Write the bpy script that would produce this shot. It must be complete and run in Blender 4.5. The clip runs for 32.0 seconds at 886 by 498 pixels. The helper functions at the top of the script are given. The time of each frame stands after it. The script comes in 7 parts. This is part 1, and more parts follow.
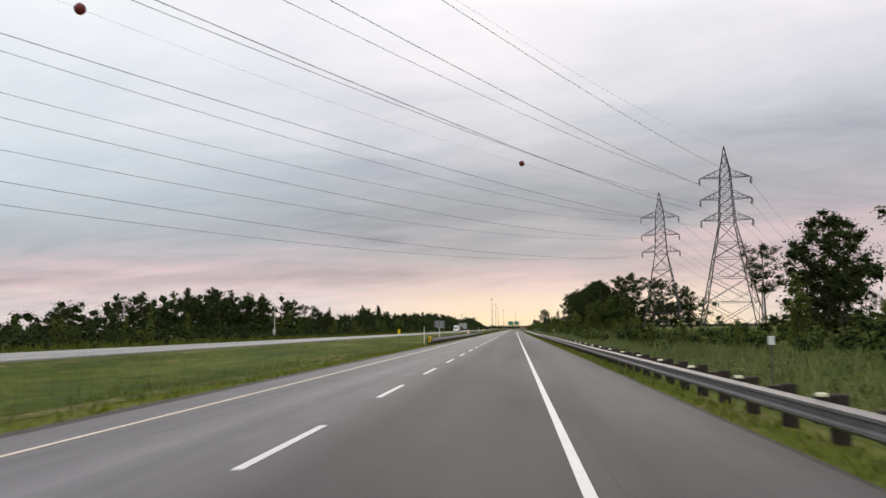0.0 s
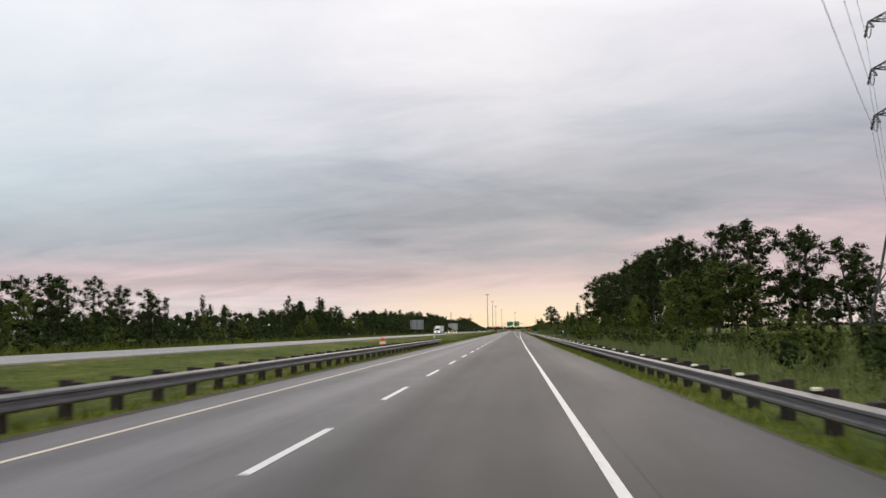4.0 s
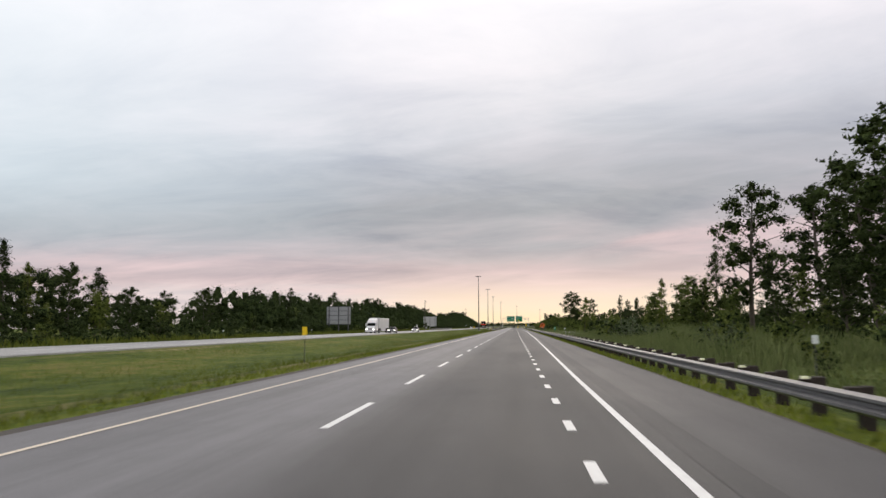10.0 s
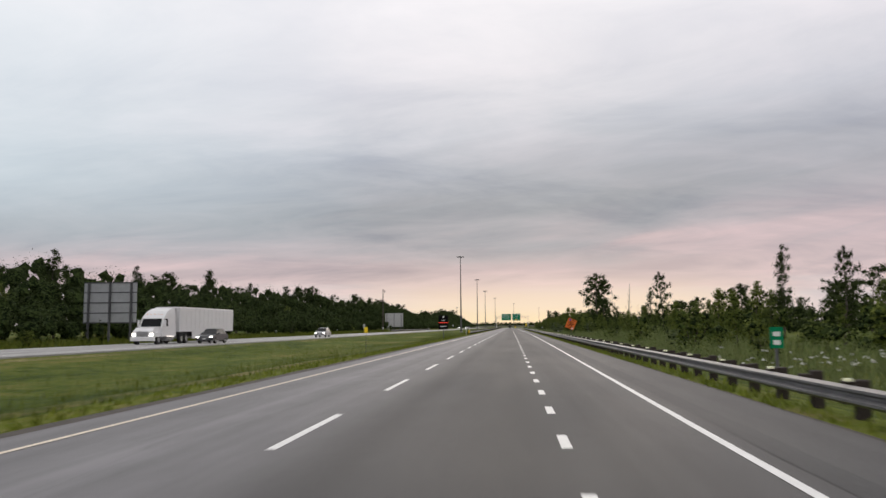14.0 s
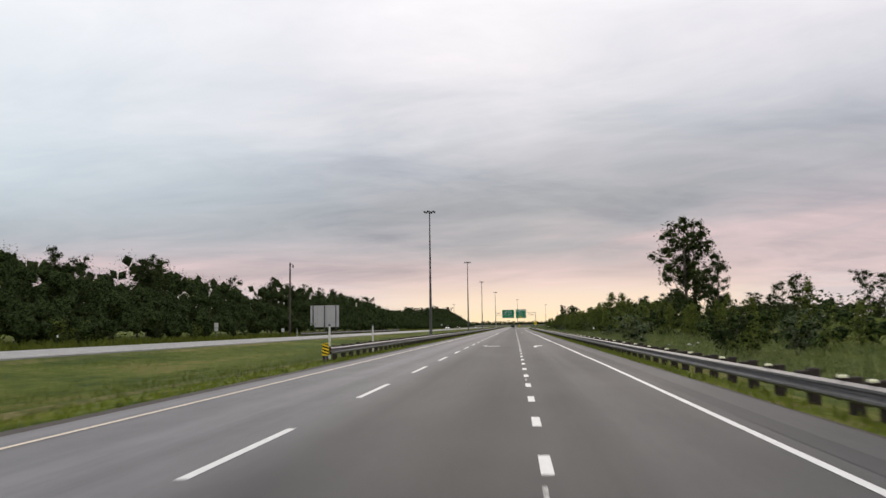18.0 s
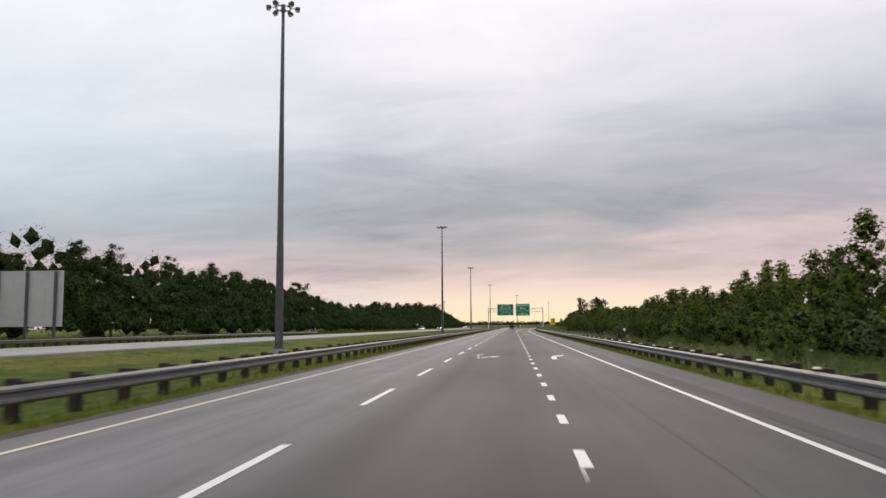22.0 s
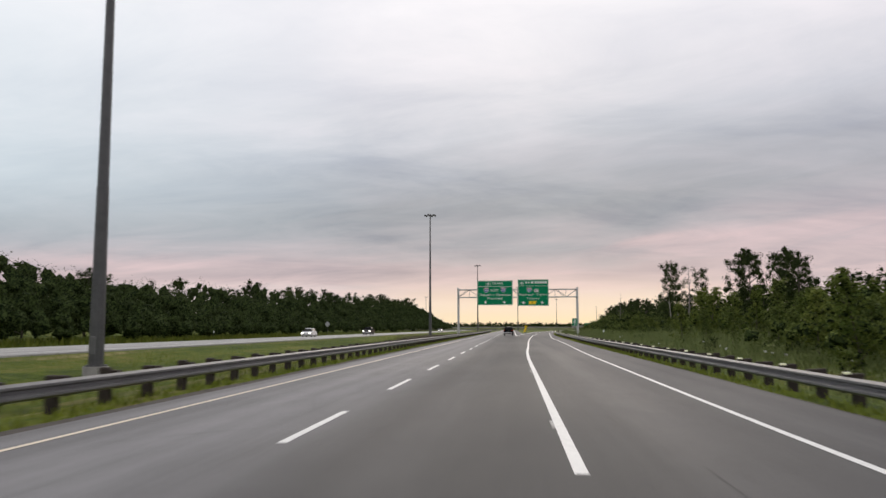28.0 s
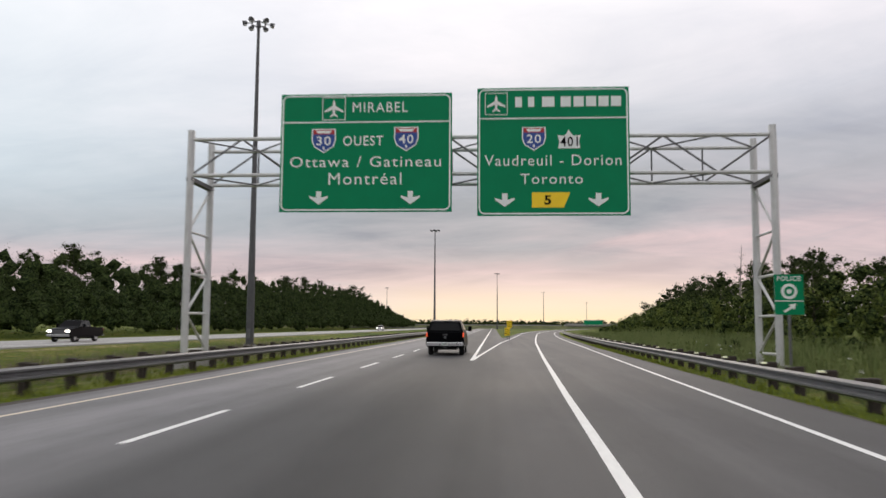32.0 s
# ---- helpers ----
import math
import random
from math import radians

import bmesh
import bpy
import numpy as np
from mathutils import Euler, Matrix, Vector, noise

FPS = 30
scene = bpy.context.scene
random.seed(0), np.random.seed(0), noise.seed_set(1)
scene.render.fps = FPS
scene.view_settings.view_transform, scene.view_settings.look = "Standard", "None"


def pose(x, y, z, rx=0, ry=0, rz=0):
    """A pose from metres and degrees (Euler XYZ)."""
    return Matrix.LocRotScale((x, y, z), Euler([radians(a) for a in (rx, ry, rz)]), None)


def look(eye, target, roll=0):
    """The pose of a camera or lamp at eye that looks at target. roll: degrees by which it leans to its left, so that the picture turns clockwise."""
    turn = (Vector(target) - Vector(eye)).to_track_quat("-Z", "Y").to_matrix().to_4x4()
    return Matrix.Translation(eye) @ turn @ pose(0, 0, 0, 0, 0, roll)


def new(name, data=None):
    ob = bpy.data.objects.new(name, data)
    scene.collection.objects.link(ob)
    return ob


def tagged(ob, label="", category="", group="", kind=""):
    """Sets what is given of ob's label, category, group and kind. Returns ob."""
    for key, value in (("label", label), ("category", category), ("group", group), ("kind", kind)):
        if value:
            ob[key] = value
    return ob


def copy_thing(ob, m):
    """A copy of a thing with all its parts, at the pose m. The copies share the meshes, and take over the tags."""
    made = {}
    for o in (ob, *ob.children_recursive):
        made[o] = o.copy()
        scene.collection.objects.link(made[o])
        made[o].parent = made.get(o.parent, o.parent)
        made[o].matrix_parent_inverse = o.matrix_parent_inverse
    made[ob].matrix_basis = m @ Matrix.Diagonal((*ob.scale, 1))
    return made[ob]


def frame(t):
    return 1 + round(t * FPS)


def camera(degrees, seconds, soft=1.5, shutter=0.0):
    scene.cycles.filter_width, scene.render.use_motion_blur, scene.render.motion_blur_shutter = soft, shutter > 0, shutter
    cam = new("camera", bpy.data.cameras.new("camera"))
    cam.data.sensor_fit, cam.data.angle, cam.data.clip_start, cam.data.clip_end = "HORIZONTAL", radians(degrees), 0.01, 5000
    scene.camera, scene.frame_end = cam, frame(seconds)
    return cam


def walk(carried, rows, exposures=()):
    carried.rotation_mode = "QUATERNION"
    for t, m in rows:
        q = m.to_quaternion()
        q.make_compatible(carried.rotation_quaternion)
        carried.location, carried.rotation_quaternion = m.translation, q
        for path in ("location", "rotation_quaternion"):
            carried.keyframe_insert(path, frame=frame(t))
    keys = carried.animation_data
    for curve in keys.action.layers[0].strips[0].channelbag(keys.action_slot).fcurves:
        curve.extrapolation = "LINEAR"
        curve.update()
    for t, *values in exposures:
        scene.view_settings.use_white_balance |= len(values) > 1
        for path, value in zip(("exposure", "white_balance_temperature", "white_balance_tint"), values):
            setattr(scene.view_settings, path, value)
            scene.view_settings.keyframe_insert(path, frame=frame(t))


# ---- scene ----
# ---- camera ----
cam = camera(58.09, 32.0, soft=1.5, shutter=0.2)
PATH = [
    # seconds, x, y, z, pitch, roll, yaw
    (0.0, 2.97, 0.0, 1.47, 5.75, 0.61, 5.03),
    (0.5, 2.94, 14.7, 1.47, 5.68, 0.55, 5.13),
    (1.0, 2.86, 29.4, 1.47, 5.69, 0.64, 5.13),
    (1.5, 2.79, 44.0, 1.47, 5.69, 0.69, 5.20),
    (2.0, 2.69, 58.6, 1.47, 5.67, 0.69, 5.26),
    (2.5, 2.59, 73.3, 1.47, 5.71, 0.68, 5.25),
    (3.0, 2.44, 87.9, 1.47, 5.72, 0.60, 5.20),
    (3.5, 2.65, 102.5, 1.47, 5.87, 0.77, 5.12),
    (4.5, 2.88, 131.8, 1.47, 5.81, 0.75, 4.90),
    (5.5, 2.85, 161.0, 1.47, 5.77, 0.70, 4.82),
    (6.0, 2.75, 175.7, 1.47, 5.90, 0.66, 4.92),
    (6.5, 2.70, 190.4, 1.47, 5.81, 0.60, 4.85),
    (7.0, 2.64, 205.1, 1.47, 5.89, 0.52, 4.75),
    (7.5, 2.66, 219.8, 1.47, 5.92, 0.46, 4.80),
    (8.0, 2.65, 234.5, 1.47, 5.87, 0.43, 4.84),
    (8.5, 2.69, 249.3, 1.47, 5.84, 0.42, 4.81),
    (9.0, 2.71, 264.1, 1.47, 5.79, 0.41, 4.80),
    (9.5, 2.74, 278.9, 1.47, 5.75, 0.31, 4.95),
    (10.0, 2.79, 293.8, 1.47, 5.57, 0.27, 5.09),
    (11.0, 2.85, 323.5, 1.47, 5.37, 0.46, 5.25),
    (11.5, 2.89, 338.4, 1.47, 5.35, 0.56, 5.22),
    (12.0, 2.91, 353.3, 1.47, 5.39, 0.60, 5.15),
    (13.0, 2.98, 383.1, 1.47, 5.65, 0.33, 4.92),
    (14.0, 2.93, 412.8, 1.47, 5.58, 0.46, 4.85),
    (14.5, 2.97, 427.7, 1.47, 5.59, 0.66, 4.86),
    (15.5, 3.02, 457.5, 1.47, 5.53, 0.90, 4.80),
    (16.5, 3.09, 487.2, 1.47, 5.46, 0.86, 4.81),
    (17.0, 3.18, 502.1, 1.47, 5.45, 0.67, 4.92),
    (17.5, 3.24, 516.9, 1.47, 5.53, 0.75, 5.00),
    (18.0, 3.30, 531.7, 1.47, 5.55, 0.75, 5.12),
    (18.5, 3.17, 546.5, 1.47, 5.53, 0.66, 5.21),
    (19.0, 3.05, 561.3, 1.47, 5.41, 0.56, 5.20),
    (19.5, 2.97, 576.1, 1.47, 5.54, 0.54, 5.23),
    (20.0, 2.92, 590.9, 1.47, 5.55, 0.51, 5.26),
    (20.5, 2.86, 605.8, 1.47, 5.55, 0.42, 5.19),
    (21.0, 2.85, 620.7, 1.47, 5.58, 0.37, 5.06),
    (21.5, 2.83, 635.6, 1.47, 5.55, 0.36, 5.04),
    (22.0, 2.86, 650.4, 1.47, 5.54, 0.39, 5.01),
    (22.5, 2.84, 665.3, 1.47, 5.55, 0.39, 4.94),
    (23.0, 2.80, 680.1, 1.47, 5.57, 0.38, 4.98),
    (23.5, 2.81, 694.8, 1.47, 5.65, 0.34, 4.99),
    (24.0, 2.87, 709.5, 1.47, 5.60, 0.37, 4.99),
    (24.5, 2.90, 724.1, 1.47, 5.59, 0.41, 4.97),
    (25.0, 2.93, 738.7, 1.47, 5.56, 0.48, 4.95),
    (25.5, 2.88, 753.3, 1.47, 5.56, 0.41, 4.92),
    (26.5, 2.91, 782.4, 1.47, 5.60, 0.39, 4.95),
    (27.5, 2.97, 811.6, 1.47, 5.66, 0.28, 4.99),
    (28.0, 2.98, 826.2, 1.47, 5.67, 0.12, 4.97),
    (28.5, 3.00, 840.8, 1.47, 5.65, 0.16, 4.85),
    (29.0, 3.04, 855.5, 1.47, 5.63, 0.13, 4.68),
    (29.5, 3.25, 870.2, 1.47, 5.62, 0.02, 4.53),
    (30.0, 3.41, 884.9, 1.47, 5.62, -0.10, 4.41),
    (30.5, 3.59, 899.6, 1.47, 5.54, -0.36, 4.22),
    (31.0, 3.72, 914.3, 1.47, 5.46, -0.63, 3.93),
    (31.5, 4.12, 929.0, 1.47, 5.41, -0.56, 3.72),
    (32.0, 4.58, 943.7, 1.47, 5.50, -0.32, 3.61),
]
EXPOSURE = [(0.0, -0.02), (3.5, -0.05), (6.0, 0.0), (8.0, 0.03), (10.0, 0.04), (11.5, 0.0), (13.0, -0.09), (14.5, -0.10), (17.0, -0.05), (20.0, 0.0), (24.0, -0.01), (28.0, -0.05), (30.0, -0.03), (32.0, 0.05)]
walk(cam, [(t, pose(x, y, z, 90 + p, r, w)) for t, x, y, z, p, r, w in PATH], EXPOSURE)

# ---- sky and light ----
world = bpy.data.worlds.new("overcast_sky")
scene.world = world
world.use_nodes = True


class Nodes:
    """Short way to write node trees."""

    def __init__(self, tree):
        self.tree = tree

    def add(self, kind, links=None, operation=None, data_type=None, blend_type=None, feature=None, interpolation_type=None):
        node = self.tree.nodes.new(kind)
        if operation:
            node.operation = operation
        if data_type:
            node.data_type = data_type
        if blend_type:
            node.blend_type = blend_type
        if feature:
            node.feature = feature
        if interpolation_type:
            node.interpolation_type = interpolation_type
        for key, value in (links or {}).items():
            if isinstance(value, bpy.types.NodeSocket):
                self.tree.links.new(value, node.inputs[key])
            else:
                node.inputs[key].default_value = value
        return node

    def math(self, op, a, b=0.0, c=0.0):
        return self.add("ShaderNodeMath", {0: a, 1: b, 2: c}, operation=op).outputs[0]

    def ramp(self, fac, stops, mode="LINEAR"):
        node = self.add("ShaderNodeValToRGB", {0: fac})
        cr = node.color_ramp
        cr.interpolation = mode
        while len(cr.elements) < len(stops):
            cr.elements.new(0.5)
        for el, (pos, col) in zip(cr.elements, stops):
            el.position, el.color = pos, (*col, 1)
        return node.outputs[0]

    def mix(self, fac, a, b, blend="MIX"):
        node = self.add("ShaderNodeMix", {0: fac, 6: a, 7: b}, data_type="RGBA", blend_type=blend)
        return node.outputs[2]

    def noise(self, vec, scale, detail=4.0, rough=0.55, warp=0.0):
        return self.add("ShaderNodeTexNoise", {"Vector": vec, "Scale": scale, "Detail": detail, "Roughness": rough, "Distortion": warp}).outputs[0]


def build_sky():
    n = Nodes(world.node_tree)
    bg = world.node_tree.nodes["Background"]
    way = n.add("ShaderNodeTexCoord").outputs["Generated"]
    xyz = n.add("ShaderNodeSeparateXYZ", {0: way})
    x, y, z = xyz.outputs
    up = n.math("MAXIMUM", z, 0.0)
    far = n.math("ADD", up, 0.06)
    flat = n.add("ShaderNodeCombineXYZ", {0: n.math("DIVIDE", x, far), 1: n.math("DIVIDE", y, far), 2: 0.3}).outputs[0]
    big = n.noise(n.add("ShaderNodeMapping", {0: flat, 2: (0, 0, 0.35), 3: (0.34, 0.40, 1)}).outputs[0], 1.0, 3.0, 0.5, 0.35)
    near = n.math("ADD", up, 0.15)
    round_ = n.add("ShaderNodeCombineXYZ", {0: n.math("DIVIDE", x, near), 1: n.math("DIVIDE", y, near), 2: 0.7}).outputs[0]
    fine = n.noise(n.add("ShaderNodeMapping", {0: round_, 2: (0, 0, 0.35), 3: (0.9, 1.5, 1)}).outputs[0], 1.5, 7.0, 0.60, 0.45)
    # the cloud deck: pale overhead, a darker band low over the horizon, rose under it
    # the darker bank stands higher to the right of the road than to the left
    tilt = n.math("MULTIPLY", n.math("MULTIPLY_ADD", x, -0.085, -0.0075), n.add("ShaderNodeMapRange", {0: up, 1: 0.06, 2: 0.16}).outputs[0])
    ahead_y = n.math("MAXIMUM", n.math("ABSOLUTE", y), 0.2)
    lean = n.math("DIVIDE", x, ahead_y)
    wisp_at = n.add("ShaderNodeCombineXYZ", {0: n.math("MULTIPLY_ADD", up, -2.6, n.math("MULTIPLY", lean, 1.0)), 1: n.math("MULTIPLY_ADD", lean, -0.10, up), 2: y}).outputs[0]
    wisp = n.noise(n.add("ShaderNodeMapping", {0: wisp_at, 3: (4.5, 26.0, 0.4)}).outputs[0], 1.0, 5.0, 0.58, 0.5)
    rag = n.math("MULTIPLY", n.math("SUBTRACT", wisp, 0.5), n.ramp(up, [(0.03, (0.02, 0.02, 0.02)), (0.10, (0.085, 0.085, 0.085)), (0.22, (0.06, 0.06, 0.06)), (0.5, (0.02, 0.02, 0.02))]))
    wob = n.math("ADD", n.math("ADD", n.math("MULTIPLY_ADD", n.math("SUBTRACT", big, 0.5), 0.09, up), tilt), rag)
    deck = n.ramp(wob, [(0.0, (0.76, 0.67, 0.66)), (0.032, (0.74, 0.645, 0.65)), (0.055, (0.69, 0.55, 0.56)), (0.077, (0.59, 0.475, 0.50)), (0.098, (0.46, 0.425, 0.46)), (0.118, (0.40, 0.40, 0.44)), (0.14, (0.35, 0.37, 0.41)),
                       (0.19, (0.44, 0.465, 0.52)), (0.24, (0.615, 0.635, 0.695)), (0.30, (0.82, 0.81, 0.86)), (0.38, (0.96, 0.94, 0.98)), (0.55, (1.05, 1.03, 1.05))])
    # a thin violet bar of cloud hangs low to the left of the road
    bar = n.math("SUBTRACT", 1.0, n.math("ABSOLUTE", n.math("DIVIDE", n.math("SUBTRACT", n.math("MULTIPLY_ADD", n.math("SUBTRACT", wisp, 0.5), 0.05, up), n.math("MULTIPLY_ADD", lean, 0.02, 0.070)), 0.016)))
    reach = n.ramp(n.math("MULTIPLY_ADD", lean, 0.5, 0.5), [(0.20, (0.3, 0.3, 0.3)), (0.34, (1, 1, 1)), (0.44, (1, 1, 1)), (0.60, (0.1, 0.1, 0.1))])
    deck = n.mix(n.math("MULTIPLY", n.math("MULTIPLY", n.math("MAXIMUM", bar, 0.0), reach), 0.75), deck, (0.43, 0.37, 0.41, 1))
    # streaks of thicker and thinner cloud
    streak = n.ramp(fine, [(0.32, (0.70, 0.74, 0.80)), (0.5, (1.0, 1.0, 1.0)), (0.68, (1.26, 1.19, 1.17))])
    strength = n.ramp(up, [(0.0, (0.3, 0.3, 0.3)), (0.07, (0.75, 0.75, 0.75)), (0.18, (0.75, 0.75, 0.75)), (0.30, (0.36, 0.36, 0.36)), (0.6, (0.22, 0.22, 0.22))])
    deck = n.mix(strength, deck, n.mix(1.0, deck, streak, "MULTIPLY"))
    # thinner cloud with a cool tint to the left of the road
    side = n.math("MULTIPLY_ADD", x, -0.85, n.math("MULTIPLY", y, 0.5))
    cool = n.math("MULTIPLY", n.add("ShaderNodeMapRange", {0: side, 1: 0.62, 2: 0.95}).outputs[0], n.ramp(up, [(0.06, (0, 0, 0)), (0.17, (1, 1, 1)), (0.34, (0.9, 0.9, 0.9)), (0.5, (0, 0, 0))]))
    deck = n.mix(n.math("MULTIPLY", cool, 0.72), deck, (0.76, 0.87, 0.925, 1))
    rose = n.math("MULTIPLY", n.add("ShaderNodeMapRange", {0: x, 1: 0.15, 2: 0.6}).outputs[0], n.ramp(up, [(0.05, (0, 0, 0)), (0.16, (1, 1, 1)), (0.5, (0.4, 0.4, 0.4))]))
    deck = n.mix(n.math("MULTIPLY", rose, 0.24), deck, (0.97, 0.83, 0.87, 1))
    # the gap of evening light at the horizon ahead
    ahead = n.add("ShaderNodeMapRange", {0: n.math("MULTIPLY_ADD", x, 0.06, y), 1: 0.955, 2: 0.999}, interpolation_type="SMOOTHSTEP").outputs[0]
    low = n.ramp(n.math("MULTIPLY_ADD", n.math("SUBTRACT", fine, 0.5), 0.03, up), [(0.0, (1, 1, 1)), (0.03, (0.85, 0.85, 0.85)), (0.065, (0.25, 0.25, 0.25)), (0.10, (0, 0, 0))], "EASE")
    glow = n.ramp(up, [(0.0, (0.98, 0.79, 0.50)), (0.025, (0.95, 0.77, 0.58)), (0.07, (0.86, 0.66, 0.60))])
    deck = n.mix(n.math("MULTIPLY", ahead, low), deck, glow)
    blue = n.add("ShaderNodeTexSky")
    blue.sky_type, blue.sun_disc, blue.sun_elevation, blue.sun_rotation = "NISHITA", False, radians(20), radians(2)
    col = n.mix(0.97, n.mix(1.0, blue.outputs[0], (0.1, 0.1, 0.1, 1), "MULTIPLY"), deck)
    n.tree.links.new(col, bg.inputs[0])
    bg.inputs[1].default_value = 1.0


build_sky()
sun_data = bpy.data.lights.new("sun", "SUN")
sun_data.energy, sun_data.angle, sun_data.color = 0.5, radians(30), (1.0, 0.86, 0.72)
sun = new("sun", sun_data)
sun.matrix_world = look((40, 600, 300), (20, 0, 80))

# ---- materials ----


def base(name, rough=0.7, metal=0.0, spec=0.5):
    m = bpy.data.materials.new(name)
    m.use_nodes = True
    b = m.node_tree.nodes["Principled BSDF"]
    b.inputs["Roughness"].default_value, b.inputs["Metallic"].default_value = rough, metal
    b.inputs["Specular IOR Level"].default_value = spec
    return m, Nodes(m.node_tree), b


def painted(name, col, rough=0.5, metal=0.0, vary=0.25, scale=3.0, bump=0.0, spec=0.5):
    """A surface of one colour with dirt at two scales."""
    m, n, b = base(name, rough, metal, spec)
    pos = n.add("ShaderNodeTexCoord").outputs["Object"]
    a = n.noise(pos, scale, 5.0, 0.6)
    c = n.noise(pos, scale * 9, 3.0, 0.6)
    f = n.math("MULTIPLY_ADD", c, 0.4, n.math("MULTIPLY", a, 0.6))
    dark = tuple(v * (1 - vary) for v in col)
    light = tuple(min(1.0, v * (1 + vary)) for v in col)
    n.tree.links.new(n.ramp(f, [(0.3, dark), (0.5, col), (0.72, light)]), b.inputs["Base Color"])
    n.tree.links.new(n.math("MULTIPLY_ADD", f, 0.25, rough - 0.12), b.inputs["Roughness"])
    if bump:
        bm = n.add("ShaderNodeBump", {"Strength": bump, "Distance": 0.02, "Height": c})
        n.tree.links.new(bm.outputs[0], b.inputs["Normal"])
    return m


def asphalt_material(name, tone, bands=True):
    m, n, b = base(name, 0.78, 0, 0.4)
    pos = n.add("ShaderNodeTexCoord").outputs["Object"]
    long_noise = n.noise(n.add("ShaderNodeMapping", {0: pos, 3: (1.5, 0.012, 1)}).outputs[0], 1.0, 4.0, 0.55)
    patch = n.noise(n.add("ShaderNodeMapping", {0: pos, 3: (0.30, 0.05, 1)}).outputs[0], 1.0, 5.0, 0.6)
    grain = n.noise(pos, 38.0, 4.0, 0.8)
    blotch = n.noise(n.add("ShaderNodeMapping", {0: pos, 3: (1.1, 0.35, 1)}).outputs[0], 1.0, 5.0, 0.65)
    stone = n.add("ShaderNodeTexVoronoi", {"Vector": pos, "Scale": 70.0}).outputs[0]
    f = n.math("MULTIPLY_ADD", long_noise, 0.55, n.math("MULTIPLY", patch, 0.45))
    f = n.math("MULTIPLY_ADD", n.math("SUBTRACT", grain, 0.5), 0.45, f)
    f = n.math("MULTIPLY_ADD", n.math("SUBTRACT", blotch, 0.5), 0.35, f)
    lo, hi = tuple(v * 0.70 for v in tone), tuple(v * 1.32 for v in tone)
    col = n.ramp(f, [(0.34, lo), (0.5, tone), (0.66, hi)])
    if bands:
        # wheel tracks are worn paler, the middle of each lane is darker with oil
        x = n.add("ShaderNodeSeparateXYZ", {0: pos}).outputs[0]
        track = n.math("COSINE", n.math("MULTIPLY", x, 2 * math.pi / 1.8))
        wear = n.math("MULTIPLY_ADD", track, 0.10, 1.0)
        # tone by lane: sky sheen painted into the paler left lane, right lane darker
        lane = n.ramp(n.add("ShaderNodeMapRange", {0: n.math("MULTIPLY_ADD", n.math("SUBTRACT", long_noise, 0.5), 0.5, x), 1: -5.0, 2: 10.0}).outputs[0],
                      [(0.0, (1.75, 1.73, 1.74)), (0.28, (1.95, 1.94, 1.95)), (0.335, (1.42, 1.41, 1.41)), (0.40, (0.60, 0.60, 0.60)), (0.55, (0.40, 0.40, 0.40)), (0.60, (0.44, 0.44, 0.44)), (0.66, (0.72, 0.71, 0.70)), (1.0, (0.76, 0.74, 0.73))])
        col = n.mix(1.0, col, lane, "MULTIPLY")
        grey = n.add("ShaderNodeCombineXYZ", {0: wear, 1: wear, 2: wear}).outputs[0]
        col = n.mix(1.0, col, grey, "MULTIPLY")
        # long dark seams and fine cracks
        seam = n.add("ShaderNodeTexVoronoi", {"Vector": n.add("ShaderNodeMapping", {0: n.mix(0.04, pos, n.add("ShaderNodeTexNoise", {"Vector": pos, "Scale": 1.1}).outputs[1]), 3: (0.55, 0.09, 1)}).outputs[0], "Scale": 1.0}, feature="DISTANCE_TO_EDGE").outputs[0]
        crack = n.ramp(seam, [(0.0, (0.86, 0.86, 0.86)), (0.006, (1, 1, 1))])
        pick = n.ramp(patch, [(0.52, (0, 0, 0)), (0.6, (1, 1, 1))])
        col = n.mix(pick, col, n.mix(1.0, col, crack, "MULTIPLY"))
    n.tree.links.new(col, b.inputs["Base Color"])
    n.tree.links.new(n.math("MULTIPLY_ADD", patch, 0.35, 0.52), b.inputs["Roughness"])
    bump = n.add("ShaderNodeBump", {"Strength": 0.35, "Distance": 0.008, "Height": n.math("ADD", grain, stone)})
    n.tree.links.new(bump.outputs[0], b.inputs["Normal"])
    return m


def paint_line_material(name, col):
    m, n, b = base(name, 0.6)
    pos = n.add("ShaderNodeTexCoord").outputs["Object"]
    wear = n.noise(n.add("ShaderNodeMapping", {0: pos, 3: (9, 3.5, 1)}).outputs[0], 1.0, 6.0, 0.7)
    dirt = n.noise(pos, 0.35, 3.0)
    worn = n.ramp(n.math("MULTIPLY_ADD", dirt, 0.25, wear), [(0.36, (0.16, 0.16, 0.16)), (0.47, tuple(v * 0.86 for v in col)), (0.75, col)])
    n.tree.links.new(worn, b.inputs["Base Color"])
    return m


def faded_paint_material():
    """Old marking paint, half scrubbed off by tyres."""
    m, n, b = base("faded_white_road_paint", 0.65)
    pos = n.add("ShaderNodeTexCoord").outputs["Object"]
    wear = n.noise(n.add("ShaderNodeMapping", {0: pos, 3: (6, 1.6, 1)}).outputs[0], 1.0, 6.0, 0.75)
    n.tree.links.new(n.ramp(wear, [(0.40, (0.09, 0.088, 0.086)), (0.50, (0.30, 0.30, 0.29)), (0.62, (0.66, 0.66, 0.64))]), b.inputs["Base Color"])
    return m


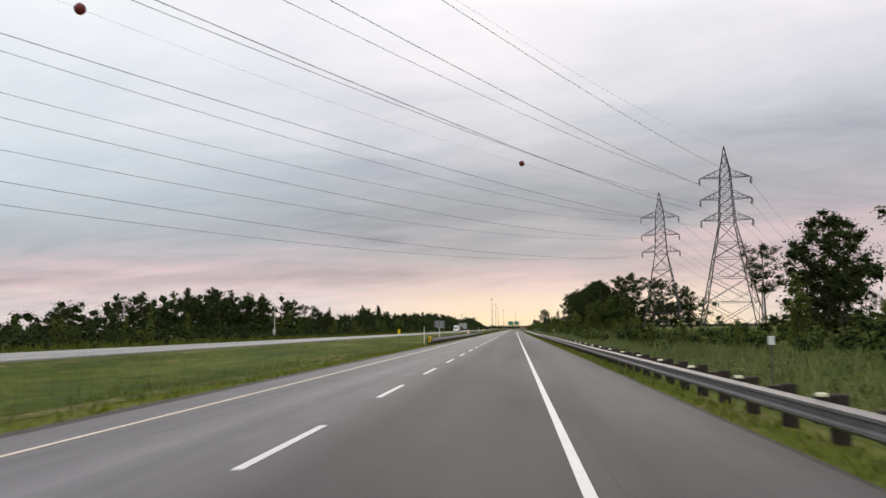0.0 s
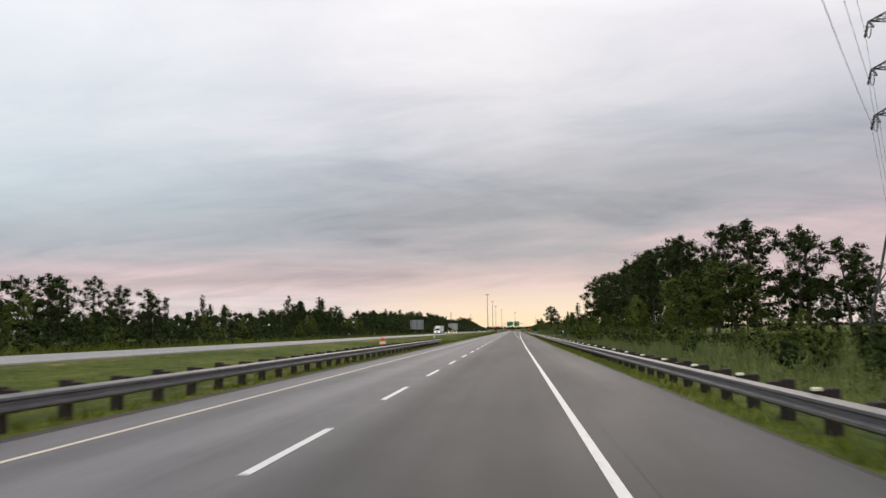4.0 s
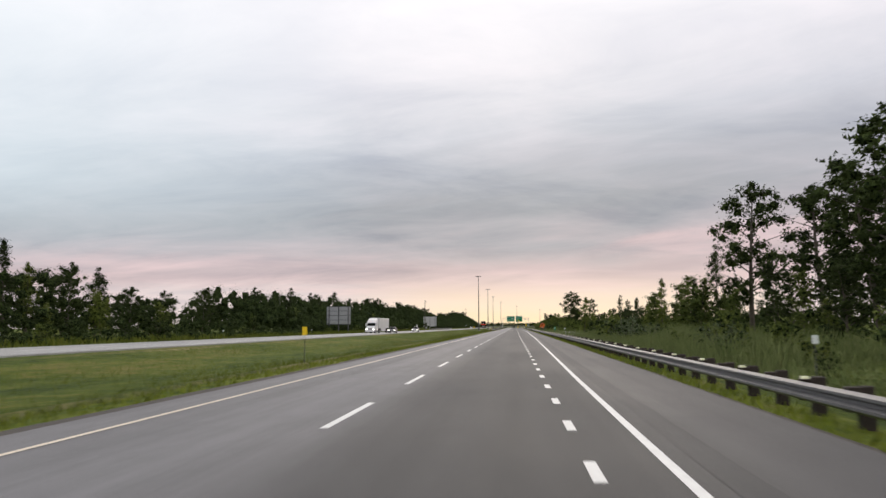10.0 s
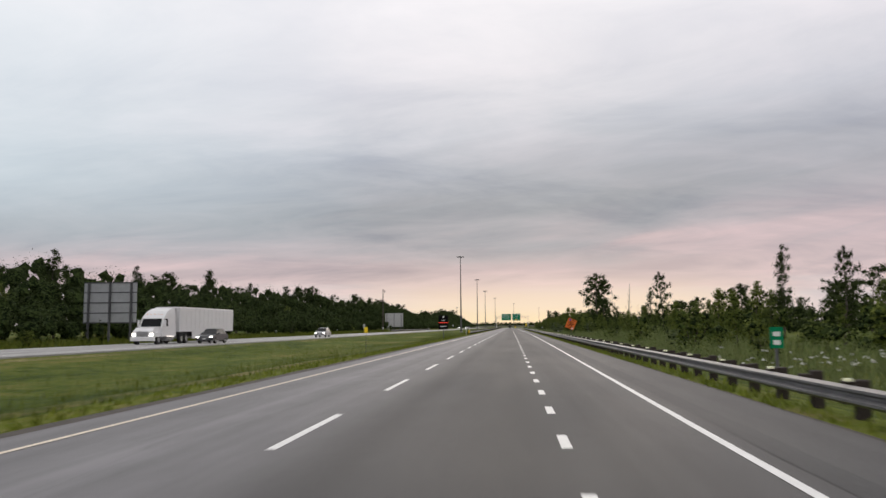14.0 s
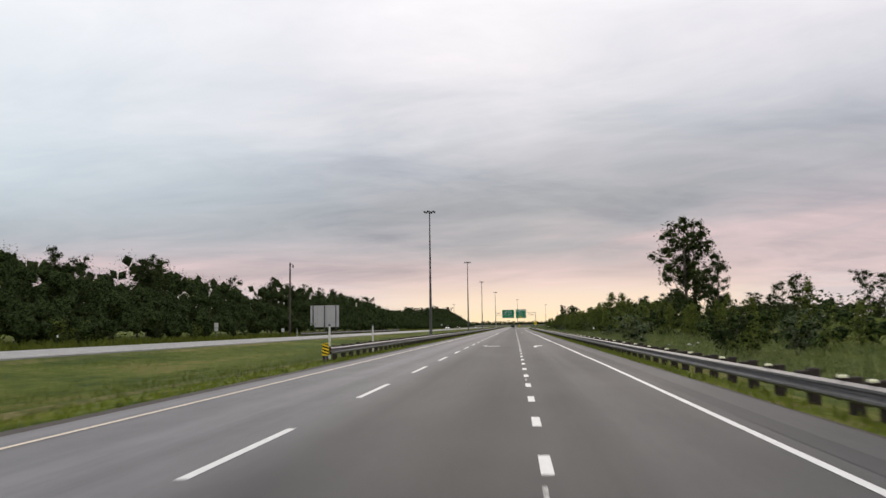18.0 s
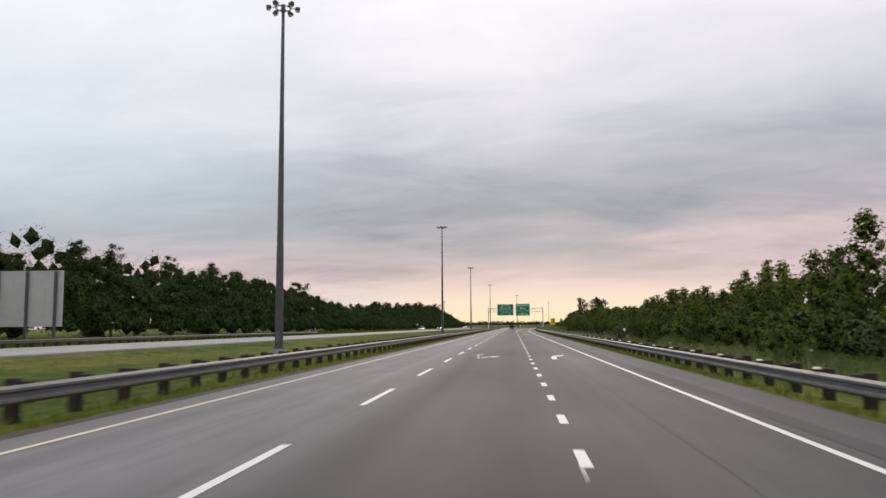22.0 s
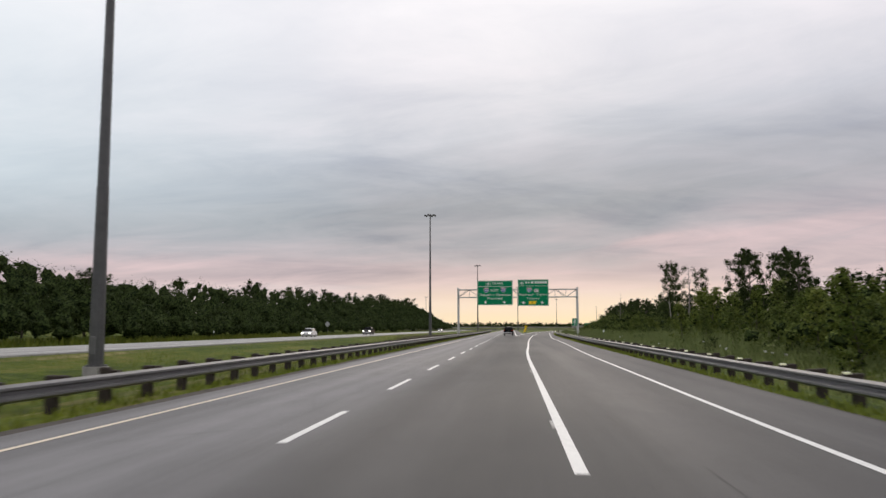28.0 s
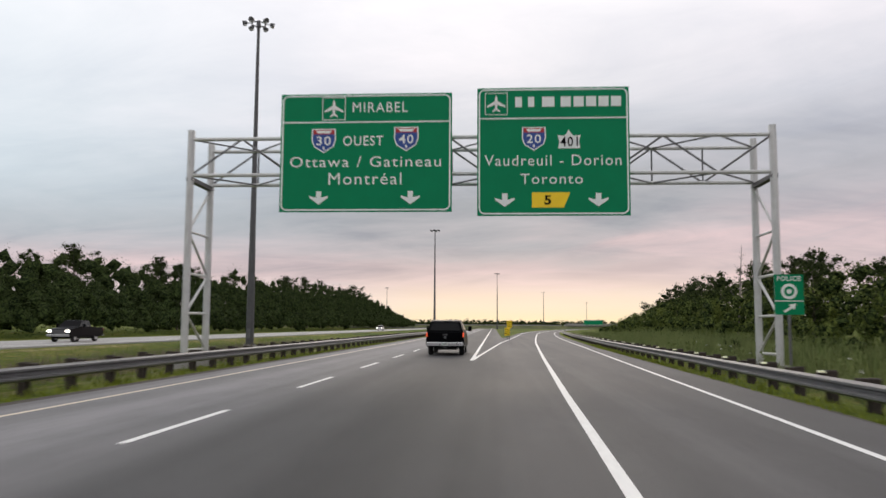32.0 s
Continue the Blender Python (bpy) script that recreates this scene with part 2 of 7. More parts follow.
def grass_ground_material(name, tones):
    m, n, b = base(name, 0.9, 0, 0.15)
    pos = n.add("ShaderNodeTexCoord").outputs["Object"]
    wide = n.noise(n.add("ShaderNodeMapping", {0: pos, 3: (0.16, 0.05, 1)}).outputs[0], 1.0, 4.0, 0.6)
    mid = n.noise(pos, 0.8, 5.0, 0.65)
    fine = n.noise(n.add("ShaderNodeMapping", {0: pos, 3: (22, 9, 1)}).outputs[0], 1.0, 4.0, 0.7)
    tuft = n.noise(n.add("ShaderNodeMapping", {0: pos, 3: (1.9, 0.7, 1)}).outputs[0], 1.0, 5.0, 0.7)
    f = n.math("MULTIPLY_ADD", mid, 0.30, n.math("MULTIPLY_ADD", tuft, 0.30, n.math("MULTIPLY", wide, 0.45)))
    f = n.math("SUBTRACT", f, 0.02)
    col = n.ramp(f, [(0.42, tones[0]), (0.48, tones[1]), (0.535, tones[2]), (0.60, tones[3])])
    col = n.mix(1.0, col, n.ramp(fine, [(0.3, (0.55, 0.55, 0.55)), (0.5, (1, 1, 1)), (0.7, (1.35, 1.35, 1.3))]), "MULTIPLY")
    n.tree.links.new(col, b.inputs["Base Color"])
    bump = n.add("ShaderNodeBump", {"Strength": 0.9, "Distance": 0.12, "Height": n.math("ADD", fine, mid)})
    n.tree.links.new(bump.outputs[0], b.inputs["Normal"])
    return m


def leaf_material(name, dark, light, through_light=0.25):
    m, n, b = base(name, 0.8, 0, 0.06)
    rnd = n.add("ShaderNodeNewGeometry").outputs["Random Per Island"]
    ob = n.add("ShaderNodeObjectInfo").outputs["Random"]
    pos = n.add("ShaderNodeTexCoord").outputs["Object"]
    spray = n.noise(pos, 0.55, 3.0, 0.6)
    f = n.math("MULTIPLY_ADD", spray, 1.25, n.math("MULTIPLY_ADD", ob, 0.25, n.math("MULTIPLY", rnd, 0.34)))
    f = n.math("SUBTRACT", f, 0.42)
    col = n.ramp(f, [(0.1, dark), (0.55, tuple((p + q) / 2 for p, q in zip(dark, light))), (0.9, light)])
    n.tree.links.new(col, b.inputs["Base Color"])
    tr = n.add("ShaderNodeBsdfTranslucent", {0: col})
    mx = n.add("ShaderNodeMixShader", {0: through_light, 1: b.outputs[0], 2: tr.outputs[0]})
    n.tree.links.new(mx.outputs[0], m.node_tree.nodes["Material Output"].inputs[0])
    return m


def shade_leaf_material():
    """Shade deep inside a crown, painted as dark flecks of leaf and twig colour."""
    m, n, b = base("inner_crown_shade", 0.95, 0, 0.02)
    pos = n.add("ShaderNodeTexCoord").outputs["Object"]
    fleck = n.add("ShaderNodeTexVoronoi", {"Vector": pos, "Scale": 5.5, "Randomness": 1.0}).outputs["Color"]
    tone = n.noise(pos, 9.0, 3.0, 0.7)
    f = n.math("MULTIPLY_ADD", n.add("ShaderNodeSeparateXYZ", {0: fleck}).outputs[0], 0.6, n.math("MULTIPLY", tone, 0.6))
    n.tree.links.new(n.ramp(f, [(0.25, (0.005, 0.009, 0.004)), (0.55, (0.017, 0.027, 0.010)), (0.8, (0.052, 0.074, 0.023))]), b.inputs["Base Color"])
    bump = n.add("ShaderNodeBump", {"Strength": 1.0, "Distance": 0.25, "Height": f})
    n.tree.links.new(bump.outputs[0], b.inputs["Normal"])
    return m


def glowing(name, col, strength):
    m = bpy.data.materials.new(name)
    m.use_nodes = True
    b = m.node_tree.nodes["Principled BSDF"]
    b.inputs["Base Color"].default_value = (*col, 1)
    b.inputs["Emission Color"].default_value, b.inputs["Emission Strength"].default_value = (*col, 1), strength
    return m


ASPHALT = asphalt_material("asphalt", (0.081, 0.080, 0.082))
ASPHALT_DARK = asphalt_material("newer_dark_asphalt", (0.036, 0.036, 0.037), False)
ASPHALT_PALE = asphalt_material("worn_concrete_pavement", (0.30, 0.295, 0.285), False)
LINE_WHITE = paint_line_material("white_road_paint", (0.78, 0.78, 0.76))
LINE_FADED = faded_paint_material()
LINE_YELLOW = paint_line_material("pale_yellow_road_paint", (0.75, 0.65, 0.51))
GRASS = grass_ground_material("grass_ground", ((0.045, 0.074, 0.007), (0.076, 0.112, 0.009), (0.115, 0.142, 0.015), (0.170, 0.160, 0.036)))
GRASS_FAR = grass_ground_material("embankment_grass", ((0.030, 0.044, 0.012), (0.052, 0.068, 0.019), (0.080, 0.092, 0.028), (0.13, 0.12, 0.05)))
GRASS_STRAW = grass_ground_material("straw_grass", ((0.070, 0.095, 0.018), (0.115, 0.130, 0.030), (0.165, 0.160, 0.050), (0.27, 0.235, 0.10)))
GRASS_MOWN = grass_ground_material("mown_grass", ((0.070, 0.105, 0.010), (0.115, 0.155, 0.014), (0.165, 0.195, 0.022), (0.22, 0.20, 0.06)))
GRAVEL = painted("gravel_edge", (0.058, 0.049, 0.040), 0.9, 0, 0.5, 2.0, 0.8)
STEEL = painted("galvanised_steel", (0.15, 0.15, 0.155), 0.5, 0.35, 0.35, 2.0)
STEEL_PALE = painted("pale_galvanised_steel", (0.58, 0.58, 0.57), 0.5, 0.35, 0.15, 2.0)
STEEL_DARK = painted("weathered_steel", (0.10, 0.10, 0.105), 0.55, 0.5, 0.3, 2.0)
LATTICE = painted("dull_lattice_steel", (0.075, 0.075, 0.078), 0.75, 0.1, 0.3, 2.0, 0.0, 0.2)
POST_WOOD = painted("creosoted_wood", (0.035, 0.026, 0.020), 0.85, 0, 0.5, 4.0, 0.6)
POLE_WOOD = painted("weathered_pole_wood", (0.07, 0.055, 0.045), 0.85, 0, 0.4, 4.0, 0.5)
BARK = painted("grey_bark", (0.085, 0.070, 0.055), 0.9, 0, 0.5, 3.0, 0.9)
BARK_PALE = painted("pale_birch_bark", (0.32, 0.30, 0.27), 0.85, 0, 0.5, 3.0, 0.6)
CROWN_SHADE = shade_leaf_material()
DEADWOOD = painted("bare_grey_wood", (0.16, 0.14, 0.13), 0.9, 0, 0.4, 3.0, 0.5)
LEAF_OAK = leaf_material("dark_oak_leaf", (0.010, 0.018, 0.007), (0.070, 0.098, 0.026))
LEAF_WOOD = leaf_material("woodland_leaf", (0.009, 0.017, 0.007), (0.074, 0.098, 0.031))
LEAF_MID = leaf_material("thicket_leaf", (0.038, 0.060, 0.015), (0.170, 0.208, 0.052), 0.28)
LEAF_YOUNG = leaf_material("young_poplar_leaf", (0.060, 0.092, 0.018), (0.20, 0.230, 0.050), 0.3)
LEAF_WILLOW = leaf_material("silvery_willow_leaf", (0.085, 0.115, 0.060), (0.17, 0.20, 0.115), 0.25)
LEAF_GRASS = leaf_material("verge_grass_blade", (0.066, 0.100, 0.011), (0.160, 0.170, 0.030), 0.3)
LEAF_REED = leaf_material("tall_weed_blade", (0.105, 0.150, 0.046), (0.25, 0.275, 0.115), 0.3)
LEAF_DRY = leaf_material("dry_brown_weed", (0.10, 0.085, 0.060), (0.22, 0.19, 0.14), 0.2)
LEAF_MOWN = leaf_material("bright_mown_grass_blade", (0.10, 0.15, 0.014), (0.24, 0.27, 0.040), 0.3)
FLOWER = painted("white_flower_head", (0.62, 0.62, 0.56), 0.8, 0, 0.2, 5.0)
SIGN_GREEN = painted("green_sign_sheeting", (0.002, 0.225, 0.095), 0.6, 0, 0.08, 1.2, 0.0, 0.15)
SIGN_WHITE = painted("white_sign_sheeting", (0.82, 0.86, 0.83), 0.45, 0, 0.06, 2.0)
SIGN_BLUE = painted("blue_sign_sheeting", (0.02, 0.07, 0.30), 0.45, 0, 0.1, 2.0)
SIGN_RED = painted("red_sign_sheeting", (0.45, 0.03, 0.03), 0.45, 0, 0.1, 2.0)
SIGN_YELLOW = painted("yellow_sign_sheeting", (0.96, 0.66, 0.01), 0.45, 0, 0.08, 2.0)
SIGN_ORANGE = painted("orange_sign_sheeting", (0.80, 0.17, 0.02), 0.5, 0, 0.10, 2.0)
SIGN_BLACK = painted("black_sheeting", (0.006, 0.006, 0.007), 0.6, 0, 0.2, 2.0, 0.0, 0.08)
SIGN_BACK = painted("grey_aluminium_back", (0.40, 0.41, 0.42), 0.5, 0.3, 0.18, 1.2)
SIGN_BACK_PALE = painted("pale_aluminium_back", (0.55, 0.55, 0.55), 0.5, 0.3, 0.12, 1.2)
RED_LINE = glowing("lit_red_bar", (1.0, 0.06, 0.03), 0.8)
REFLECTOR = painted("pale_yellow_reflector", (0.95, 0.95, 0.66), 0.30, 0, 0.05, 4.0)
PLASTIC_WHITE = painted("white_plastic", (0.66, 0.66, 0.62), 0.55, 0, 0.12, 3.0)
CONCRETE = painted("grey_concrete", (0.30, 0.29, 0.28), 0.85, 0, 0.2, 1.5, 0.4)
BALL_RED = painted("dark_red_marker_ball", (0.16, 0.015, 0.012), 0.5, 0, 0.2, 3.0)
CERAMIC = painted("grey_insulator", (0.09, 0.09, 0.10), 0.3, 0, 0.2, 3.0)
CAR_BLACK = painted("black_car_paint", (0.003, 0.003, 0.004), 0.35, 0, 0.2, 2.0, 0.0, 0.03)
LENS_RED = painted("unlit_red_lens", (0.18, 0.01, 0.01), 0.3, 0, 0.1, 3.0)
CAR_GREY = painted("dark_grey_car_paint", (0.05, 0.052, 0.055), 0.3, 0.3, 0.2, 2.0)
CAR_WHITE = painted("white_vehicle_paint", (0.72, 0.72, 0.72), 0.35, 0, 0.08, 1.0)
CAR_SILVER = painted("silver_car_paint", (0.42, 0.43, 0.44), 0.3, 0.5, 0.1, 1.0)
GLASS_DARK = painted("tinted_window_glass", (0.005, 0.006, 0.007), 0.16, 0, 0.1, 1.0, 0.0, 0.14)
RUBBER = painted("tyre_rubber", (0.018, 0.018, 0.018), 0.85, 0, 0.3, 4.0)
CHROME = painted("dull_chrome", (0.50, 0.50, 0.51), 0.28, 0.9, 0.12, 2.0)
TAIL = glowing("red_tail_lamp_lens", (1.0, 0.11, 0.04), 0.55)
HEAD = glowing("headlamp_lens", (1.0, 0.96, 0.86), 5.0)
AMBER = painted("amber_lens", (0.7, 0.25, 0.02), 0.3, 0, 0.1, 3.0)

# ---- mesh helpers ----


class Mesh:
    """Collects vertices and faces for one mesh."""

    def __init__(self):
        self.v, self.f = [], []

    def poly(self, pts):
        k = len(self.v)
        self.v += [tuple(p) for p in pts]
        self.f.append(tuple(range(k, k + len(pts))))
        return self

    def box(self, x0, x1, y0, y1, z0, z1):
        k = len(self.v)
        self.v += [(x, y, z) for z in (z0, z1) for y in (y0, y1) for x in (x0, x1)]
        self.f += [tuple(k + i for i in q) for q in ((0, 2, 3, 1), (4, 5, 7, 6), (0, 1, 5, 4), (2, 6, 7, 3), (0, 4, 6, 2), (1, 3, 7, 5))]
        return self

    def chamfer_box(self, x0, x1, y0, y1, z0, z1, c=0.02):
        """A box with its upright and top edges cut."""
        ring = [(x0 + c, y0), (x1 - c, y0), (x1, y0 + c), (x1, y1 - c), (x1 - c, y1), (x0 + c, y1), (x0, y1 - c), (x0, y0 + c)]
        mx, my = (x0 + x1) / 2, (y0 + y1) / 2
        top = [(x + (c if x < mx else -c), y + (c if y < my else -c)) for x, y in ring]
        k = len(self.v)
        self.v += [(x, y, z0) for x, y in ring] + [(x, y, z1 - c) for x, y in ring] + [(x, y, z1) for x, y in top]
        for a in (0, 8):
            self.f += [(k + a + i, k + a + (i + 1) % 8, k + a + 8 + (i + 1) % 8, k + a + 8 + i) for i in range(8)]
        self.f += [tuple(k + 16 + i for i in range(8)), tuple(k + 7 - i for i in range(8))]
        return self

    def tube(self, pts, radii, sides=6, caps=True):
        pts = [Vector(p) for p in pts]
        if not isinstance(radii, (list, tuple)):
            radii = [radii] * len(pts)
        k = len(self.v)
        for i, p in enumerate(pts):
            d = (pts[min(i + 1, len(pts) - 1)] - pts[max(i - 1, 0)]).normalized()
            a = d.cross(Vector((0, 0, 1)) if abs(d.z) < 0.9 else Vector((1, 0, 0))).normalized()
            b = d.cross(a)
            for s in range(sides):
                w = 2 * math.pi * (s + 0.5) / sides
                self.v.append(tuple(p + (a * math.cos(w) + b * math.sin(w)) * radii[i]))
        for i in range(len(pts) - 1):
            for s in range(sides):
                q, r = k + i * sides + s, k + i * sides + (s + 1) % sides
                self.f.append((q, q + sides, r + sides, r))
        if caps:
            self.f.append(tuple(k + s for s in range(sides)))
            self.f.append(tuple(k + (len(pts) - 1) * sides + sides - 1 - s for s in range(sides)))
        return self

    def prism(self, outline, half_low, half_high, z_low, z_high):
        """A side outline of (y, z) swept across x; the half width runs from half_low at z_low to half_high at z_high."""
        def half(z):
            t = min(1.0, max(0.0, (z - z_low) / max(1e-6, z_high - z_low)))
            return half_low + (half_high - half_low) * t
        k, m = len(self.v), len(outline)
        self.v += [(-half(z), y, z) for y, z in outline] + [(half(z), y, z) for y, z in outline]
        self.f += [(k + i, k + (i + 1) % m, k + m + (i + 1) % m, k + m + i) for i in range(m)]
        self.f += [tuple(k + m - 1 - i for i in range(m)), tuple(k + m + i for i in range(m))]
        return self

    def ball(self, c, r, rings=8, seg=12):
        k = len(self.v)
        for i in range(rings + 1):
            a = math.pi * i / rings
            for s in range(seg):
                w = 2 * math.pi * s / seg
                self.v.append((c[0] + r * math.sin(a) * math.cos(w), c[1] + r * math.sin(a) * math.sin(w), c[2] + r * math.cos(a)))
        for i in range(rings):
            for s in range(seg):
                q, t = k + i * seg + s, k + i * seg + (s + 1) % seg
                self.f.append((q, t, t + seg, q + seg))
        return self

    def data(self, name, material):
        me = bpy.data.meshes.new(name)
        me.from_pydata(self.v, [], self.f)
        me.materials.append(material)
        return me


def fast_mesh(name, verts, size, material, soft=None, inner=0):
    """A mesh of separate faces that all have the same number of corners; verts: faces x corners x 3; soft: a shading normal for each face."""
    verts = np.asarray(verts, dtype=np.float32).reshape(-1, 3)
    count = len(verts) // size
    me = bpy.data.meshes.new(name)
    me.vertices.add(len(verts))
    me.vertices.foreach_set("co", verts.ravel())
    me.loops.add(len(verts))
    me.loops.foreach_set("vertex_index", np.arange(len(verts), dtype=np.int32))
    me.polygons.add(count)
    me.polygons.foreach_set("loop_start", np.arange(count, dtype=np.int32) * size)
    me.update(calc_edges=True)
    me.materials.append(material)
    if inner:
        # the last faces carry the painted dark shade of the inside
        me.materials.append(CROWN_SHADE)
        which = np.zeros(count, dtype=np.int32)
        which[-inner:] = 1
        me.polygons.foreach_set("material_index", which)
    if soft is not None:
        me.polygons.foreach_set("use_smooth", np.ones(count, dtype=bool))
        me.normals_split_custom_set_from_vertices(np.repeat(np.asarray(soft, dtype=np.float32), size, axis=0))
    return me


def part(name, mesh, material, parent, label=""):
    ob = new(name, mesh.data(name, material))
    ob.parent = parent
    return tagged(ob, label)


def thing(name, label, category, group="", at=None):
    ob = new(name)
    if at is not None:
        ob.matrix_basis = at
    return tagged(ob, label, category, group)


def piece(name, data, parent, m):
    """A further object on shared mesh data."""
    ob = new(name, data)
    ob.parent = parent
    ob.matrix_basis = m
    return ob


def along(table, y):
    """Value between the rows (y, value) of a table, with an easy glide."""
    if y <= table[0][0]:
        return table[0][1]
    for (a, p), (b, q) in zip(table, table[1:]):
        if y <= b:
            return p + (q - p) * (y - a) / (b - a)
    return table[-1][1] + (table[-1][1] - table[-2][1]) / (table[-1][0] - table[-2][0]) * (y - table[-1][0])


def written(text, width, height, m, material, parent, name="lettering", bold=0.0):
    """Lettering in the built-in font, stretched to a width and height, facing -y, its middle at the pose m."""
    cu = bpy.data.curves.new("lettering", "FONT")
    cu.body, cu.align_x, cu.size, cu.offset, cu.resolution_u = text, "CENTER", 1.0, bold, 3
    cu.space_character = 1.14
    cu.extrude = 0.004
    tmp = bpy.data.objects.new("lettering", cu)
    scene.collection.objects.link(tmp)
    me = bpy.data.meshes.new_from_object(tmp.evaluated_get(bpy.context.evaluated_depsgraph_get()))
    bpy.data.objects.remove(tmp)
    co = np.empty(len(me.vertices) * 3, dtype=np.float32)
    me.vertices.foreach_get("co", co)
    co = co.reshape(-1, 3)
    lo, hi = co.min(0), co.max(0)
    co[:, 0] = (co[:, 0] - (lo[0] + hi[0]) / 2) * width / (hi[0] - lo[0])
    co[:, 1] = (co[:, 1] - (lo[1] + hi[1]) / 2) * height / (hi[1] - lo[1])
    me.vertices.foreach_set("co", np.stack([co[:, 0], -co[:, 2] - 0.004, co[:, 1]], 1).ravel())
    me.materials.clear()
    me.materials.append(material)
    ob = new(name, me)
    ob.parent = parent
    ob.matrix_basis = m
    return ob


# ---- plan of the road: x = 0 on the broken line between the two lanes, y along the road ----
LEFT_EDGE = [(-80, -4.28), (300, -4.28), (394, -4.05), (560, -3.95), (760, -3.92), (900, -4.15), (1400, -4.2)]
PAVED = [(-80, 6.15), (0, 6.2), (200, 6.45), (290, 6.9), (395, 7.45), (480, 7.7), (570, 7.95), (700, 8.35), (838, 8.7), (900, 9.35), (955, 10.4), (1000, 11.7), (1050, 14.0), (1100, 17.2), (1150, 21.6), (1220, 29.5), (1300, 41.5), (1400, 61.0)]
RIGHT_LINE = [(-80, 3.6), (0, 3.6), (180, 3.85), (270, 4.2), (315, 4.5), (390, 5.32), (423, 5.55), (480, 6.05), (560, 6.55), (690, 6.5), (840, 6.75), (870, 7.08), (878, 7.25), (895, 7.72), (920, 8.25), (947, 8.72), (958, 9.2), (978, 10.0), (1004, 11.1), (1027, 12.0), (1047, 12.9), (1100, 16.2), (1150, 20.6), (1220, 28.5), (1300, 40.5), (1400, 60.0)]
EXIT_LINE = [(834.5, 3.66), (864, 3.72), (875, 3.83), (892, 4.24), (907, 4.52), (924, 4.95), (932, 5.14), (951, 5.80), (961, 6.13), (981, 6.88), (996, 7.5), (1015, 8.3), (1041, 9.65), (1100, 13.0), (1150, 17.2), (1220, 25.2), (1300, 37.0), (1400, 56.5)]
GORE_LINE = [(978, 3.65), (991, 4.2), (1014, 5.2), (1028, 6.1), (1047, 7.2), (1100, 10.0), (1150, 13.6), (1220, 21.5), (1300, 33.5), (1400, 53.0)]
SPLIT = 1047.0


def paved_edge(y):
    return along(PAVED, y) - along([(-80, 0.0), (150, 0.06), (185, 0.18), (215, 0.08), (260, 0.0), (1400, 0.0)], y)


def rail_x(y):
    return along(PAVED, y) + 0.62


def build_ground():
    ys = [-400, -200, -80] + [i * 12.0 for i in range(-5, 110)] + [1320 + 40 * i for i in range(12)] + [1900, 2200, 2600, 3200, 4000, 4900]
    left = [(-3200, 0.3), (-600, 0.2), (-200, 0.3), (-110, 0.4), (-80, 0.35), (-60, 0.25), (-48, 0.0), (-42, -0.15), (-37.2, -0.08), (-36.6, -0.10), (-24.8, -0.10), (-24.2, -0.08), (-21, -0.35),
            (-17, -0.6), (-13, -0.65), (-9.5, -0.5), (-7, -0.25), (-5.4, -0.08), (-4.6, -0.035), (-3.7, -0.035), (-3.4, -0.12)]
    right = [(-0.4, -0.12), (0.0, -0.035), (0.6, -0.06), (1.5, -0.15), (4, -0.45), (7, -0.5), (10, -0.3), (15, 0.0), (25, 0.3), (50, 0.5), (110, 0.5), (300, 0.4), (900, 0.3), (3200, 0.3)]
    m = Mesh()
    cols = len(left) + len(right)
    for y in ys:
        e = along(PAVED, y) if y < 1400 else 61 + (y - 1400) * 0.2
        row = list(left) + [(e + dx, z) for dx, z in right]
        for x, z in row:
            rough = 0.0
            if x < -5.5 and not -37.3 < x < -24.0 or x > e + 1.2:
                rough = noise.noise((x * 0.11, y * 0.06, 0)) * 0.14
            m.v.append((x, y, z + rough))
    for i in range(len(ys) - 1):
        for j in range(cols - 1):
            a = i * cols + j
            m.f.append((a, a + 1, a + cols + 1, a + cols))
    tagged(new("ground", m.data("ground", GRASS)), "uneven green and straw-coloured grass land beside the motorway", "ground", kind="structure")


def strip(m, ys, x0, x1, z=0.0, depth=0.3):
    """A paved strip between two edges that are functions of y, with closed sides."""
    k = len(m.v)
    for y in ys:
        a, b = x0(y), x1(y)
        m.v += [(a - 0.05, y, z - depth), (a, y, z), (b, y, z), (b + 0.05, y, z - depth)]
    for i in range(len(ys) - 1):
        for j in range(3):
            a = k + i * 4 + j
            m.f.append((a, a + 1, a + 5, a + 4))
    return m


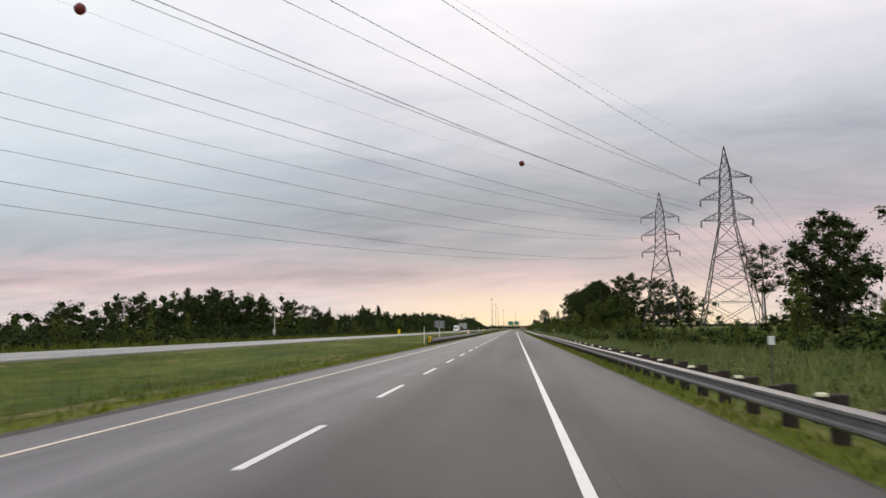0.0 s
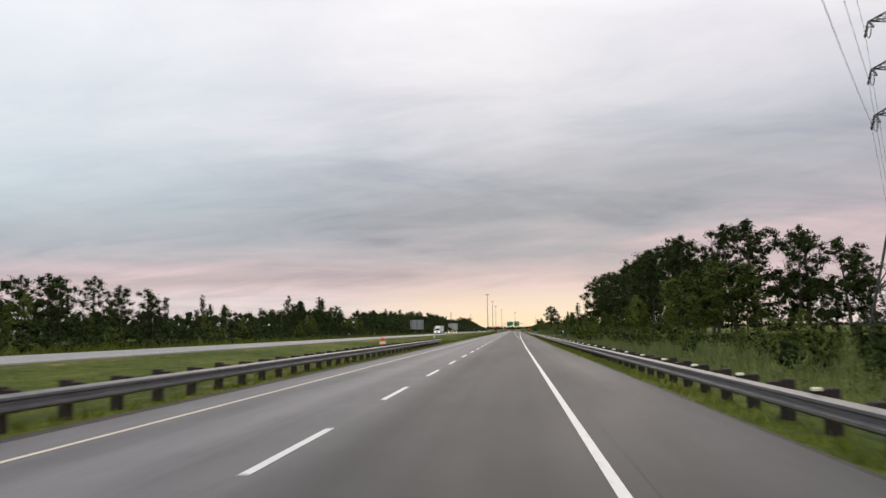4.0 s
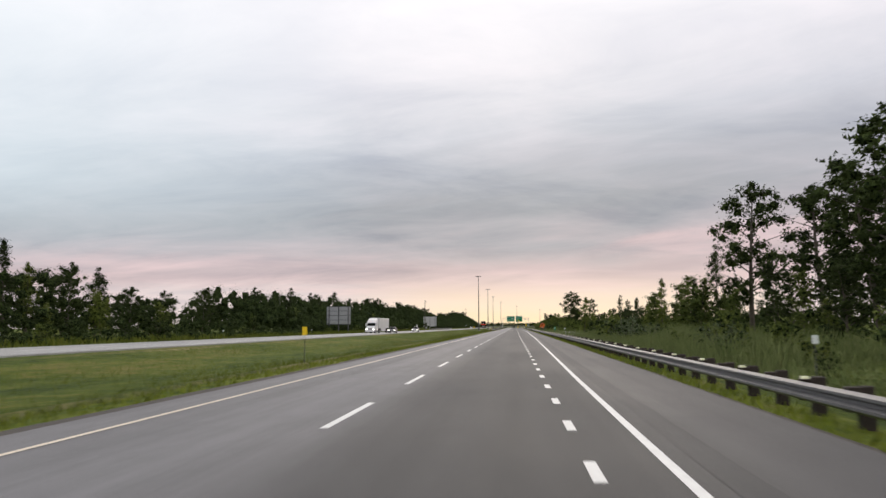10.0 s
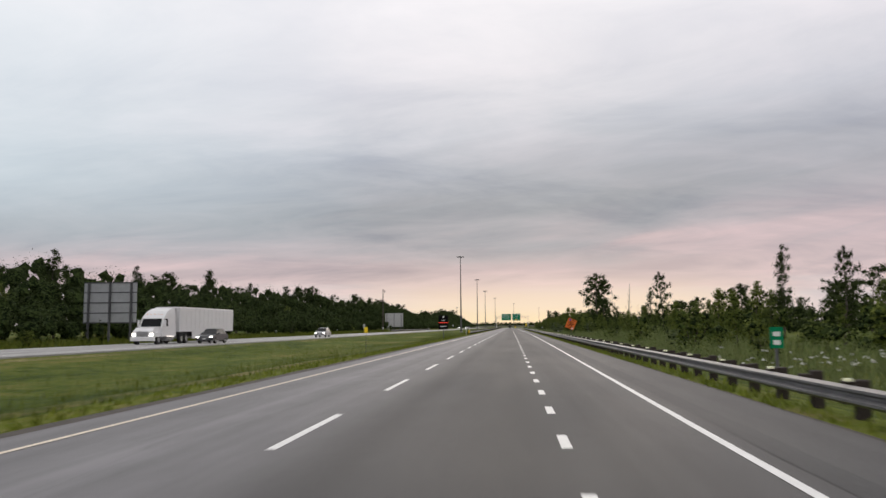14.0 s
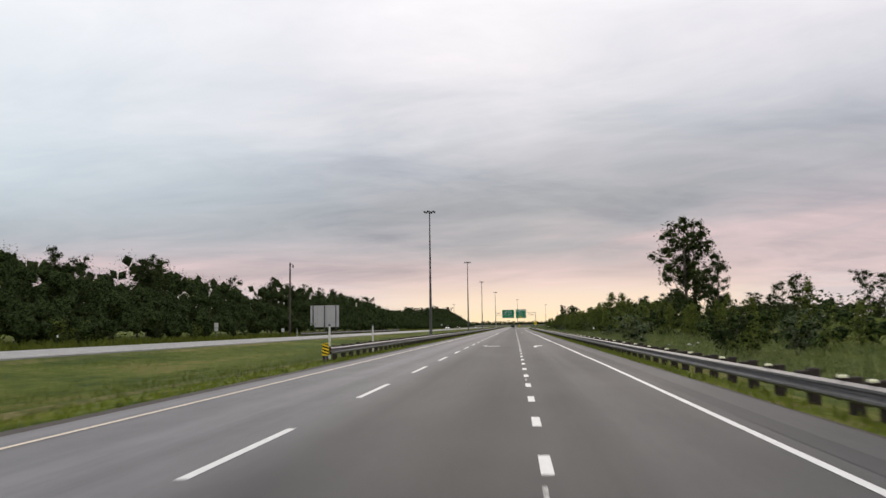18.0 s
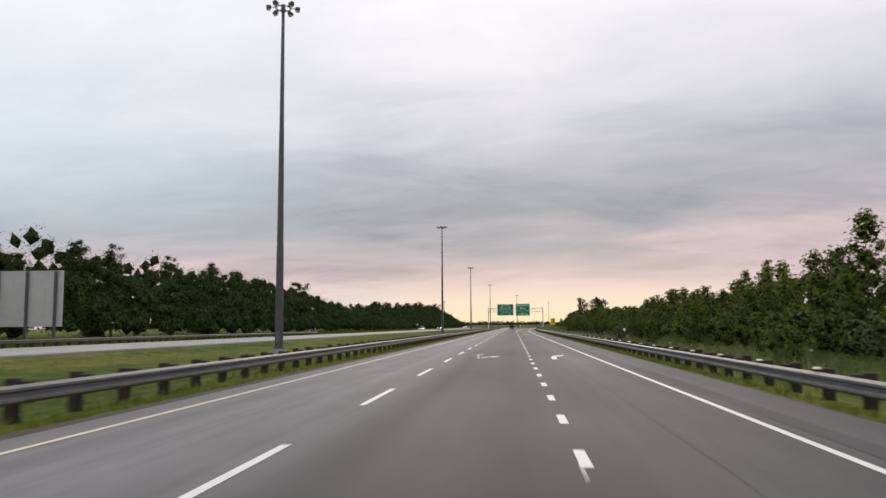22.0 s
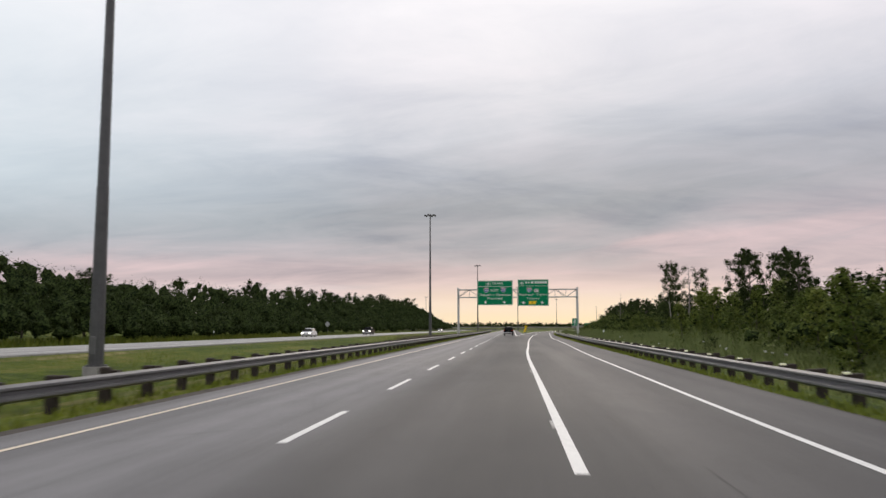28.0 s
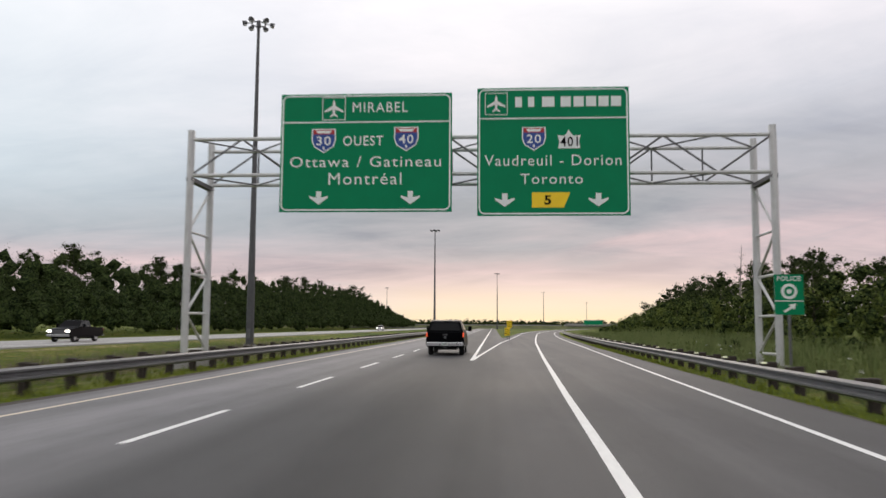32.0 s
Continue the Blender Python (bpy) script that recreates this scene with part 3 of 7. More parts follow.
def build_roads():
    near = [-80 + i * 9.8 for i in range(116)] 
    near = [y for y in near if y < SPLIT] + [SPLIT]
    m = strip(Mesh(), near, lambda y: along(LEFT_EDGE, y), paved_edge)
    beyond = [SPLIT + 20 * i for i in range(40)]
    strip(m, beyond, lambda y: along(LEFT_EDGE, y), lambda y: 5.6)
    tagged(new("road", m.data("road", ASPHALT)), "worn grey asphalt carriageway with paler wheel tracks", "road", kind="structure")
    ramp = strip(Mesh(), [SPLIT + 10 * i for i in range(36)], lambda y: along(GORE_LINE, y) - 0.9, lambda y: along(PAVED, y), 0.0)
    tagged(new("exit_ramp", ramp.data("exit_ramp", ASPHALT)), "grey asphalt exit ramp bending away from the carriageway", "road", kind="structure")
    far = strip(Mesh(), [-300 + 40 * i for i in range(55)], lambda y: -36.4, lambda y: -25.0, -0.005)
    tagged(new("opposite_road", far.data("opposite_road", ASPHALT_PALE)), "pale worn pavement of the opposite carriageway", "road", kind="structure")
    g = strip(Mesh(), [-80 + 1.6 * i for i in range(705)], lambda y: along(LEFT_EDGE, y) - 0.40 + 0.14 * noise.noise((0, y * 0.21, 3)) + 0.06 * noise.noise((0, y * 0.9, 5)), lambda y: along(LEFT_EDGE, y) + 0.04, -0.012, 0.1)
    tagged(new("gravel_edge", g.data("gravel_edge", GRAVEL)), "strip of dark gravel along the asphalt edge", "gravel", kind="structure")
    g = strip(Mesh(), [-80 + 1.6 * i for i in range(705)], lambda y: paved_edge(y) - 0.02, lambda y: paved_edge(y) + 0.13 + 0.09 * noise.noise((0, y * 0.23, 7)), -0.012, 0.1)
    tagged(new("gravel_edge", g.data("gravel_edge", GRAVEL)), "strip of dark gravel along the asphalt edge", "gravel", kind="structure")


def build_mown_strips():
    """Grass kept short beside both shoulders, a little brighter than the rest."""
    ys = [-80 + 3.0 * i for i in range(410)]
    wob = lambda y, k: 0.28 * noise.noise((k, y * 0.13, 5)) + 0.12 * noise.noise((k, y * 0.6, 9))
    for xa, xb, za, zb in ((lambda y: -6.15 + wob(y, 1), lambda y: along(LEFT_EDGE, y) - 0.32, -0.14, -0.030), (lambda y: paved_edge(y) + 0.10, lambda y: along(PAVED, y) + 1.45 + wob(y, 2), -0.024, -0.125)):
        m = Mesh()
        for y in ys:
            m.v += [(xa(y), y, za), ((xa(y) + xb(y)) / 2, y, (za + zb) / 2 + 0.03), (xb(y), y, zb)]
        m.f = [(3 * i + j, 3 * i + j + 1, 3 * i + j + 4, 3 * i + j + 3) for i in range(len(ys) - 1) for j in range(2)]
        if xa(0) < 0:
            for xc, xd, zc, zd in ((-8.1, -6.0, -0.33, -0.13), (-24.4, -22.2, -0.07, -0.23)):
                q = Mesh()
                for y in ys:
                    q.v += [(xc + 2.2 * wob(y, 3), y, zc - 0.16), ((xc + xd) / 2, y, (zc + zd) / 2 + 0.07), (xd + 0.5 * wob(y, 4), y, zd - 0.16)]
                q.f = [(3 * i + j, 3 * i + j + 1, 3 * i + j + 4, 3 * i + j + 3) for i in range(len(ys) - 1) for j in range(2)]
                tagged(new("straw_verge", q.data("straw_verge", GRASS_STRAW)), "uneven strip of straw-coloured dry grass in the median", "grass", kind="structure")
        tagged(new("mown_verge", m.data("mown_verge", GRASS_MOWN)), "strip of short yellow-green grass beside the shoulder", "grass", kind="structure")


build_ground()
build_roads()
build_mown_strips()


def line_ribbon(m, ys, xf, w, z=0.006):
    k = len(m.v)
    for y in ys:
        x = xf(y)
        m.v += [(x - w / 2, y, z), (x + w / 2, y, z)]
    m.f += [(k + 2 * i, k + 2 * i + 1, k + 2 * i + 3, k + 2 * i + 2) for i in range(len(ys) - 1)]
    return m


def build_markings():
    def steps(a, b, d=6.0):
        n = max(2, int((b - a) / d))
        return [a + (b - a) * i / n for i in range(n + 1)]
    mk = lambda label: tagged(new("lane_marking"), label, "road marking", kind="structure")
    edge = mk("pale yellow edge line along the inner shoulder")
    part("edge_line", line_ribbon(Mesh(), steps(-80, 1800), lambda y: -3.2, 0.105), LINE_YELLOW, edge)
    edge = mk("solid white edge line along the outer shoulder")
    part("edge_line", line_ribbon(Mesh(), steps(-80, 1390), lambda y: along(RIGHT_LINE, y), 0.125), LINE_WHITE, edge)
    edge = mk("solid white line at the start of the exit lane")
    part("exit_line", line_ribbon(Mesh(), steps(834.5, 1390), lambda y: along(EXIT_LINE, y), 0.15), LINE_WHITE, edge)
    edge = mk("white chevron lines that open round the gore")
    part("gore_line", line_ribbon(Mesh(), steps(978, 1390), lambda y: along(GORE_LINE, y), 0.16), LINE_WHITE, edge)
    part("gore_line", line_ribbon(Mesh(), steps(978, 1800), lambda y: 3.65, 0.16, 0.010), LINE_WHITE, edge)
    dashes = mk("broken white line between the two lanes")
    d = line_ribbon(Mesh(), [-0.35, 1.0, 2.3, 3.6], lambda y: 0.0, 0.13).data("dash", LINE_WHITE)
    for k in range(-4, 190):
        piece("dash", d, dashes, pose(0, 8.80 + 9 * k, 0))
    short = mk("short white dashes that set off the exit lane")
    s = line_ribbon(Mesh(), [0, 0.6, 1.2], lambda y: 0.0, 0.135).data("dash", LINE_WHITE)
    for k in range(65, 222):
        y = 1.54 + 3.758 * k
        y += along([(243, -0.78), (305, -0.6), (334, 0.45), (364, 1.9), (392, 3.4), (425, 4.12), (512, 4.27), (544, 4.72), (602, 3.61), (661, 3.49), (692, 3.55), (725, 4.15), (751, 5.16), (850, 5.16)], y)
        if y > 830:
            break
        piece("dash", s, short, pose(along([(244, 3.80), (300, 3.58), (400, 3.58), (600, 3.60), (850, 3.62)], y), y, 0))
    joint = tagged(new("shoulder_joint", line_ribbon(Mesh(), steps(-80, 835, 2.0), lambda y: along(RIGHT_LINE, y) + 0.52 + 0.05 * noise.noise((4, y * 0.3, 0)), 0.40, 0.004).data("shoulder_joint", ASPHALT_DARK)), "darker strip of newer asphalt beside the edge line", "road", kind="structure")
    for x0, seed, ya, yb in ((0.62, 1, 731, 763), (5.0, 2, 560, 835)):
        seam = line_ribbon(Mesh(), steps(ya, yb, 1.2), lambda y: x0 + 0.05 * noise.noise((seed, y * 0.17, 0)) + 0.02 * noise.noise((seed, y * 0.9, 3)), 0.028, 0.003)
        tagged(new("tar_seam", seam.data("tar_seam", ASPHALT_DARK)), "thin dark tar seam between asphalt lanes", "road", kind="structure")
    other = mk("broken white line of the opposite carriageway")
    for k in range(-6, 150):
        piece("dash", d, other, pose(-30.6, 4 + 9 * k, -0.004))
    for x in (-34.4, -26.9):
        part("edge_line", line_ribbon(Mesh(), steps(-200, 1800, 40), lambda y: x, 0.14, 0.002), LINE_WHITE, other)
    def bent_arrow(x, y, sweep, rise, w0, w1, head, z):
        """A shaft that leaves (x, y) along the road and bends to the right, with a barbed head at its tip."""
        m = Mesh()
        pts = []
        for i in range(9):
            t = i / 8
            pts.append((x + sweep * t ** 2.2, y + rise * math.sin(t * math.pi / 2 * 0.92), w0 + (w1 - w0) * t))
        k = len(m.v)
        m.v += [p for c, d, w in pts for p in ((c - w / 2, d - 0.12 * w, z), (c + w / 2, d + 0.12 * w, z))]
        m.f += [(k + 2 * i, k + 2 * i + 1, k + 2 * i + 3, k + 2 * i + 2) for i in range(8)]
        c, d, w = pts[-1]
        m.poly([(c - head * 0.28, d + head * 0.95, z), (c + head * 0.28, d - head * 0.42, z), (c + head * 0.66, d + head * 2.2, z)])
        return m
    for y in (587.5, 686.7, 783.8):
        arrow = mk("faded white arrow for straight on and exit")
        m = Mesh()
        m.poly([(1.19, y, 0.006), (1.30, y, 0.006), (1.15, y + 4.7, 0.006), (1.02, y + 4.7, 0.006)])
        m.poly([(0.74, y + 4.2, 0.006), (1.42, y + 4.6, 0.006), (1.14, y + 6.5, 0.006)])
        part("straight_arrow", m, LINE_FADED, arrow)
        m = Mesh()
        m.poly([(1.24, y + 0.8, 0.0065), (1.36, y + 0.9, 0.0065), (1.62, y + 1.6, 0.0065), (1.90, y + 2.1, 0.0065), (1.84, y + 2.7, 0.0065), (1.55, y + 2.1, 0.0065)])
        m.poly([(1.93, y + 1.9, 0.0065), (2.27, y + 2.95, 0.0065), (1.74, y + 2.9, 0.0065)])
        part("turn_arrow", m, LINE_WHITE, arrow)
    for y in (586.1, 685.9, 782.7):
        arrow = mk("white arrow that bends towards the exit")
        part("turn_arrow", bent_arrow(4.66, y, 0.22, 3.4, 0.24, 0.26, 0.72, 0.006), LINE_WHITE, arrow)
    ghosts = mk("worn remains of older dashes between the short dashes")
    ghost = line_ribbon(Mesh(), [0, 0.5, 1.0], lambda y: 0.0, 0.05).data("dash", LINE_FADED)
    for k in range(24):
        piece("dash", ghost, ghosts, pose(3.56 + 0.02 * math.sin(k * 2.3), 508.2 + 15.0 * k, -0.002))


build_markings()

# ---- guardrails ----
W_BEAM = [(0.00, 0.62), (0.03, 0.60), (0.08, 0.575), (0.08, 0.535), (0.01, 0.495), (0.01, 0.445), (0.08, 0.405), (0.08, 0.365), (0.03, 0.335), (0.00, 0.315)]


def guardrail(name_label, y0, y1, xf, side, flare=False, reflect=2, zoff=0.0):
    """Steel W-beam on timber posts; side: +1 stands right of the traffic, so that its face looks to -x."""
    rail = thing("guardrail", name_label, "guardrail", "guardrails along the motorway")
    m = Mesh()
    n = max(2, int((y1 - y0) / 3.81))
    ys = [y0 + (y1 - y0) * i / n for i in range(n + 1)]
    for y in ys:
        sag = 0.012 * noise.noise((side, y * 0.09, 1.5))
        for d, z in W_BEAM:
            m.v.append((xf(y) - side * d, y, z + zoff + sag))
    for y in ys:
        for d, z in W_BEAM:
            m.v.append((xf(y) - side * (d - 0.006), y, z + zoff))
    c = len(W_BEAM)
    for layer in (0, len(ys) * c):
        for i in range(n):
            for j in range(c - 1):
                a = layer + i * c + j
                m.f.append((a, a + 1, a + c + 1, a + c))
    part("beam", m, STEEL, rail, "galvanised W-shaped steel beam")
    post = Mesh().chamfer_box(-0.10, 0.10, -0.10, 0.10, -0.75, 0.695, 0.015).data("post", POST_WOOD)
    block = Mesh().chamfer_box(-0.10, 0.10, -0.09, 0.09, 0.30, 0.665, 0.012).data("spacer_block", POST_WOOD)
    mark = Mesh().chamfer_box(-0.065, 0.065, -0.05, 0.05, 0.0, 0.046, 0.012).data("reflector", REFLECTOR)
    rng = random.Random(int(y0) + 7)
    k, y = 0, y0 + 0.4
    while y < y1 - 0.2:
        x = xf(y)
        piece("spacer_block", block, rail, pose(x + side * 0.11, y, zoff))
        piece("post", post, rail, pose(x + side * 0.315, y, zoff + rng.uniform(-0.03, 0.03), rng.uniform(-1.5, 1.5), rng.uniform(-1.5, 1.5), 0))
        if k % reflect == 0 and reflect < 90:
            piece("reflector", mark, rail, pose(x + side * 0.05, y - 0.15, 0.665 + zoff))
        k, y = k + 1, y + 1.905
    return rail


guardrail("galvanised guardrail on dark timber posts beside the outer shoulder", -20.0, 545.0, rail_x, 1, zoff=-0.10)
guardrail("galvanised guardrail on dark timber posts along the exit lane", 545.0, 1112.0, rail_x, 1, zoff=-0.10)
guardrail("galvanised guardrail on dark timber posts in the median, both ends free", 77.5, 204.5, lambda y: -5.0, -1, reflect=99, zoff=-0.03)
guardrail("galvanised guardrail on dark timber posts along the median before the exit", 567.3, 1130.0, lambda y: -5.0, -1, reflect=99, zoff=-0.03)
guardrail("guardrail on timber posts along the far side of the opposite carriageway", 682.5, 813.5, lambda y: -37.6, -1, reflect=99, zoff=-0.02)


def end_marker(y):
    s = thing("end_marker", "yellow and black striped marker plate at the guardrail's end", "marker", "guardrail end markers", pose(-5.1, y, 0))
    m = Mesh().box(-0.15, 0.15, -0.012, 0.012, 0.25, 0.80)
    part("plate", m, SIGN_YELLOW, s)
    for i in range(4):
        z = 0.27 + i * 0.14
        q = Mesh().poly([(-0.15, -0.016, z + 0.09), (0.15, -0.016, z - 0.01 if i else z), (0.15, -0.016, z + 0.05), (-0.15, -0.016, min(0.80, z + 0.15))])
        part("stripe", q, SIGN_BLACK, s)
    part("post", Mesh().box(-0.03, 0.03, 0.014, 0.06, -0.4, 0.7), STEEL, s)


def stake(x, y, top, lean=0.0):
    s = thing("marker_stake", "white plastic marker stake knocked aslant" if lean else "tall white plastic marker stake in the grass", "stake", "white marker stakes", pose(x, y, 0, 0, lean, 0))
    part("stake", Mesh().tube([(0, 0, -0.6), (0, 0, top)], 0.05, 8), PLASTIC_WHITE, s)
    part("cap", Mesh().tube([(0, 0, top), (0, 0, top + 0.12)], [0.055, 0.05], 8), STEEL_DARK, s)


for y in (77.0, 566.8):
    end_marker(y)
for x, y, top in ((-5.9, 79.5, 1.75), (-5.9, 96.0, 1.75), (-5.9, 205.5, 1.75), (-5.9, 571.0, 1.55), (-5.9, 583.2, 1.55), (-38.2, 814.2, 1.35), (-38.2, 682.0, 1.35)):
    stake(x, y, top)
stake(-38.4, 808.5, 1.3, 32.0)


def delineator(x, y, mat, label, w=0.16, h=0.26, top=1.42):
    s = thing("delineator", label, "delineator", "roadside delineators", pose(x, y, 0))
    part("plate", Mesh().chamfer_box(-w / 2, w / 2, -0.012, 0.012, top - h, top, 0.01), mat, s)
    part("post", Mesh().box(-0.009, 0.009, 0.014, 0.032, -0.7, top - 0.03), STEEL_DARK, s)


for y in (59.0, 226.0, 325.0, 459.0):
    delineator(-5.5, y, SIGN_YELLOW, "yellow reflector plate on a thin dark post", 0.20, 0.34, 1.50)
for y in (18.0, 115.0, 215.0, 312.0, 407.0, 508.0, 605.0, 708.0, 805.0, 905.0):
    delineator(rail_x(y) + 1.7, y, SIGN_WHITE, "white reflector plate on a thin post behind the guardrail", 0.14, 0.19, 1.25)


for y in (318.0, 355.0, 405.0, 455.0, 552.0, 602.0, 885.0, 935.0):
    delineator(-38.6, y, SIGN_WHITE, "white reflector plate on a thin post beyond the opposite carriageway", 0.14, 0.24, 1.15)


def drum(x, y):
    s = thing("traffic_drum", "orange and white striped plastic traffic drum on a black base", "traffic drum", at=pose(x, y, -0.12))
    part("base", Mesh().tube([(0, 0, 0), (0, 0, 0.10)], [0.34, 0.30], 12), RUBBER, s)
    z, r = 0.10, 0.29
    for i, c in enumerate((SIGN_ORANGE, SIGN_WHITE, SIGN_ORANGE, SIGN_WHITE, SIGN_ORANGE)):
        part("band", Mesh().tube([(0, 0, z), (0, 0, z + 0.19)], [r, r - 0.012], 14), c, s)
        z, r = z + 0.19, r - 0.016
    part("handle", Mesh().box(-0.12, 0.12, -0.02, 0.02, z, z + 0.08), SIGN_ORANGE, s)


drum(-7.0, 177.2)


def scuff(x, y, length, width, seed, mat, label):
    """A ragged smear on the asphalt."""
    m = Mesh()
    n = 14
    rng = random.Random(seed)
    for i in range(n + 1):
        t = i / n
        c = x + 0.25 * width * math.sin(5 * t + seed) + 0.3 * width * noise.noise((seed, 2.2 * t, 0))
        h = width * 0.5 * math.sin(math.pi * min(1, t * 0.94 + 0.05)) * rng.uniform(0.45, 1.1) + 0.01
        m.v += [(c - h, y + length * t, 0.005), (c + h, y + length * t, 0.005)]
    m.f += [(2 * i, 2 * i + 1, 2 * i + 3, 2 * i + 2) for i in range(n)]
    tagged(new("road_scuff", m.data("road_scuff", mat)), label, "road stain", kind="structure")


SCUFF_PALE = painted("pale_scuffed_asphalt", (0.125, 0.124, 0.124), 0.8, 0, 0.5, 6.0)
TAR = painted("dark_tar_repair", (0.040, 0.039, 0.039), 0.7, 0, 0.3, 3.0)
SMEAR = random.Random(31)
for x, y, ln, w in ((3.12, 205.8, 5.2, 0.16), (2.96, 219.5, 4.8, 0.18), (2.75, 213.5, 5.0, 0.14)):
    scuff(x, y, ln, w, SMEAR.randrange(90), SCUFF_PALE, "pale scuffed streak on the worn asphalt")
for k in range(22):
    scuff(SMEAR.uniform(2.4, 3.6), SMEAR.uniform(182, 224), SMEAR.uniform(0.4, 1.3), SMEAR.uniform(0.12, 0.30), SMEAR.randrange(90), SCUFF_PALE, "pale scuffed patch on the worn asphalt")
for k in range(5):
    scuff(4.35 + 0.05 * k, 193.0 + 3.4 * k, 4.2, 0.10, 40 + k, SCUFF_PALE, "pale scraped streak on the outer shoulder")
for x, y, ln, w, sd in ((5.1, 214.0, 4.0, 0.30, 7), (4.9, 219.0, 3.0, 0.22, 8), (5.3, 262.0, 5.0, 0.2, 9)):
    scuff(x, y, ln, w, sd, TAR, "dark tar streak on the outer shoulder")

# ---- lamps, signs and the gantry ----


def high_mast(x, y, top=27.8):
    s = thing("high_mast_lamp", "tall tapered grey steel lighting mast with a ring of floodlights", "street lamp", "high masts in the median", pose(x, y, -0.55))
    part("footing", Mesh().tube([(0, 0, -0.3), (0, 0, 0.35)], 0.55, 16), CONCRETE, s)
    part("base_plate", Mesh().tube([(0, 0, 0.35), (0, 0, 0.42)], 0.48, 12), STEEL_DARK, s)
    h = top + 0.55
    part("pole", Mesh().tube([(0, 0, 0.42), (0, 0, h * 0.3), (0, 0, h * 0.3 + 0.02), (0, 0, h * 0.63), (0, 0, h * 0.63 + 0.02), (0, 0, h)], [0.34, 0.275, 0.26, 0.20, 0.188, 0.12], 12), STEEL_DARK, s)
    part("access_door", Mesh().chamfer_box(-0.12, 0.12, -0.36, -0.30, 0.9, 1.7, 0.02), STEEL, s)
    part("head_frame", Mesh().tube([(0, 0, h - 0.35), (0, 0, h + 0.25)], [0.22, 0.16], 10), STEEL_DARK, s)
    ring = Mesh()
    pts = [(0.62 * math.cos(a * math.pi / 8), 0.62 * math.sin(a * math.pi / 8), h - 0.05) for a in range(17)]
    ring.tube(pts, 0.05, 5, False)
    part("lamp_ring", ring, STEEL_DARK, s)
    for k in range(6):
        a = k * math.pi / 3 + 0.3
        c, d = math.cos(a), math.sin(a)
        lamp = part("floodlight", Mesh().tube([(0.5 * c, 0.5 * d, h - 0.03), (0.95 * c, 0.95 * d, h - 0.02), (1.0 * c, 1.0 * d, h + 0.0), (1.35 * c, 1.35 * d, h - 0.10)], [0.03, 0.03, 0.16, 0.24], 8), STEEL_DARK, s)
        part("lens", Mesh().tube([(1.18 * c, 1.18 * d, h - 0.27), (1.18 * c, 1.18 * d, h - 0.22)], 0.17, 8), SIGN_BACK_PALE, lamp)


for x, y in ((-15.7, 712.8), (-15.7, 860.9), (-16.0, 1010.4), (-11.6, 1163.0), (6.4, 1346.0), (43.2, 1567.0), (107.0, 1834.0), (-70.0, 1500.0)):
    high_mast(x, y)


def airplane(cx, cz, r, parent):
    m = Mesh()
    y = -0.012
    q = lambda *p: m.poly([(cx + a * r, y, cz + b * r) for a, b in p])
    q((-0.10, -0.62), (0.10, -0.62), (0.12, 0.55), (0.0, 0.85), (-0.12, 0.55))
    q((0.10, 0.30), (0.85, -0.18), (0.85, -0.36), (0.10, -0.08))
    q((-0.10, -0.08), (-0.85, -0.36), (-0.85, -0.18), (-0.10, 0.30))
    q((0.08, -0.42), (0.36, -0.66), (0.36, -0.80), (0.08, -0.66))
    q((-0.08, -0.66), (-0.36, -0.80), (-0.36, -0.66), (-0.08, -0.42))
    part("airplane_symbol", m, SIGN_WHITE, parent)
    f = Mesh()
    for x0, x1, z0, z1 in ((-1.05, 1.05, 0.99, 1.05), (-1.05, 1.05, -1.05, -0.99), (-1.05, -0.99, -0.99, 0.99), (0.99, 1.05, -0.99, 0.99)):
        f.box(cx + x0 * r, cx + x1 * r, -0.014, -0.006, cz + z0 * r, cz + z1 * r)
    part("symbol_frame", f, SIGN_WHITE, parent)


def shield(cx, cz, r, number, parent):
    """Blue route shield with a red crown band."""
    def outline(k):
        return [(-0.95 * k, 0.9 * k), (0.95 * k, 0.9 * k), (0.98 * k, 0.0), (0.8 * k, -0.55 * k), (0.0, -1.05 * k), (-0.8 * k, -0.55 * k), (-0.98 * k, 0.0)]
    edge = part("route_shield", Mesh().poly([(cx + a * r * 1.08, -0.010, cz + b * r * 1.08) for a, b in outline(1.0)]), SIGN_WHITE, parent)
    part("shield_field", Mesh().poly([(cx + a * r, -0.014, cz + b * r) for a, b in outline(0.97)]), SIGN_BLUE, edge)
    part("shield_band", Mesh().poly([(cx + a * r, -0.018, cz + b * r) for a, b in ((-0.9, 0.88), (0.9, 0.88), (0.9, 0.48), (-0.9, 0.48))]), SIGN_RED, edge)
    part("shield_bar", Mesh().poly([(cx + a * r, -0.021, cz + b * r) for a, b in ((-0.7, 0.80), (0.7, 0.80), (0.5, 0.56), (-0.5, 0.56))]), SIGN_WHITE, edge)
    written(number, 1.25 * r, 0.78 * r, pose(cx, -0.020, cz - 0.08 * r), SIGN_WHITE, edge, "shield_number", 0.012)
    part("shield_mark", Mesh().poly([(cx + a * r, -0.02, cz + b * r) for a, b in ((0, -0.55), (0.12, -0.7), (0, -0.9), (-0.12, -0.7))]), SIGN_WHITE, edge)


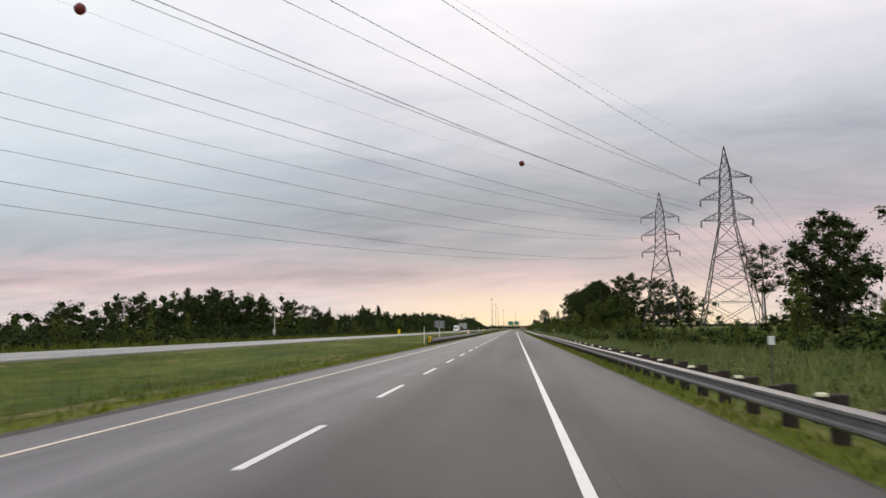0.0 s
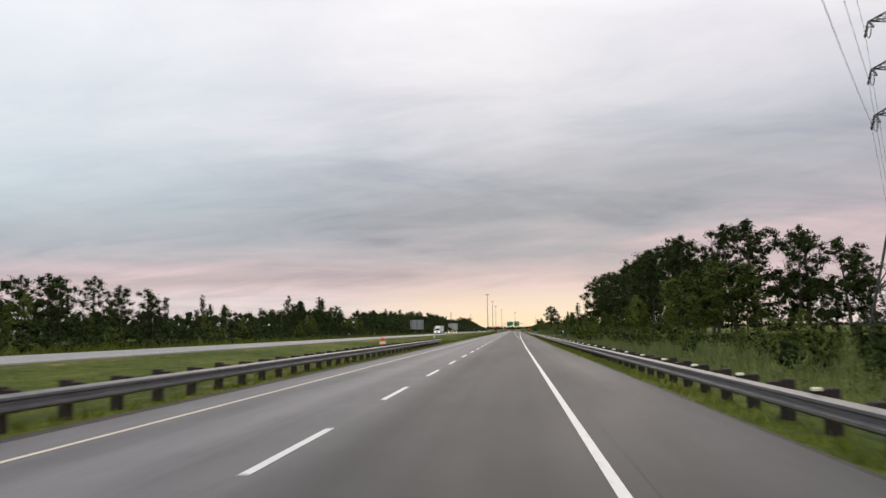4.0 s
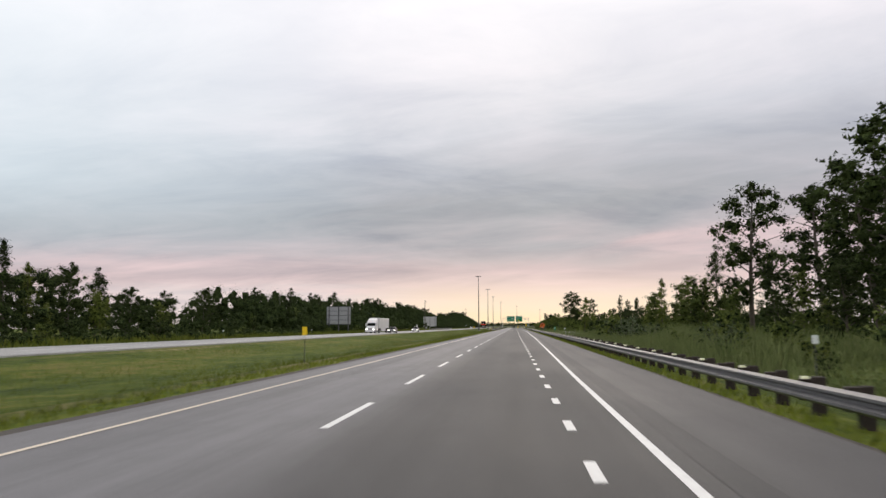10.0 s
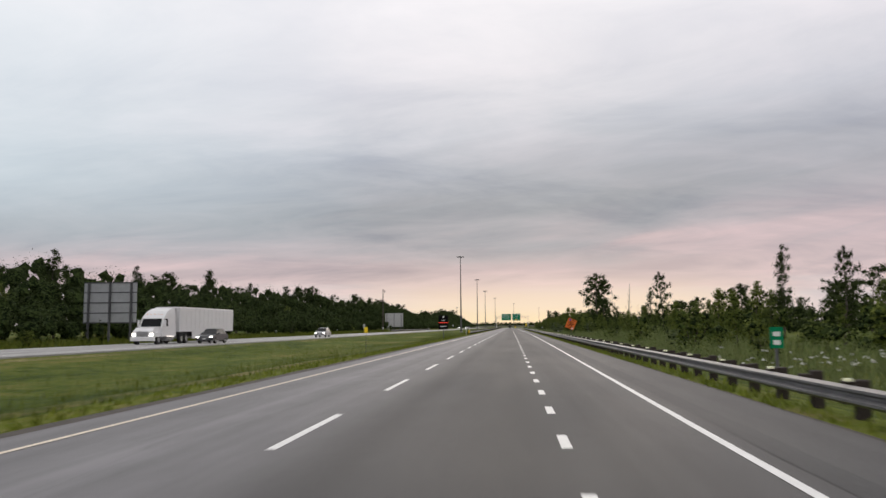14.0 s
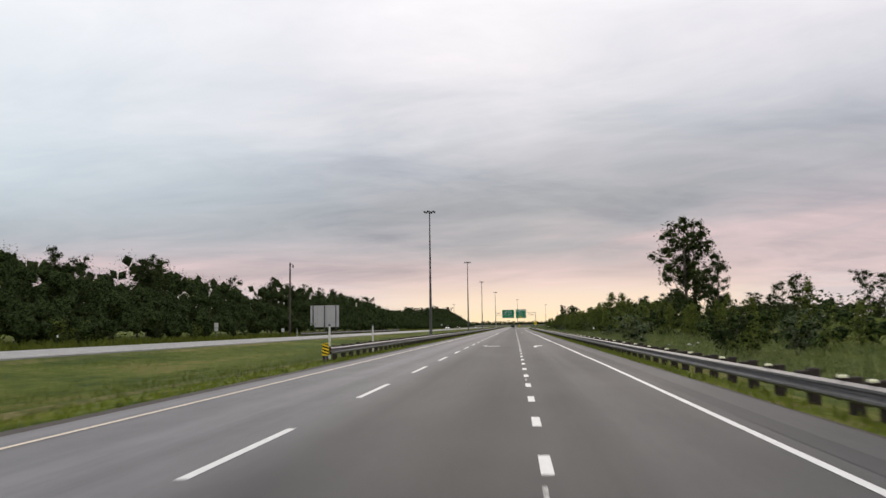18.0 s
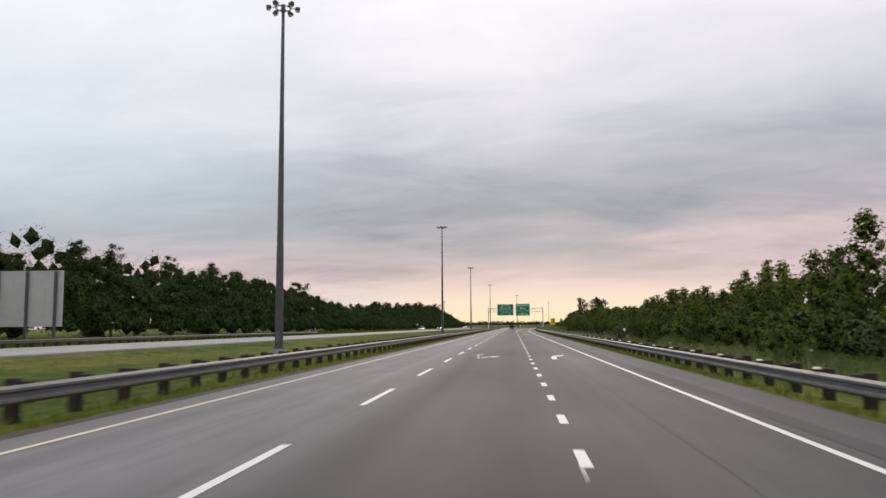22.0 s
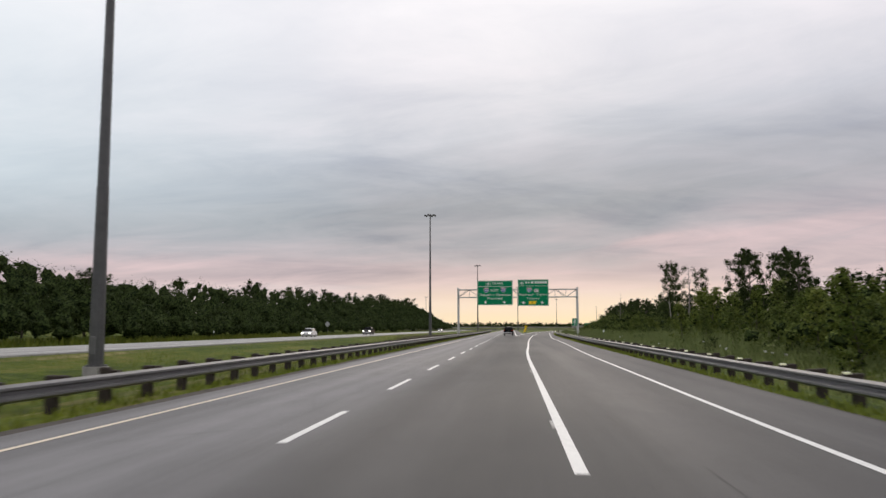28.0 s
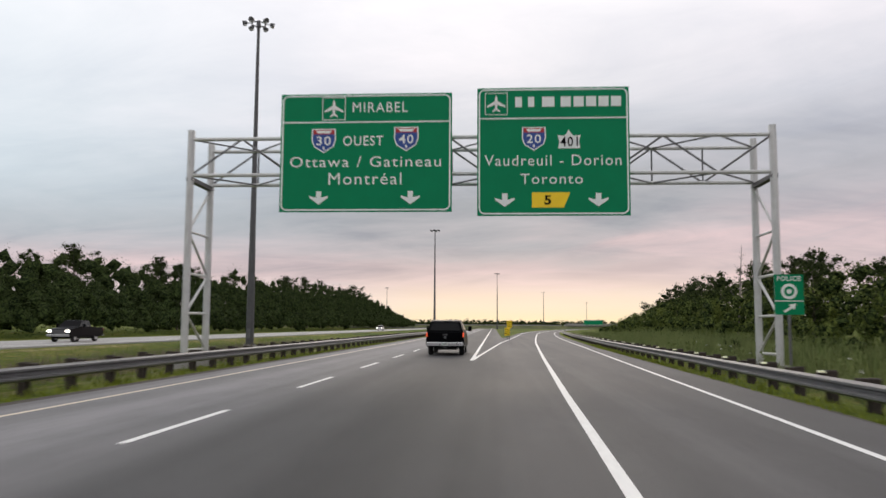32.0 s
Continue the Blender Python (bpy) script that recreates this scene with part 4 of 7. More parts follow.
def down_arrow(cx, cz, w, h, parent):
    m = Mesh()
    for p in ([(-0.14, 0.5), (0.14, 0.5), (0.14, 0.0), (-0.14, 0.0)], [(-0.5, 0.16), (-0.14, 0.02), (0.14, 0.02), (0.5, 0.16), (0.5, 0.02), (0, -0.5), (-0.5, 0.02)]):
        m.poly([(cx + a * w, -0.012 - 0.001 * len(p), cz + b * h) for a, b in p])
    part("down_arrow", m, SIGN_WHITE, parent)


def green_panel(x0, x1, z0, z1, y, label):
    s = thing("direction_sign", label, "road sign", "signs on the gantry", pose(x0, y, z0))
    w, h = x1 - x0, z1 - z0
    part("panel", Mesh().chamfer_box(0, w, 0, 0.06, 0, h, 0.01), SIGN_GREEN, s)
    b = Mesh()
    t, c = 0.055, 0.28
    b.box(c, w - c, -0.010, -0.002, 0.05, 0.05 + t)
    b.box(c, w - c, -0.010, -0.002, h - 0.05 - t, h - 0.05)
    b.box(0.05, 0.05 + t, -0.010, -0.002, c, h - c)
    b.box(w - 0.05 - t, w - 0.05, -0.010, -0.002, c, h - c)
    for sx, sz, ox, oz in ((c, c, 180, 0), (w - c, c, 270, 0), (w - c, h - c, 0, 0), (c, h - c, 90, 0)):
        r = c - 0.05
        for k in range(5):
            a0, a1 = radians(ox + 18 * k), radians(ox + 18 * (k + 1))
            b.poly([(sx + q * math.cos(a), -0.006, sz + q * math.sin(a)) for a, q in ((a0, r), (a1, r), (a1, r - t), (a0, r - t))])
    b.box(0.05 + t, w - 0.05 - t, -0.009, -0.002, h * 0.752, h * 0.752 + 0.05)
    part("border", b, SIGN_WHITE, s)
    for k in range(4):
        xx = w * (0.12 + 0.253 * k)
        part("back_rail", Mesh().box(xx - 0.04, xx + 0.04, 0.062, 0.16, 0.1, h - 0.1), STEEL, s)
    return s, w, h


def build_gantry():
    y0, y1, xl, xr = 973.2, 975.4, -7.02, 14.82
    g = thing("sign_gantry", "pale galvanised steel lattice gantry across the carriageway", "gantry")
    zt, zb = 8.55, 7.15
    for x in (xl, xr):
        for y in (y0, y1):
            part("column", Mesh().tube([(x, y, -0.6), (x, y, 8.9)], 0.135, 14), STEEL_PALE, g)
            part("column_base", Mesh().tube([(x, y, -0.6), (x, y, 0.12)], 0.36, 14), CONCRETE, g)
        zs = [0.5, 1.9, 3.4, 5.0, 6.9]
        for k in range(4):
            part("column_strut", Mesh().tube([(x, y0, zs[k]), (x, y1, zs[k])], 0.05, 6), STEEL_PALE, g)
            a, b = (y0, y1) if k % 2 else (y1, y0)
            part("column_brace", Mesh().tube([(x, a, zs[k]), (x, b, zs[k + 1])], 0.05, 6), STEEL_PALE, g)
        part("seat_beam", Mesh().box(x - 0.12, x + 0.12, y0 - 0.1, y1 + 0.1, 6.92, 7.08), STEEL_DARK, g)
    for y in (y0, y1):
        for z in (zt, zb):
            part("chord", Mesh().tube([(xl, y, z), (xr, y, z)], 0.075, 8), STEEL_PALE, g)
    n = 11
    dx = (xr - xl) / n
    for k in range(n):
        a, b = xl + k * dx, xl + (k + 1) * dx
        up = k % 2 == 0
        for y in (y0, y1):
            part("web_brace", Mesh().tube([(a, y, zb if up else zt), (b, y, zt if up else zb)], 0.042, 5), STEEL, g)
        for z in (zt, zb):
            part("cross_brace", Mesh().tube([(a, y0 if up else y1, z), (b, y1 if up else y0, z)], 0.036, 5), STEEL, g)
        part("panel_post", Mesh().tube([(b, y1, zb), (b, y1, zt)], 0.036, 5), STEEL, g)
    y = 972.78
    s, w, h = green_panel(-3.42, 3.04, 5.66, 10.15, y, "green direction sign with white lettering, route shields and lane arrows")
    u = lambda px: (px - 502) / 299 * w
    v = lambda py: h - (py - 169) / 209 * h
    airplane(u(595), v(195.5), 0.42, s)
    written("MIRABEL", u(724) - u(628), 0.38, pose(u(676), -0.008, v(193.5)), SIGN_WHITE, s, bold=0.0)
    shield(u(578), v(251), 0.44, "30", s)
    written("OUEST", u(682) - u(612), 0.38, pose(u(647), -0.008, v(253)), SIGN_WHITE, s, bold=0.01)
    shield(u(722), v(249), 0.44, "40", s)
    written("Ottawa / Gatineau", u(783) - u(520), 0.40, pose(u(651), -0.008, v(290)), SIGN_WHITE, s, bold=0.0)
    written("Montréal", u(714) - u(587), 0.44, pose(u(651), -0.008, v(320)), SIGN_WHITE, s, bold=0.0)
    for px in (571, 730):
        down_arrow(u(px), v(353.5), 0.70, 0.50, s)
    s, w, h = green_panel(3.98, 9.56, 5.50, 10.30, y, "green exit sign with white lettering, route shields and yellow exit tab")
    u = lambda px: (px - 846) / 270 * w
    v = lambda py: h - (py - 152) / 229 * h
    airplane(u(880), v(181), 0.40, s)
    for a, b in ((914, 926), (937, 948), (962, 984), (995, 1013), (1018, 1036), (1040, 1058), (1062, 1080), (1084, 1102)):
        part("lettering_bar", Mesh().box(u(a), u(b), -0.012, -0.002, v(187), v(169)), SIGN_WHITE, s)
    shield(u(947), v(243), 0.42, "20", s)
    crown = part("route_crest", Mesh().poly([(u(a), -0.010, v(b)) for a, b in ((990, 262), (1029, 262), (1027, 250), (1030, 238), (1018, 240), (1012, 234), (1009, 228), (1006, 234), (1000, 240), (989, 238), (992, 250))]), SIGN_WHITE, s)
    written("401", u(1025) - u(994), 0.36, pose(u(1009.5), -0.012, v(250)), SIGN_BLACK, crown, "crest_number", 0.012)
    written("Vaudreuil - Dorion", u(1101) - u(859), 0.40, pose(u(980), -0.008, v(283)), SIGN_WHITE, s, bold=0.0)
    written("Toronto", u(1033) - u(923), 0.38, pose(u(978), -0.008, v(316)), SIGN_WHITE, s, bold=0.0)
    for px in (895, 1060):
        down_arrow(u(px), v(353.5), 0.72, 0.50, s)
    tab = part("exit_tab", Mesh().poly([(u(a), -0.010, v(b)) for a, b in ((943, 367), (999, 367), (1011, 340), (943, 340))]), SIGN_YELLOW, s)
    written("5", 0.24, 0.34, pose(u(971), -0.014, v(353.5)), SIGN_BLACK, tab, "exit_number", 0.02)


build_gantry()


def post_sign(name, label, x, y, z0, z1, w, face, posts=1, at_yaw=0.0, group=""):
    """A flat sign plate on steel posts; returns the thing, whose origin is the plate's lower middle."""
    s = thing(name, label, "road sign", group, pose(x, y, 0, 0, 0, at_yaw))
    part("panel", Mesh().chamfer_box(-w / 2, w / 2, 0, 0.02, z0, z1, 0.015), face, s)
    for k in range(posts):
        px = 0 if posts == 1 else -w / 2 + w * (k + 0.5) / posts
        part("post", Mesh().box(px - 0.035, px + 0.035, 0.022, 0.08, -0.8, z1 - 0.08), STEEL, s)
    return s


def build_small_signs():
    s = post_sign("services_sign", "green and white roadside sign with a round badge and arrow", 13.95, 969.7, 1.88, 3.16, 0.92, SIGN_GREEN, 1)
    written("POLICE", 0.74, 0.15, pose(0, -0.006, 3.03), SIGN_WHITE, s, bold=0.01)
    badge = Mesh().tube([(0, -0.012, 2.62), (0, 0.0, 2.62)], 0.25, 20)
    part("badge", badge, SIGN_WHITE, s)
    part("badge_centre", Mesh().tube([(0, -0.018, 2.62), (0, -0.010, 2.62)], 0.16, 16), SIGN_GREEN, s)
    part("badge_mark", Mesh().tube([(0, -0.024, 2.62), (0, -0.016, 2.62)], 0.08, 12), SIGN_WHITE, s)
    part("divider", Mesh().box(-0.44, 0.44, -0.008, -0.002, 2.30, 2.33), SIGN_WHITE, s)
    a = Mesh()
    a.poly([(-0.20, -0.008, 1.99), (-0.13, -0.008, 1.95), (0.10, -0.008, 2.10), (0.06, -0.008, 2.16)])
    a.poly([(-0.03, -0.009, 2.20), (0.20, -0.009, 2.24), (0.14, -0.009, 2.03)])
    part("arrow", a, SIGN_WHITE, s)

    s = post_sign("advisory_speed_sign", "yellow advisory speed plate with black numerals", 10.2, 800.6, 1.62, 2.82, 0.86, SIGN_YELLOW, 2)
    written("75", 0.56, 0.44, pose(0, -0.006, 2.20), SIGN_BLACK, s, bold=0.02)
    part("lettering_bar", Mesh().box(-0.32, 0.32, -0.010, -0.002, 2.58, 2.70), SIGN_BLACK, s)
    part("lettering_bar", Mesh().box(-0.24, 0.24, -0.010, -0.002, 1.74, 1.84), SIGN_BLACK, s)

    s = thing("detour_sign", "orange detour panel leaning on a post in the weeds", "road sign", at=pose(10.4, 513.9, 0))
    tilt = part("panel", Mesh().chamfer_box(-0.55, 0.55, 0, 0.02, -0.63, 0.63, 0.02), SIGN_ORANGE, s)
    tilt.matrix_basis = pose(0, 0, 1.72, 0, 24, 0)
    written("EST", 0.42, 0.15, pose(0.22, -0.006, 0.47), SIGN_BLACK, tilt, bold=0.02)
    for z, w in ((0.24, 0.44), (0.05, 0.80), (-0.12, 0.46)):
        part("lettering_bar", Mesh().box(-w / 2, w / 2, -0.010, -0.002, z - 0.045, z + 0.045), SIGN_BLACK, tilt)
    written("DETOUR", 0.74, 0.14, pose(0, -0.006, -0.31), SIGN_BLACK, tilt, bold=0.02)
    part("route_shield", Mesh().poly([(-0.45, -0.008, 0.58), (-0.15, -0.008, 0.58), (-0.14, -0.008, 0.42), (-0.30, -0.008, 0.30), (-0.46, -0.008, 0.42)]), SIGN_BLUE, tilt)
    part("shield_band", Mesh().poly([(-0.44, -0.012, 0.57), (-0.16, -0.012, 0.57), (-0.16, -0.012, 0.51), (-0.44, -0.012, 0.51)]), SIGN_RED, tilt)
    part("arrow", Mesh().poly([(-0.10, -0.008, -0.56), (-0.04, -0.008, -0.46), (0.03, -0.008, -0.42), (0.0, -0.008, -0.38), (0.16, -0.008, -0.40), (0.10, -0.008, -0.54), (0.07, -0.008, -0.49), (0.0, -0.008, -0.52)]), SIGN_BLACK, tilt)
    part("post", Mesh().tube([(0.0, 0.06, -0.9), (0.0, 0.06, 2.1)], 0.04, 8), STEEL_DARK, s)

    s = post_sign("distance_marker", "small green kilometre plate on a post among the weeds", 9.8, 434.3, 0.85, 1.40, 0.34, SIGN_GREEN, 1)
    for z in (1.00, 1.22):
        part("lettering_bar", Mesh().box(-0.09, 0.09, -0.008, -0.002, z - 0.06, z + 0.06), SIGN_WHITE, s)

    # black panel on the inner shoulder
    s = post_sign("black_roadside_sign", "tall black roadside sign with a red stripe and white emblem", -5.75, 515.65, 1.15, 2.95, 1.20, SIGN_BLACK, 1)
    part("stripe", Mesh().box(-0.59, 0.59, -0.010, -0.002, 1.98, 2.06), RED_LINE, s)
    part("emblem", Mesh().poly([(-0.16, -0.008, 2.74), (0.02, -0.008, 2.88), (0.16, -0.008, 2.78), (0.0, -0.008, 2.62)]), SIGN_WHITE, s)
    part("lettering_bar", Mesh().box(-0.22, 0.22, -0.008, -0.002, 2.28, 2.36), SIGN_WHITE, s)
    part("lettering_bar", Mesh().box(-0.38, 0.38, -0.008, -0.002, 1.50, 1.58), SIGN_WHITE, s)

    # gore markers
    for x, y, z in ((6.3, 1031.0, 2.08), (6.02, 1029.0, 1.28)):
        s = post_sign("gore_marker", "yellow plate with black marks at the tip of the gore", x, y, z - 0.80, z, 0.56, SIGN_YELLOW, 1, group="gore markers")
        for k in range(3):
            zz = z - 0.72 + 0.22 * k
            part("chevron", Mesh().poly([(-0.25, -0.006, zz + 0.12), (0.25, -0.006, zz), (0.25, -0.006, zz + 0.07), (-0.25, -0.006, zz + 0.19)]), SIGN_BLACK, s)

    # backs of the signs for the other carriageway
    def sign_back(x0, x1, y, z0, z1, face, rows, cols):
        s = thing("large_road_sign", "grey aluminium rear face of a large road sign on three posts", "road sign", "sign backs across the median", pose((x0 + x1) / 2, y, 0))
        w = x1 - x0
        for i in range(cols):
            for j in range(rows):
                a, b = -w / 2 + w * i / cols, -w / 2 + w * (i + 1) / cols
                c, d = z0 + (z1 - z0) * j / rows, z0 + (z1 - z0) * (j + 1) / rows
                part("panel", Mesh().chamfer_box(a + 0.012, b - 0.012, 0, 0.05, c + 0.012, d - 0.012, 0.008), face, s)
        for j in range(rows + 1):
            zz = min(z1 - 0.06, max(z0 + 0.06, z0 + (z1 - z0) * j / rows))
            part("stiffener", Mesh().box(-w / 2, w / 2, -0.05, -0.024, zz - 0.06, zz + 0.06), STEEL_DARK if rows > 1 else face, s)
        zz = z0 + 0.25
        while zz < z1 - 0.15:
            part("panel_rib", Mesh().box(-w / 2 + 0.03, w / 2 - 0.03, -0.022, -0.003, zz - 0.018, zz + 0.018), face, s)
            zz += 0.33
        for px in (-w * 0.40, 0.0, w * 0.40):
            part("post", Mesh().box(px - 0.11, px + 0.11, -0.22, -0.052, -0.7, z1 - 0.05), STEEL_DARK, s)
    sign_back(-46.6, -40.2, 502.0, 2.2, 6.95, SIGN_BACK, 4, 2)
    sign_back(-45.8, -38.8, 721.3, 1.7, 6.9, SIGN_BACK_PALE, 1, 4)

    s = post_sign("route_marker_back", "two small grey route plates on one post", -40.0, 645.0, 1.75, 2.45, 0.62, SIGN_BACK_PALE, 1)
    part("lower_plate", Mesh().box(-0.28, 0.28, 0, 0.02, 1.20, 1.68), SIGN_BACK_PALE, s)
    s = thing("control_cabinet", "small grey control cabinet on a post", "cabinet", at=pose(-39.5, 677.0, 0))
    part("cabinet", Mesh().chamfer_box(-0.24, 0.24, -0.18, 0.18, 0.85, 1.50, 0.03), SIGN_BACK_PALE, s)
    part("post", Mesh().box(-0.08, 0.08, -0.07, 0.07, -0.5, 0.85), POLE_WOOD, s)
    s = post_sign("warning_sign_back", "grey back of a diamond warning sign on a post", -40.5, 1012.0, 0.0, 0.1, 0.1, SIGN_BACK, 1)
    part("diamond", Mesh().poly([(0, -0.01, 1.8), (0.65, -0.01, 2.45), (0, -0.01, 3.1), (-0.65, -0.01, 2.45)]).poly([(0, 0.02, 1.8), (-0.65, 0.02, 2.45), (0, 0.02, 3.1), (0.65, 0.02, 2.45)]), SIGN_BACK, s)
    part("mast", Mesh().box(-0.035, 0.035, 0.03, 0.09, -0.5, 2.9), STEEL_DARK, s)
    far = post_sign("far_direction_sign", "distant green direction sign over the exit ramp", 52.0, 1330.0, 2.2, 4.6, 9.0, SIGN_GREEN, 2)
    part("border", Mesh().box(-4.4, 4.4, -0.02, -0.004, 2.32, 2.42).box(-4.4, 4.4, -0.02, -0.004, 4.38, 4.48), SIGN_WHITE, far)

    pole = thing("utility_pole", "weathered wooden pole with a small lamp bracket", "utility pole", at=pose(-41.2, 687.5, -0.2))
    part("pole", Mesh().tube([(0, 0, -0.6), (0, 0, 8), (0, 0, 14.8)], [0.22, 0.18, 0.14], 9), POLE_WOOD, pole)
    part("bracket", Mesh().tube([(0, 0, 14.4), (0.45, 0, 14.5), (0.6, 0, 14.3)], 0.04, 6), STEEL_DARK, pole)
    part("lamp", Mesh().tube([(0.6, 0, 14.35), (0.6, 0, 13.75)], [0.10, 0.17], 8), STEEL_DARK, pole)
    pole = thing("sensor_pole", "slim grey pole with a cabinet and a sensor head", "sensor pole", at=pose(-43.5, 153.0, 0.0))
    part("pole", Mesh().tube([(0, 0, -0.5), (0, 0, 6.7)], [0.10, 0.07], 8), STEEL_PALE, pole)
    part("cabinet", Mesh().chamfer_box(-0.28, 0.28, -0.40, -0.08, 1.0, 1.9, 0.02), SIGN_BACK_PALE, pole)
    part("arm", Mesh().tube([(0, 0, 5.9), (0.8, 0, 5.9)], 0.04, 6), STEEL_PALE, pole)
    part("sensor", Mesh().chamfer_box(0.6, 1.0, -0.15, 0.15, 5.95, 6.2, 0.02), SIGN_BACK_PALE, pole)


build_small_signs()

# ---- power line ----


def brace(parent, a, b, t, name="brace"):
    part(name, Mesh().tube([a, b], t, 4, True), LATTICE, parent)


def pylon(x, y, top, base_half, arms, arm_half, yaw, foot):
    p = thing("transmission_tower", "grey steel lattice transmission tower with three pairs of arms", "pylon", "transmission towers", pose(x, y, foot, 0, 0, yaw))
    waist_z = arms[-1] - 0.6
    waist, neck = 1.35, 0.85

    def half(z):
        if z < waist_z:
            return base_half + (waist - base_half) * z / waist_z
        if z < arms[0] + 1.2:
            return waist + (neck - waist) * (z - waist_z) / (arms[0] + 1.2 - waist_z)
        return max(0.05, neck * (top - z) / (top - arms[0] - 1.2))
    zs = [0.0]
    while zs[-1] < waist_z - 2.2:
        zs.append(zs[-1] + max(2.2, half(zs[-1]) * 1.05))
    zs[-1] = waist_z
    n = 6
    zs += [waist_z + (arms[0] + 1.2 - waist_z) * (k + 1) / n for k in range(n)]
    zs += [arms[0] + 1.2 + (top - arms[0] - 1.2) * (k + 1) / 3 for k in range(3)]
    corners = ((-1, -1), (1, -1), (1, 1), (-1, 1))
    for sx, sy in corners:
        part("leg", Mesh().tube([(sx * half(a), sy * half(a), a) for a in zs], [0.12 if a < waist_z else 0.09 for a in zs], 4), LATTICE, p)
        part("footing", Mesh().tube([(sx * half(0), sy * half(0), -0.6), (sx * half(0), sy * half(0), 0.25)], 0.4, 8), CONCRETE, p)
    for k in range(4):
        (ax, ay), (bx, by) = corners[k], corners[(k + 1) % 4]
        for a, b in zip(zs[:-1], zs[1:]):
            ha, hb = half(a), half(b)
            t = 0.055 if a < waist_z else 0.045
            brace(p, (ax * ha, ay * ha, a), (bx * hb, by * hb, b), t)
            brace(p, (bx * ha, by * ha, a), (ax * hb, ay * hb, b), t)
            brace(p, (ax * hb, ay * hb, b), (bx * hb, by * hb, b), t)
            if a < waist_z * 0.6:
                mid = (a + b) / 2
                hm = half(mid)
                brace(p, (ax * hm, ay * hm, mid), ((ax + bx) * ha / 2, (ay + by) * ha / 2, a), 0.04)
                brace(p, (bx * hm, by * hm, mid), ((ax + bx) * ha / 2, (ay + by) * ha / 2, a), 0.04)
    for z in arms:
        for s in (-1, 1):
            h, hu = half(z), half(z + 1.5)
            tip = (s * arm_half, 0, z)
            for sy in (-1, 1):
                brace(p, (s * h, sy * h, z), tip, 0.06, "cross_arm")
                brace(p, (s * hu, sy * hu, z + 1.5), tip, 0.05, "cross_arm")
                for f in (0.3, 0.55, 0.78):
                    lo = (s * (h + (arm_half - h) * f), sy * h * (1 - f), z)
                    hi = (s * (hu + (arm_half - hu) * f), sy * hu * (1 - f), z + 1.5 * (1 - f))
                    brace(p, lo, hi, 0.03)
                    lo2 = (s * (h + (arm_half - h) * (f - 0.25)), sy * h * (1.25 - f), z)
                    brace(p, lo2, hi, 0.03)
            ins = Mesh()
            for sy in (-1, 1):
                pts = [(s * arm_half, sy * 0.15 * k, z - 0.10 * k * (0.8 + 0.05 * k)) for k in range(1, 9)]
                ins.tube(pts, [0.13, 0.05] * 4, 6)
            ring = [(s * arm_half, 0.55 * math.cos(w * math.pi / 5), z - 0.9 + 0.45 * math.sin(w * math.pi / 5)) for w in range(11)]
            ins.tube(ring, 0.05, 4, False)
            part("insulator", ins, CERAMIC, p)
    return p


ARMS_1, ARMS_2 = (26.3, 22.3, 18.5), (27.9, 24.0, 20.2)
pylon(36.35, 182.3, 32.0, 4.6, ARMS_1, 4.1, -8.0, -0.2)
pylon(41.4, 145.5, 33.6, 5.25, ARMS_2, 4.4, -8.0, 0.2)

pylon(167.4, 452.1, 32.0, 4.6, ARMS_1, 4.1, -26.0, 0.2)


def wires():
    rope = lambda a, b, sag: [(a[0] + (b[0] - a[0]) * t, a[1] + (b[1] - a[1]) * t, a[2] + (b[2] - a[2]) * t - 4 * sag * t * (1 - t)) for t in [i / 40 for i in range(41)]]
    spot = {}
    for x, y, top, arms, half in ((36.0, 182.3, 32.0, ARMS_1, 4.1), (41.4, 145.5, 33.6, ARMS_2, 4.4)):
        line = thing("power_line", "dark overhead conductors slung from a transmission tower", "power line", "overhead power lines")
        for dx, dy, tag in ((-131.0, -269.8, "near"), (131.0, 269.8, "far")):
            rise, slack = (4.2, 9.5) if x < 40 else (4.0, 7.0)
            ends = [((x, y, top), 9.7 if tag == "near" else 7.6)] + [((x + s * half * 0.99, y - s * half * 0.14, z - 0.75), slack) for z in arms for s in (-1, 1)]
            for (a, sag) in ends:
                pts = rope(a, (a[0] + dx, a[1] + dy, a[2] + (rise if tag == "near" else 0.0)), sag)
                part("ground_wire" if a[2] == top else "conductor", Mesh().tube(pts, 0.008 if a[2] == top else 0.019, 4, False), STEEL_DARK, line)
                if a[2] == top and tag == "near":
                    spot[x] = pts
    for k, f in ((9, 0.57), (19, 0.30)):
        c = Vector(spot[36.0][k]).lerp(Vector(spot[36.0][k + 1]), f)
        b = thing("marker_ball", "dark red warning ball clamped on the overhead wire", "marker ball", "warning balls on the wire", pose(c[0], c[1], c[2]))
        part("ball", Mesh().ball((0, 0, 0), 0.42), BALL_RED, b)
        part("clamp", Mesh().tube([(0.22, 0.42, 0.0), (-0.22, -0.42, 0.0)], 0.06, 6), STEEL_DARK, b)


wires()
# ---- vehicles ----


def wheel_data():
    m = Mesh().tube([(-0.13, 0, 0), (-0.10, 0, 0), (0.10, 0, 0), (0.13, 0, 0)], [0.31, 0.36, 0.36, 0.31], 20)
    r = Mesh().tube([(-0.135, 0, 0), (-0.12, 0, 0), (0.12, 0, 0), (0.135, 0, 0)], [0.20, 0.22, 0.22, 0.20], 12)
    return m.data("tyre", RUBBER), r.data("rim", CHROME)


TYRE, RIM = wheel_data()


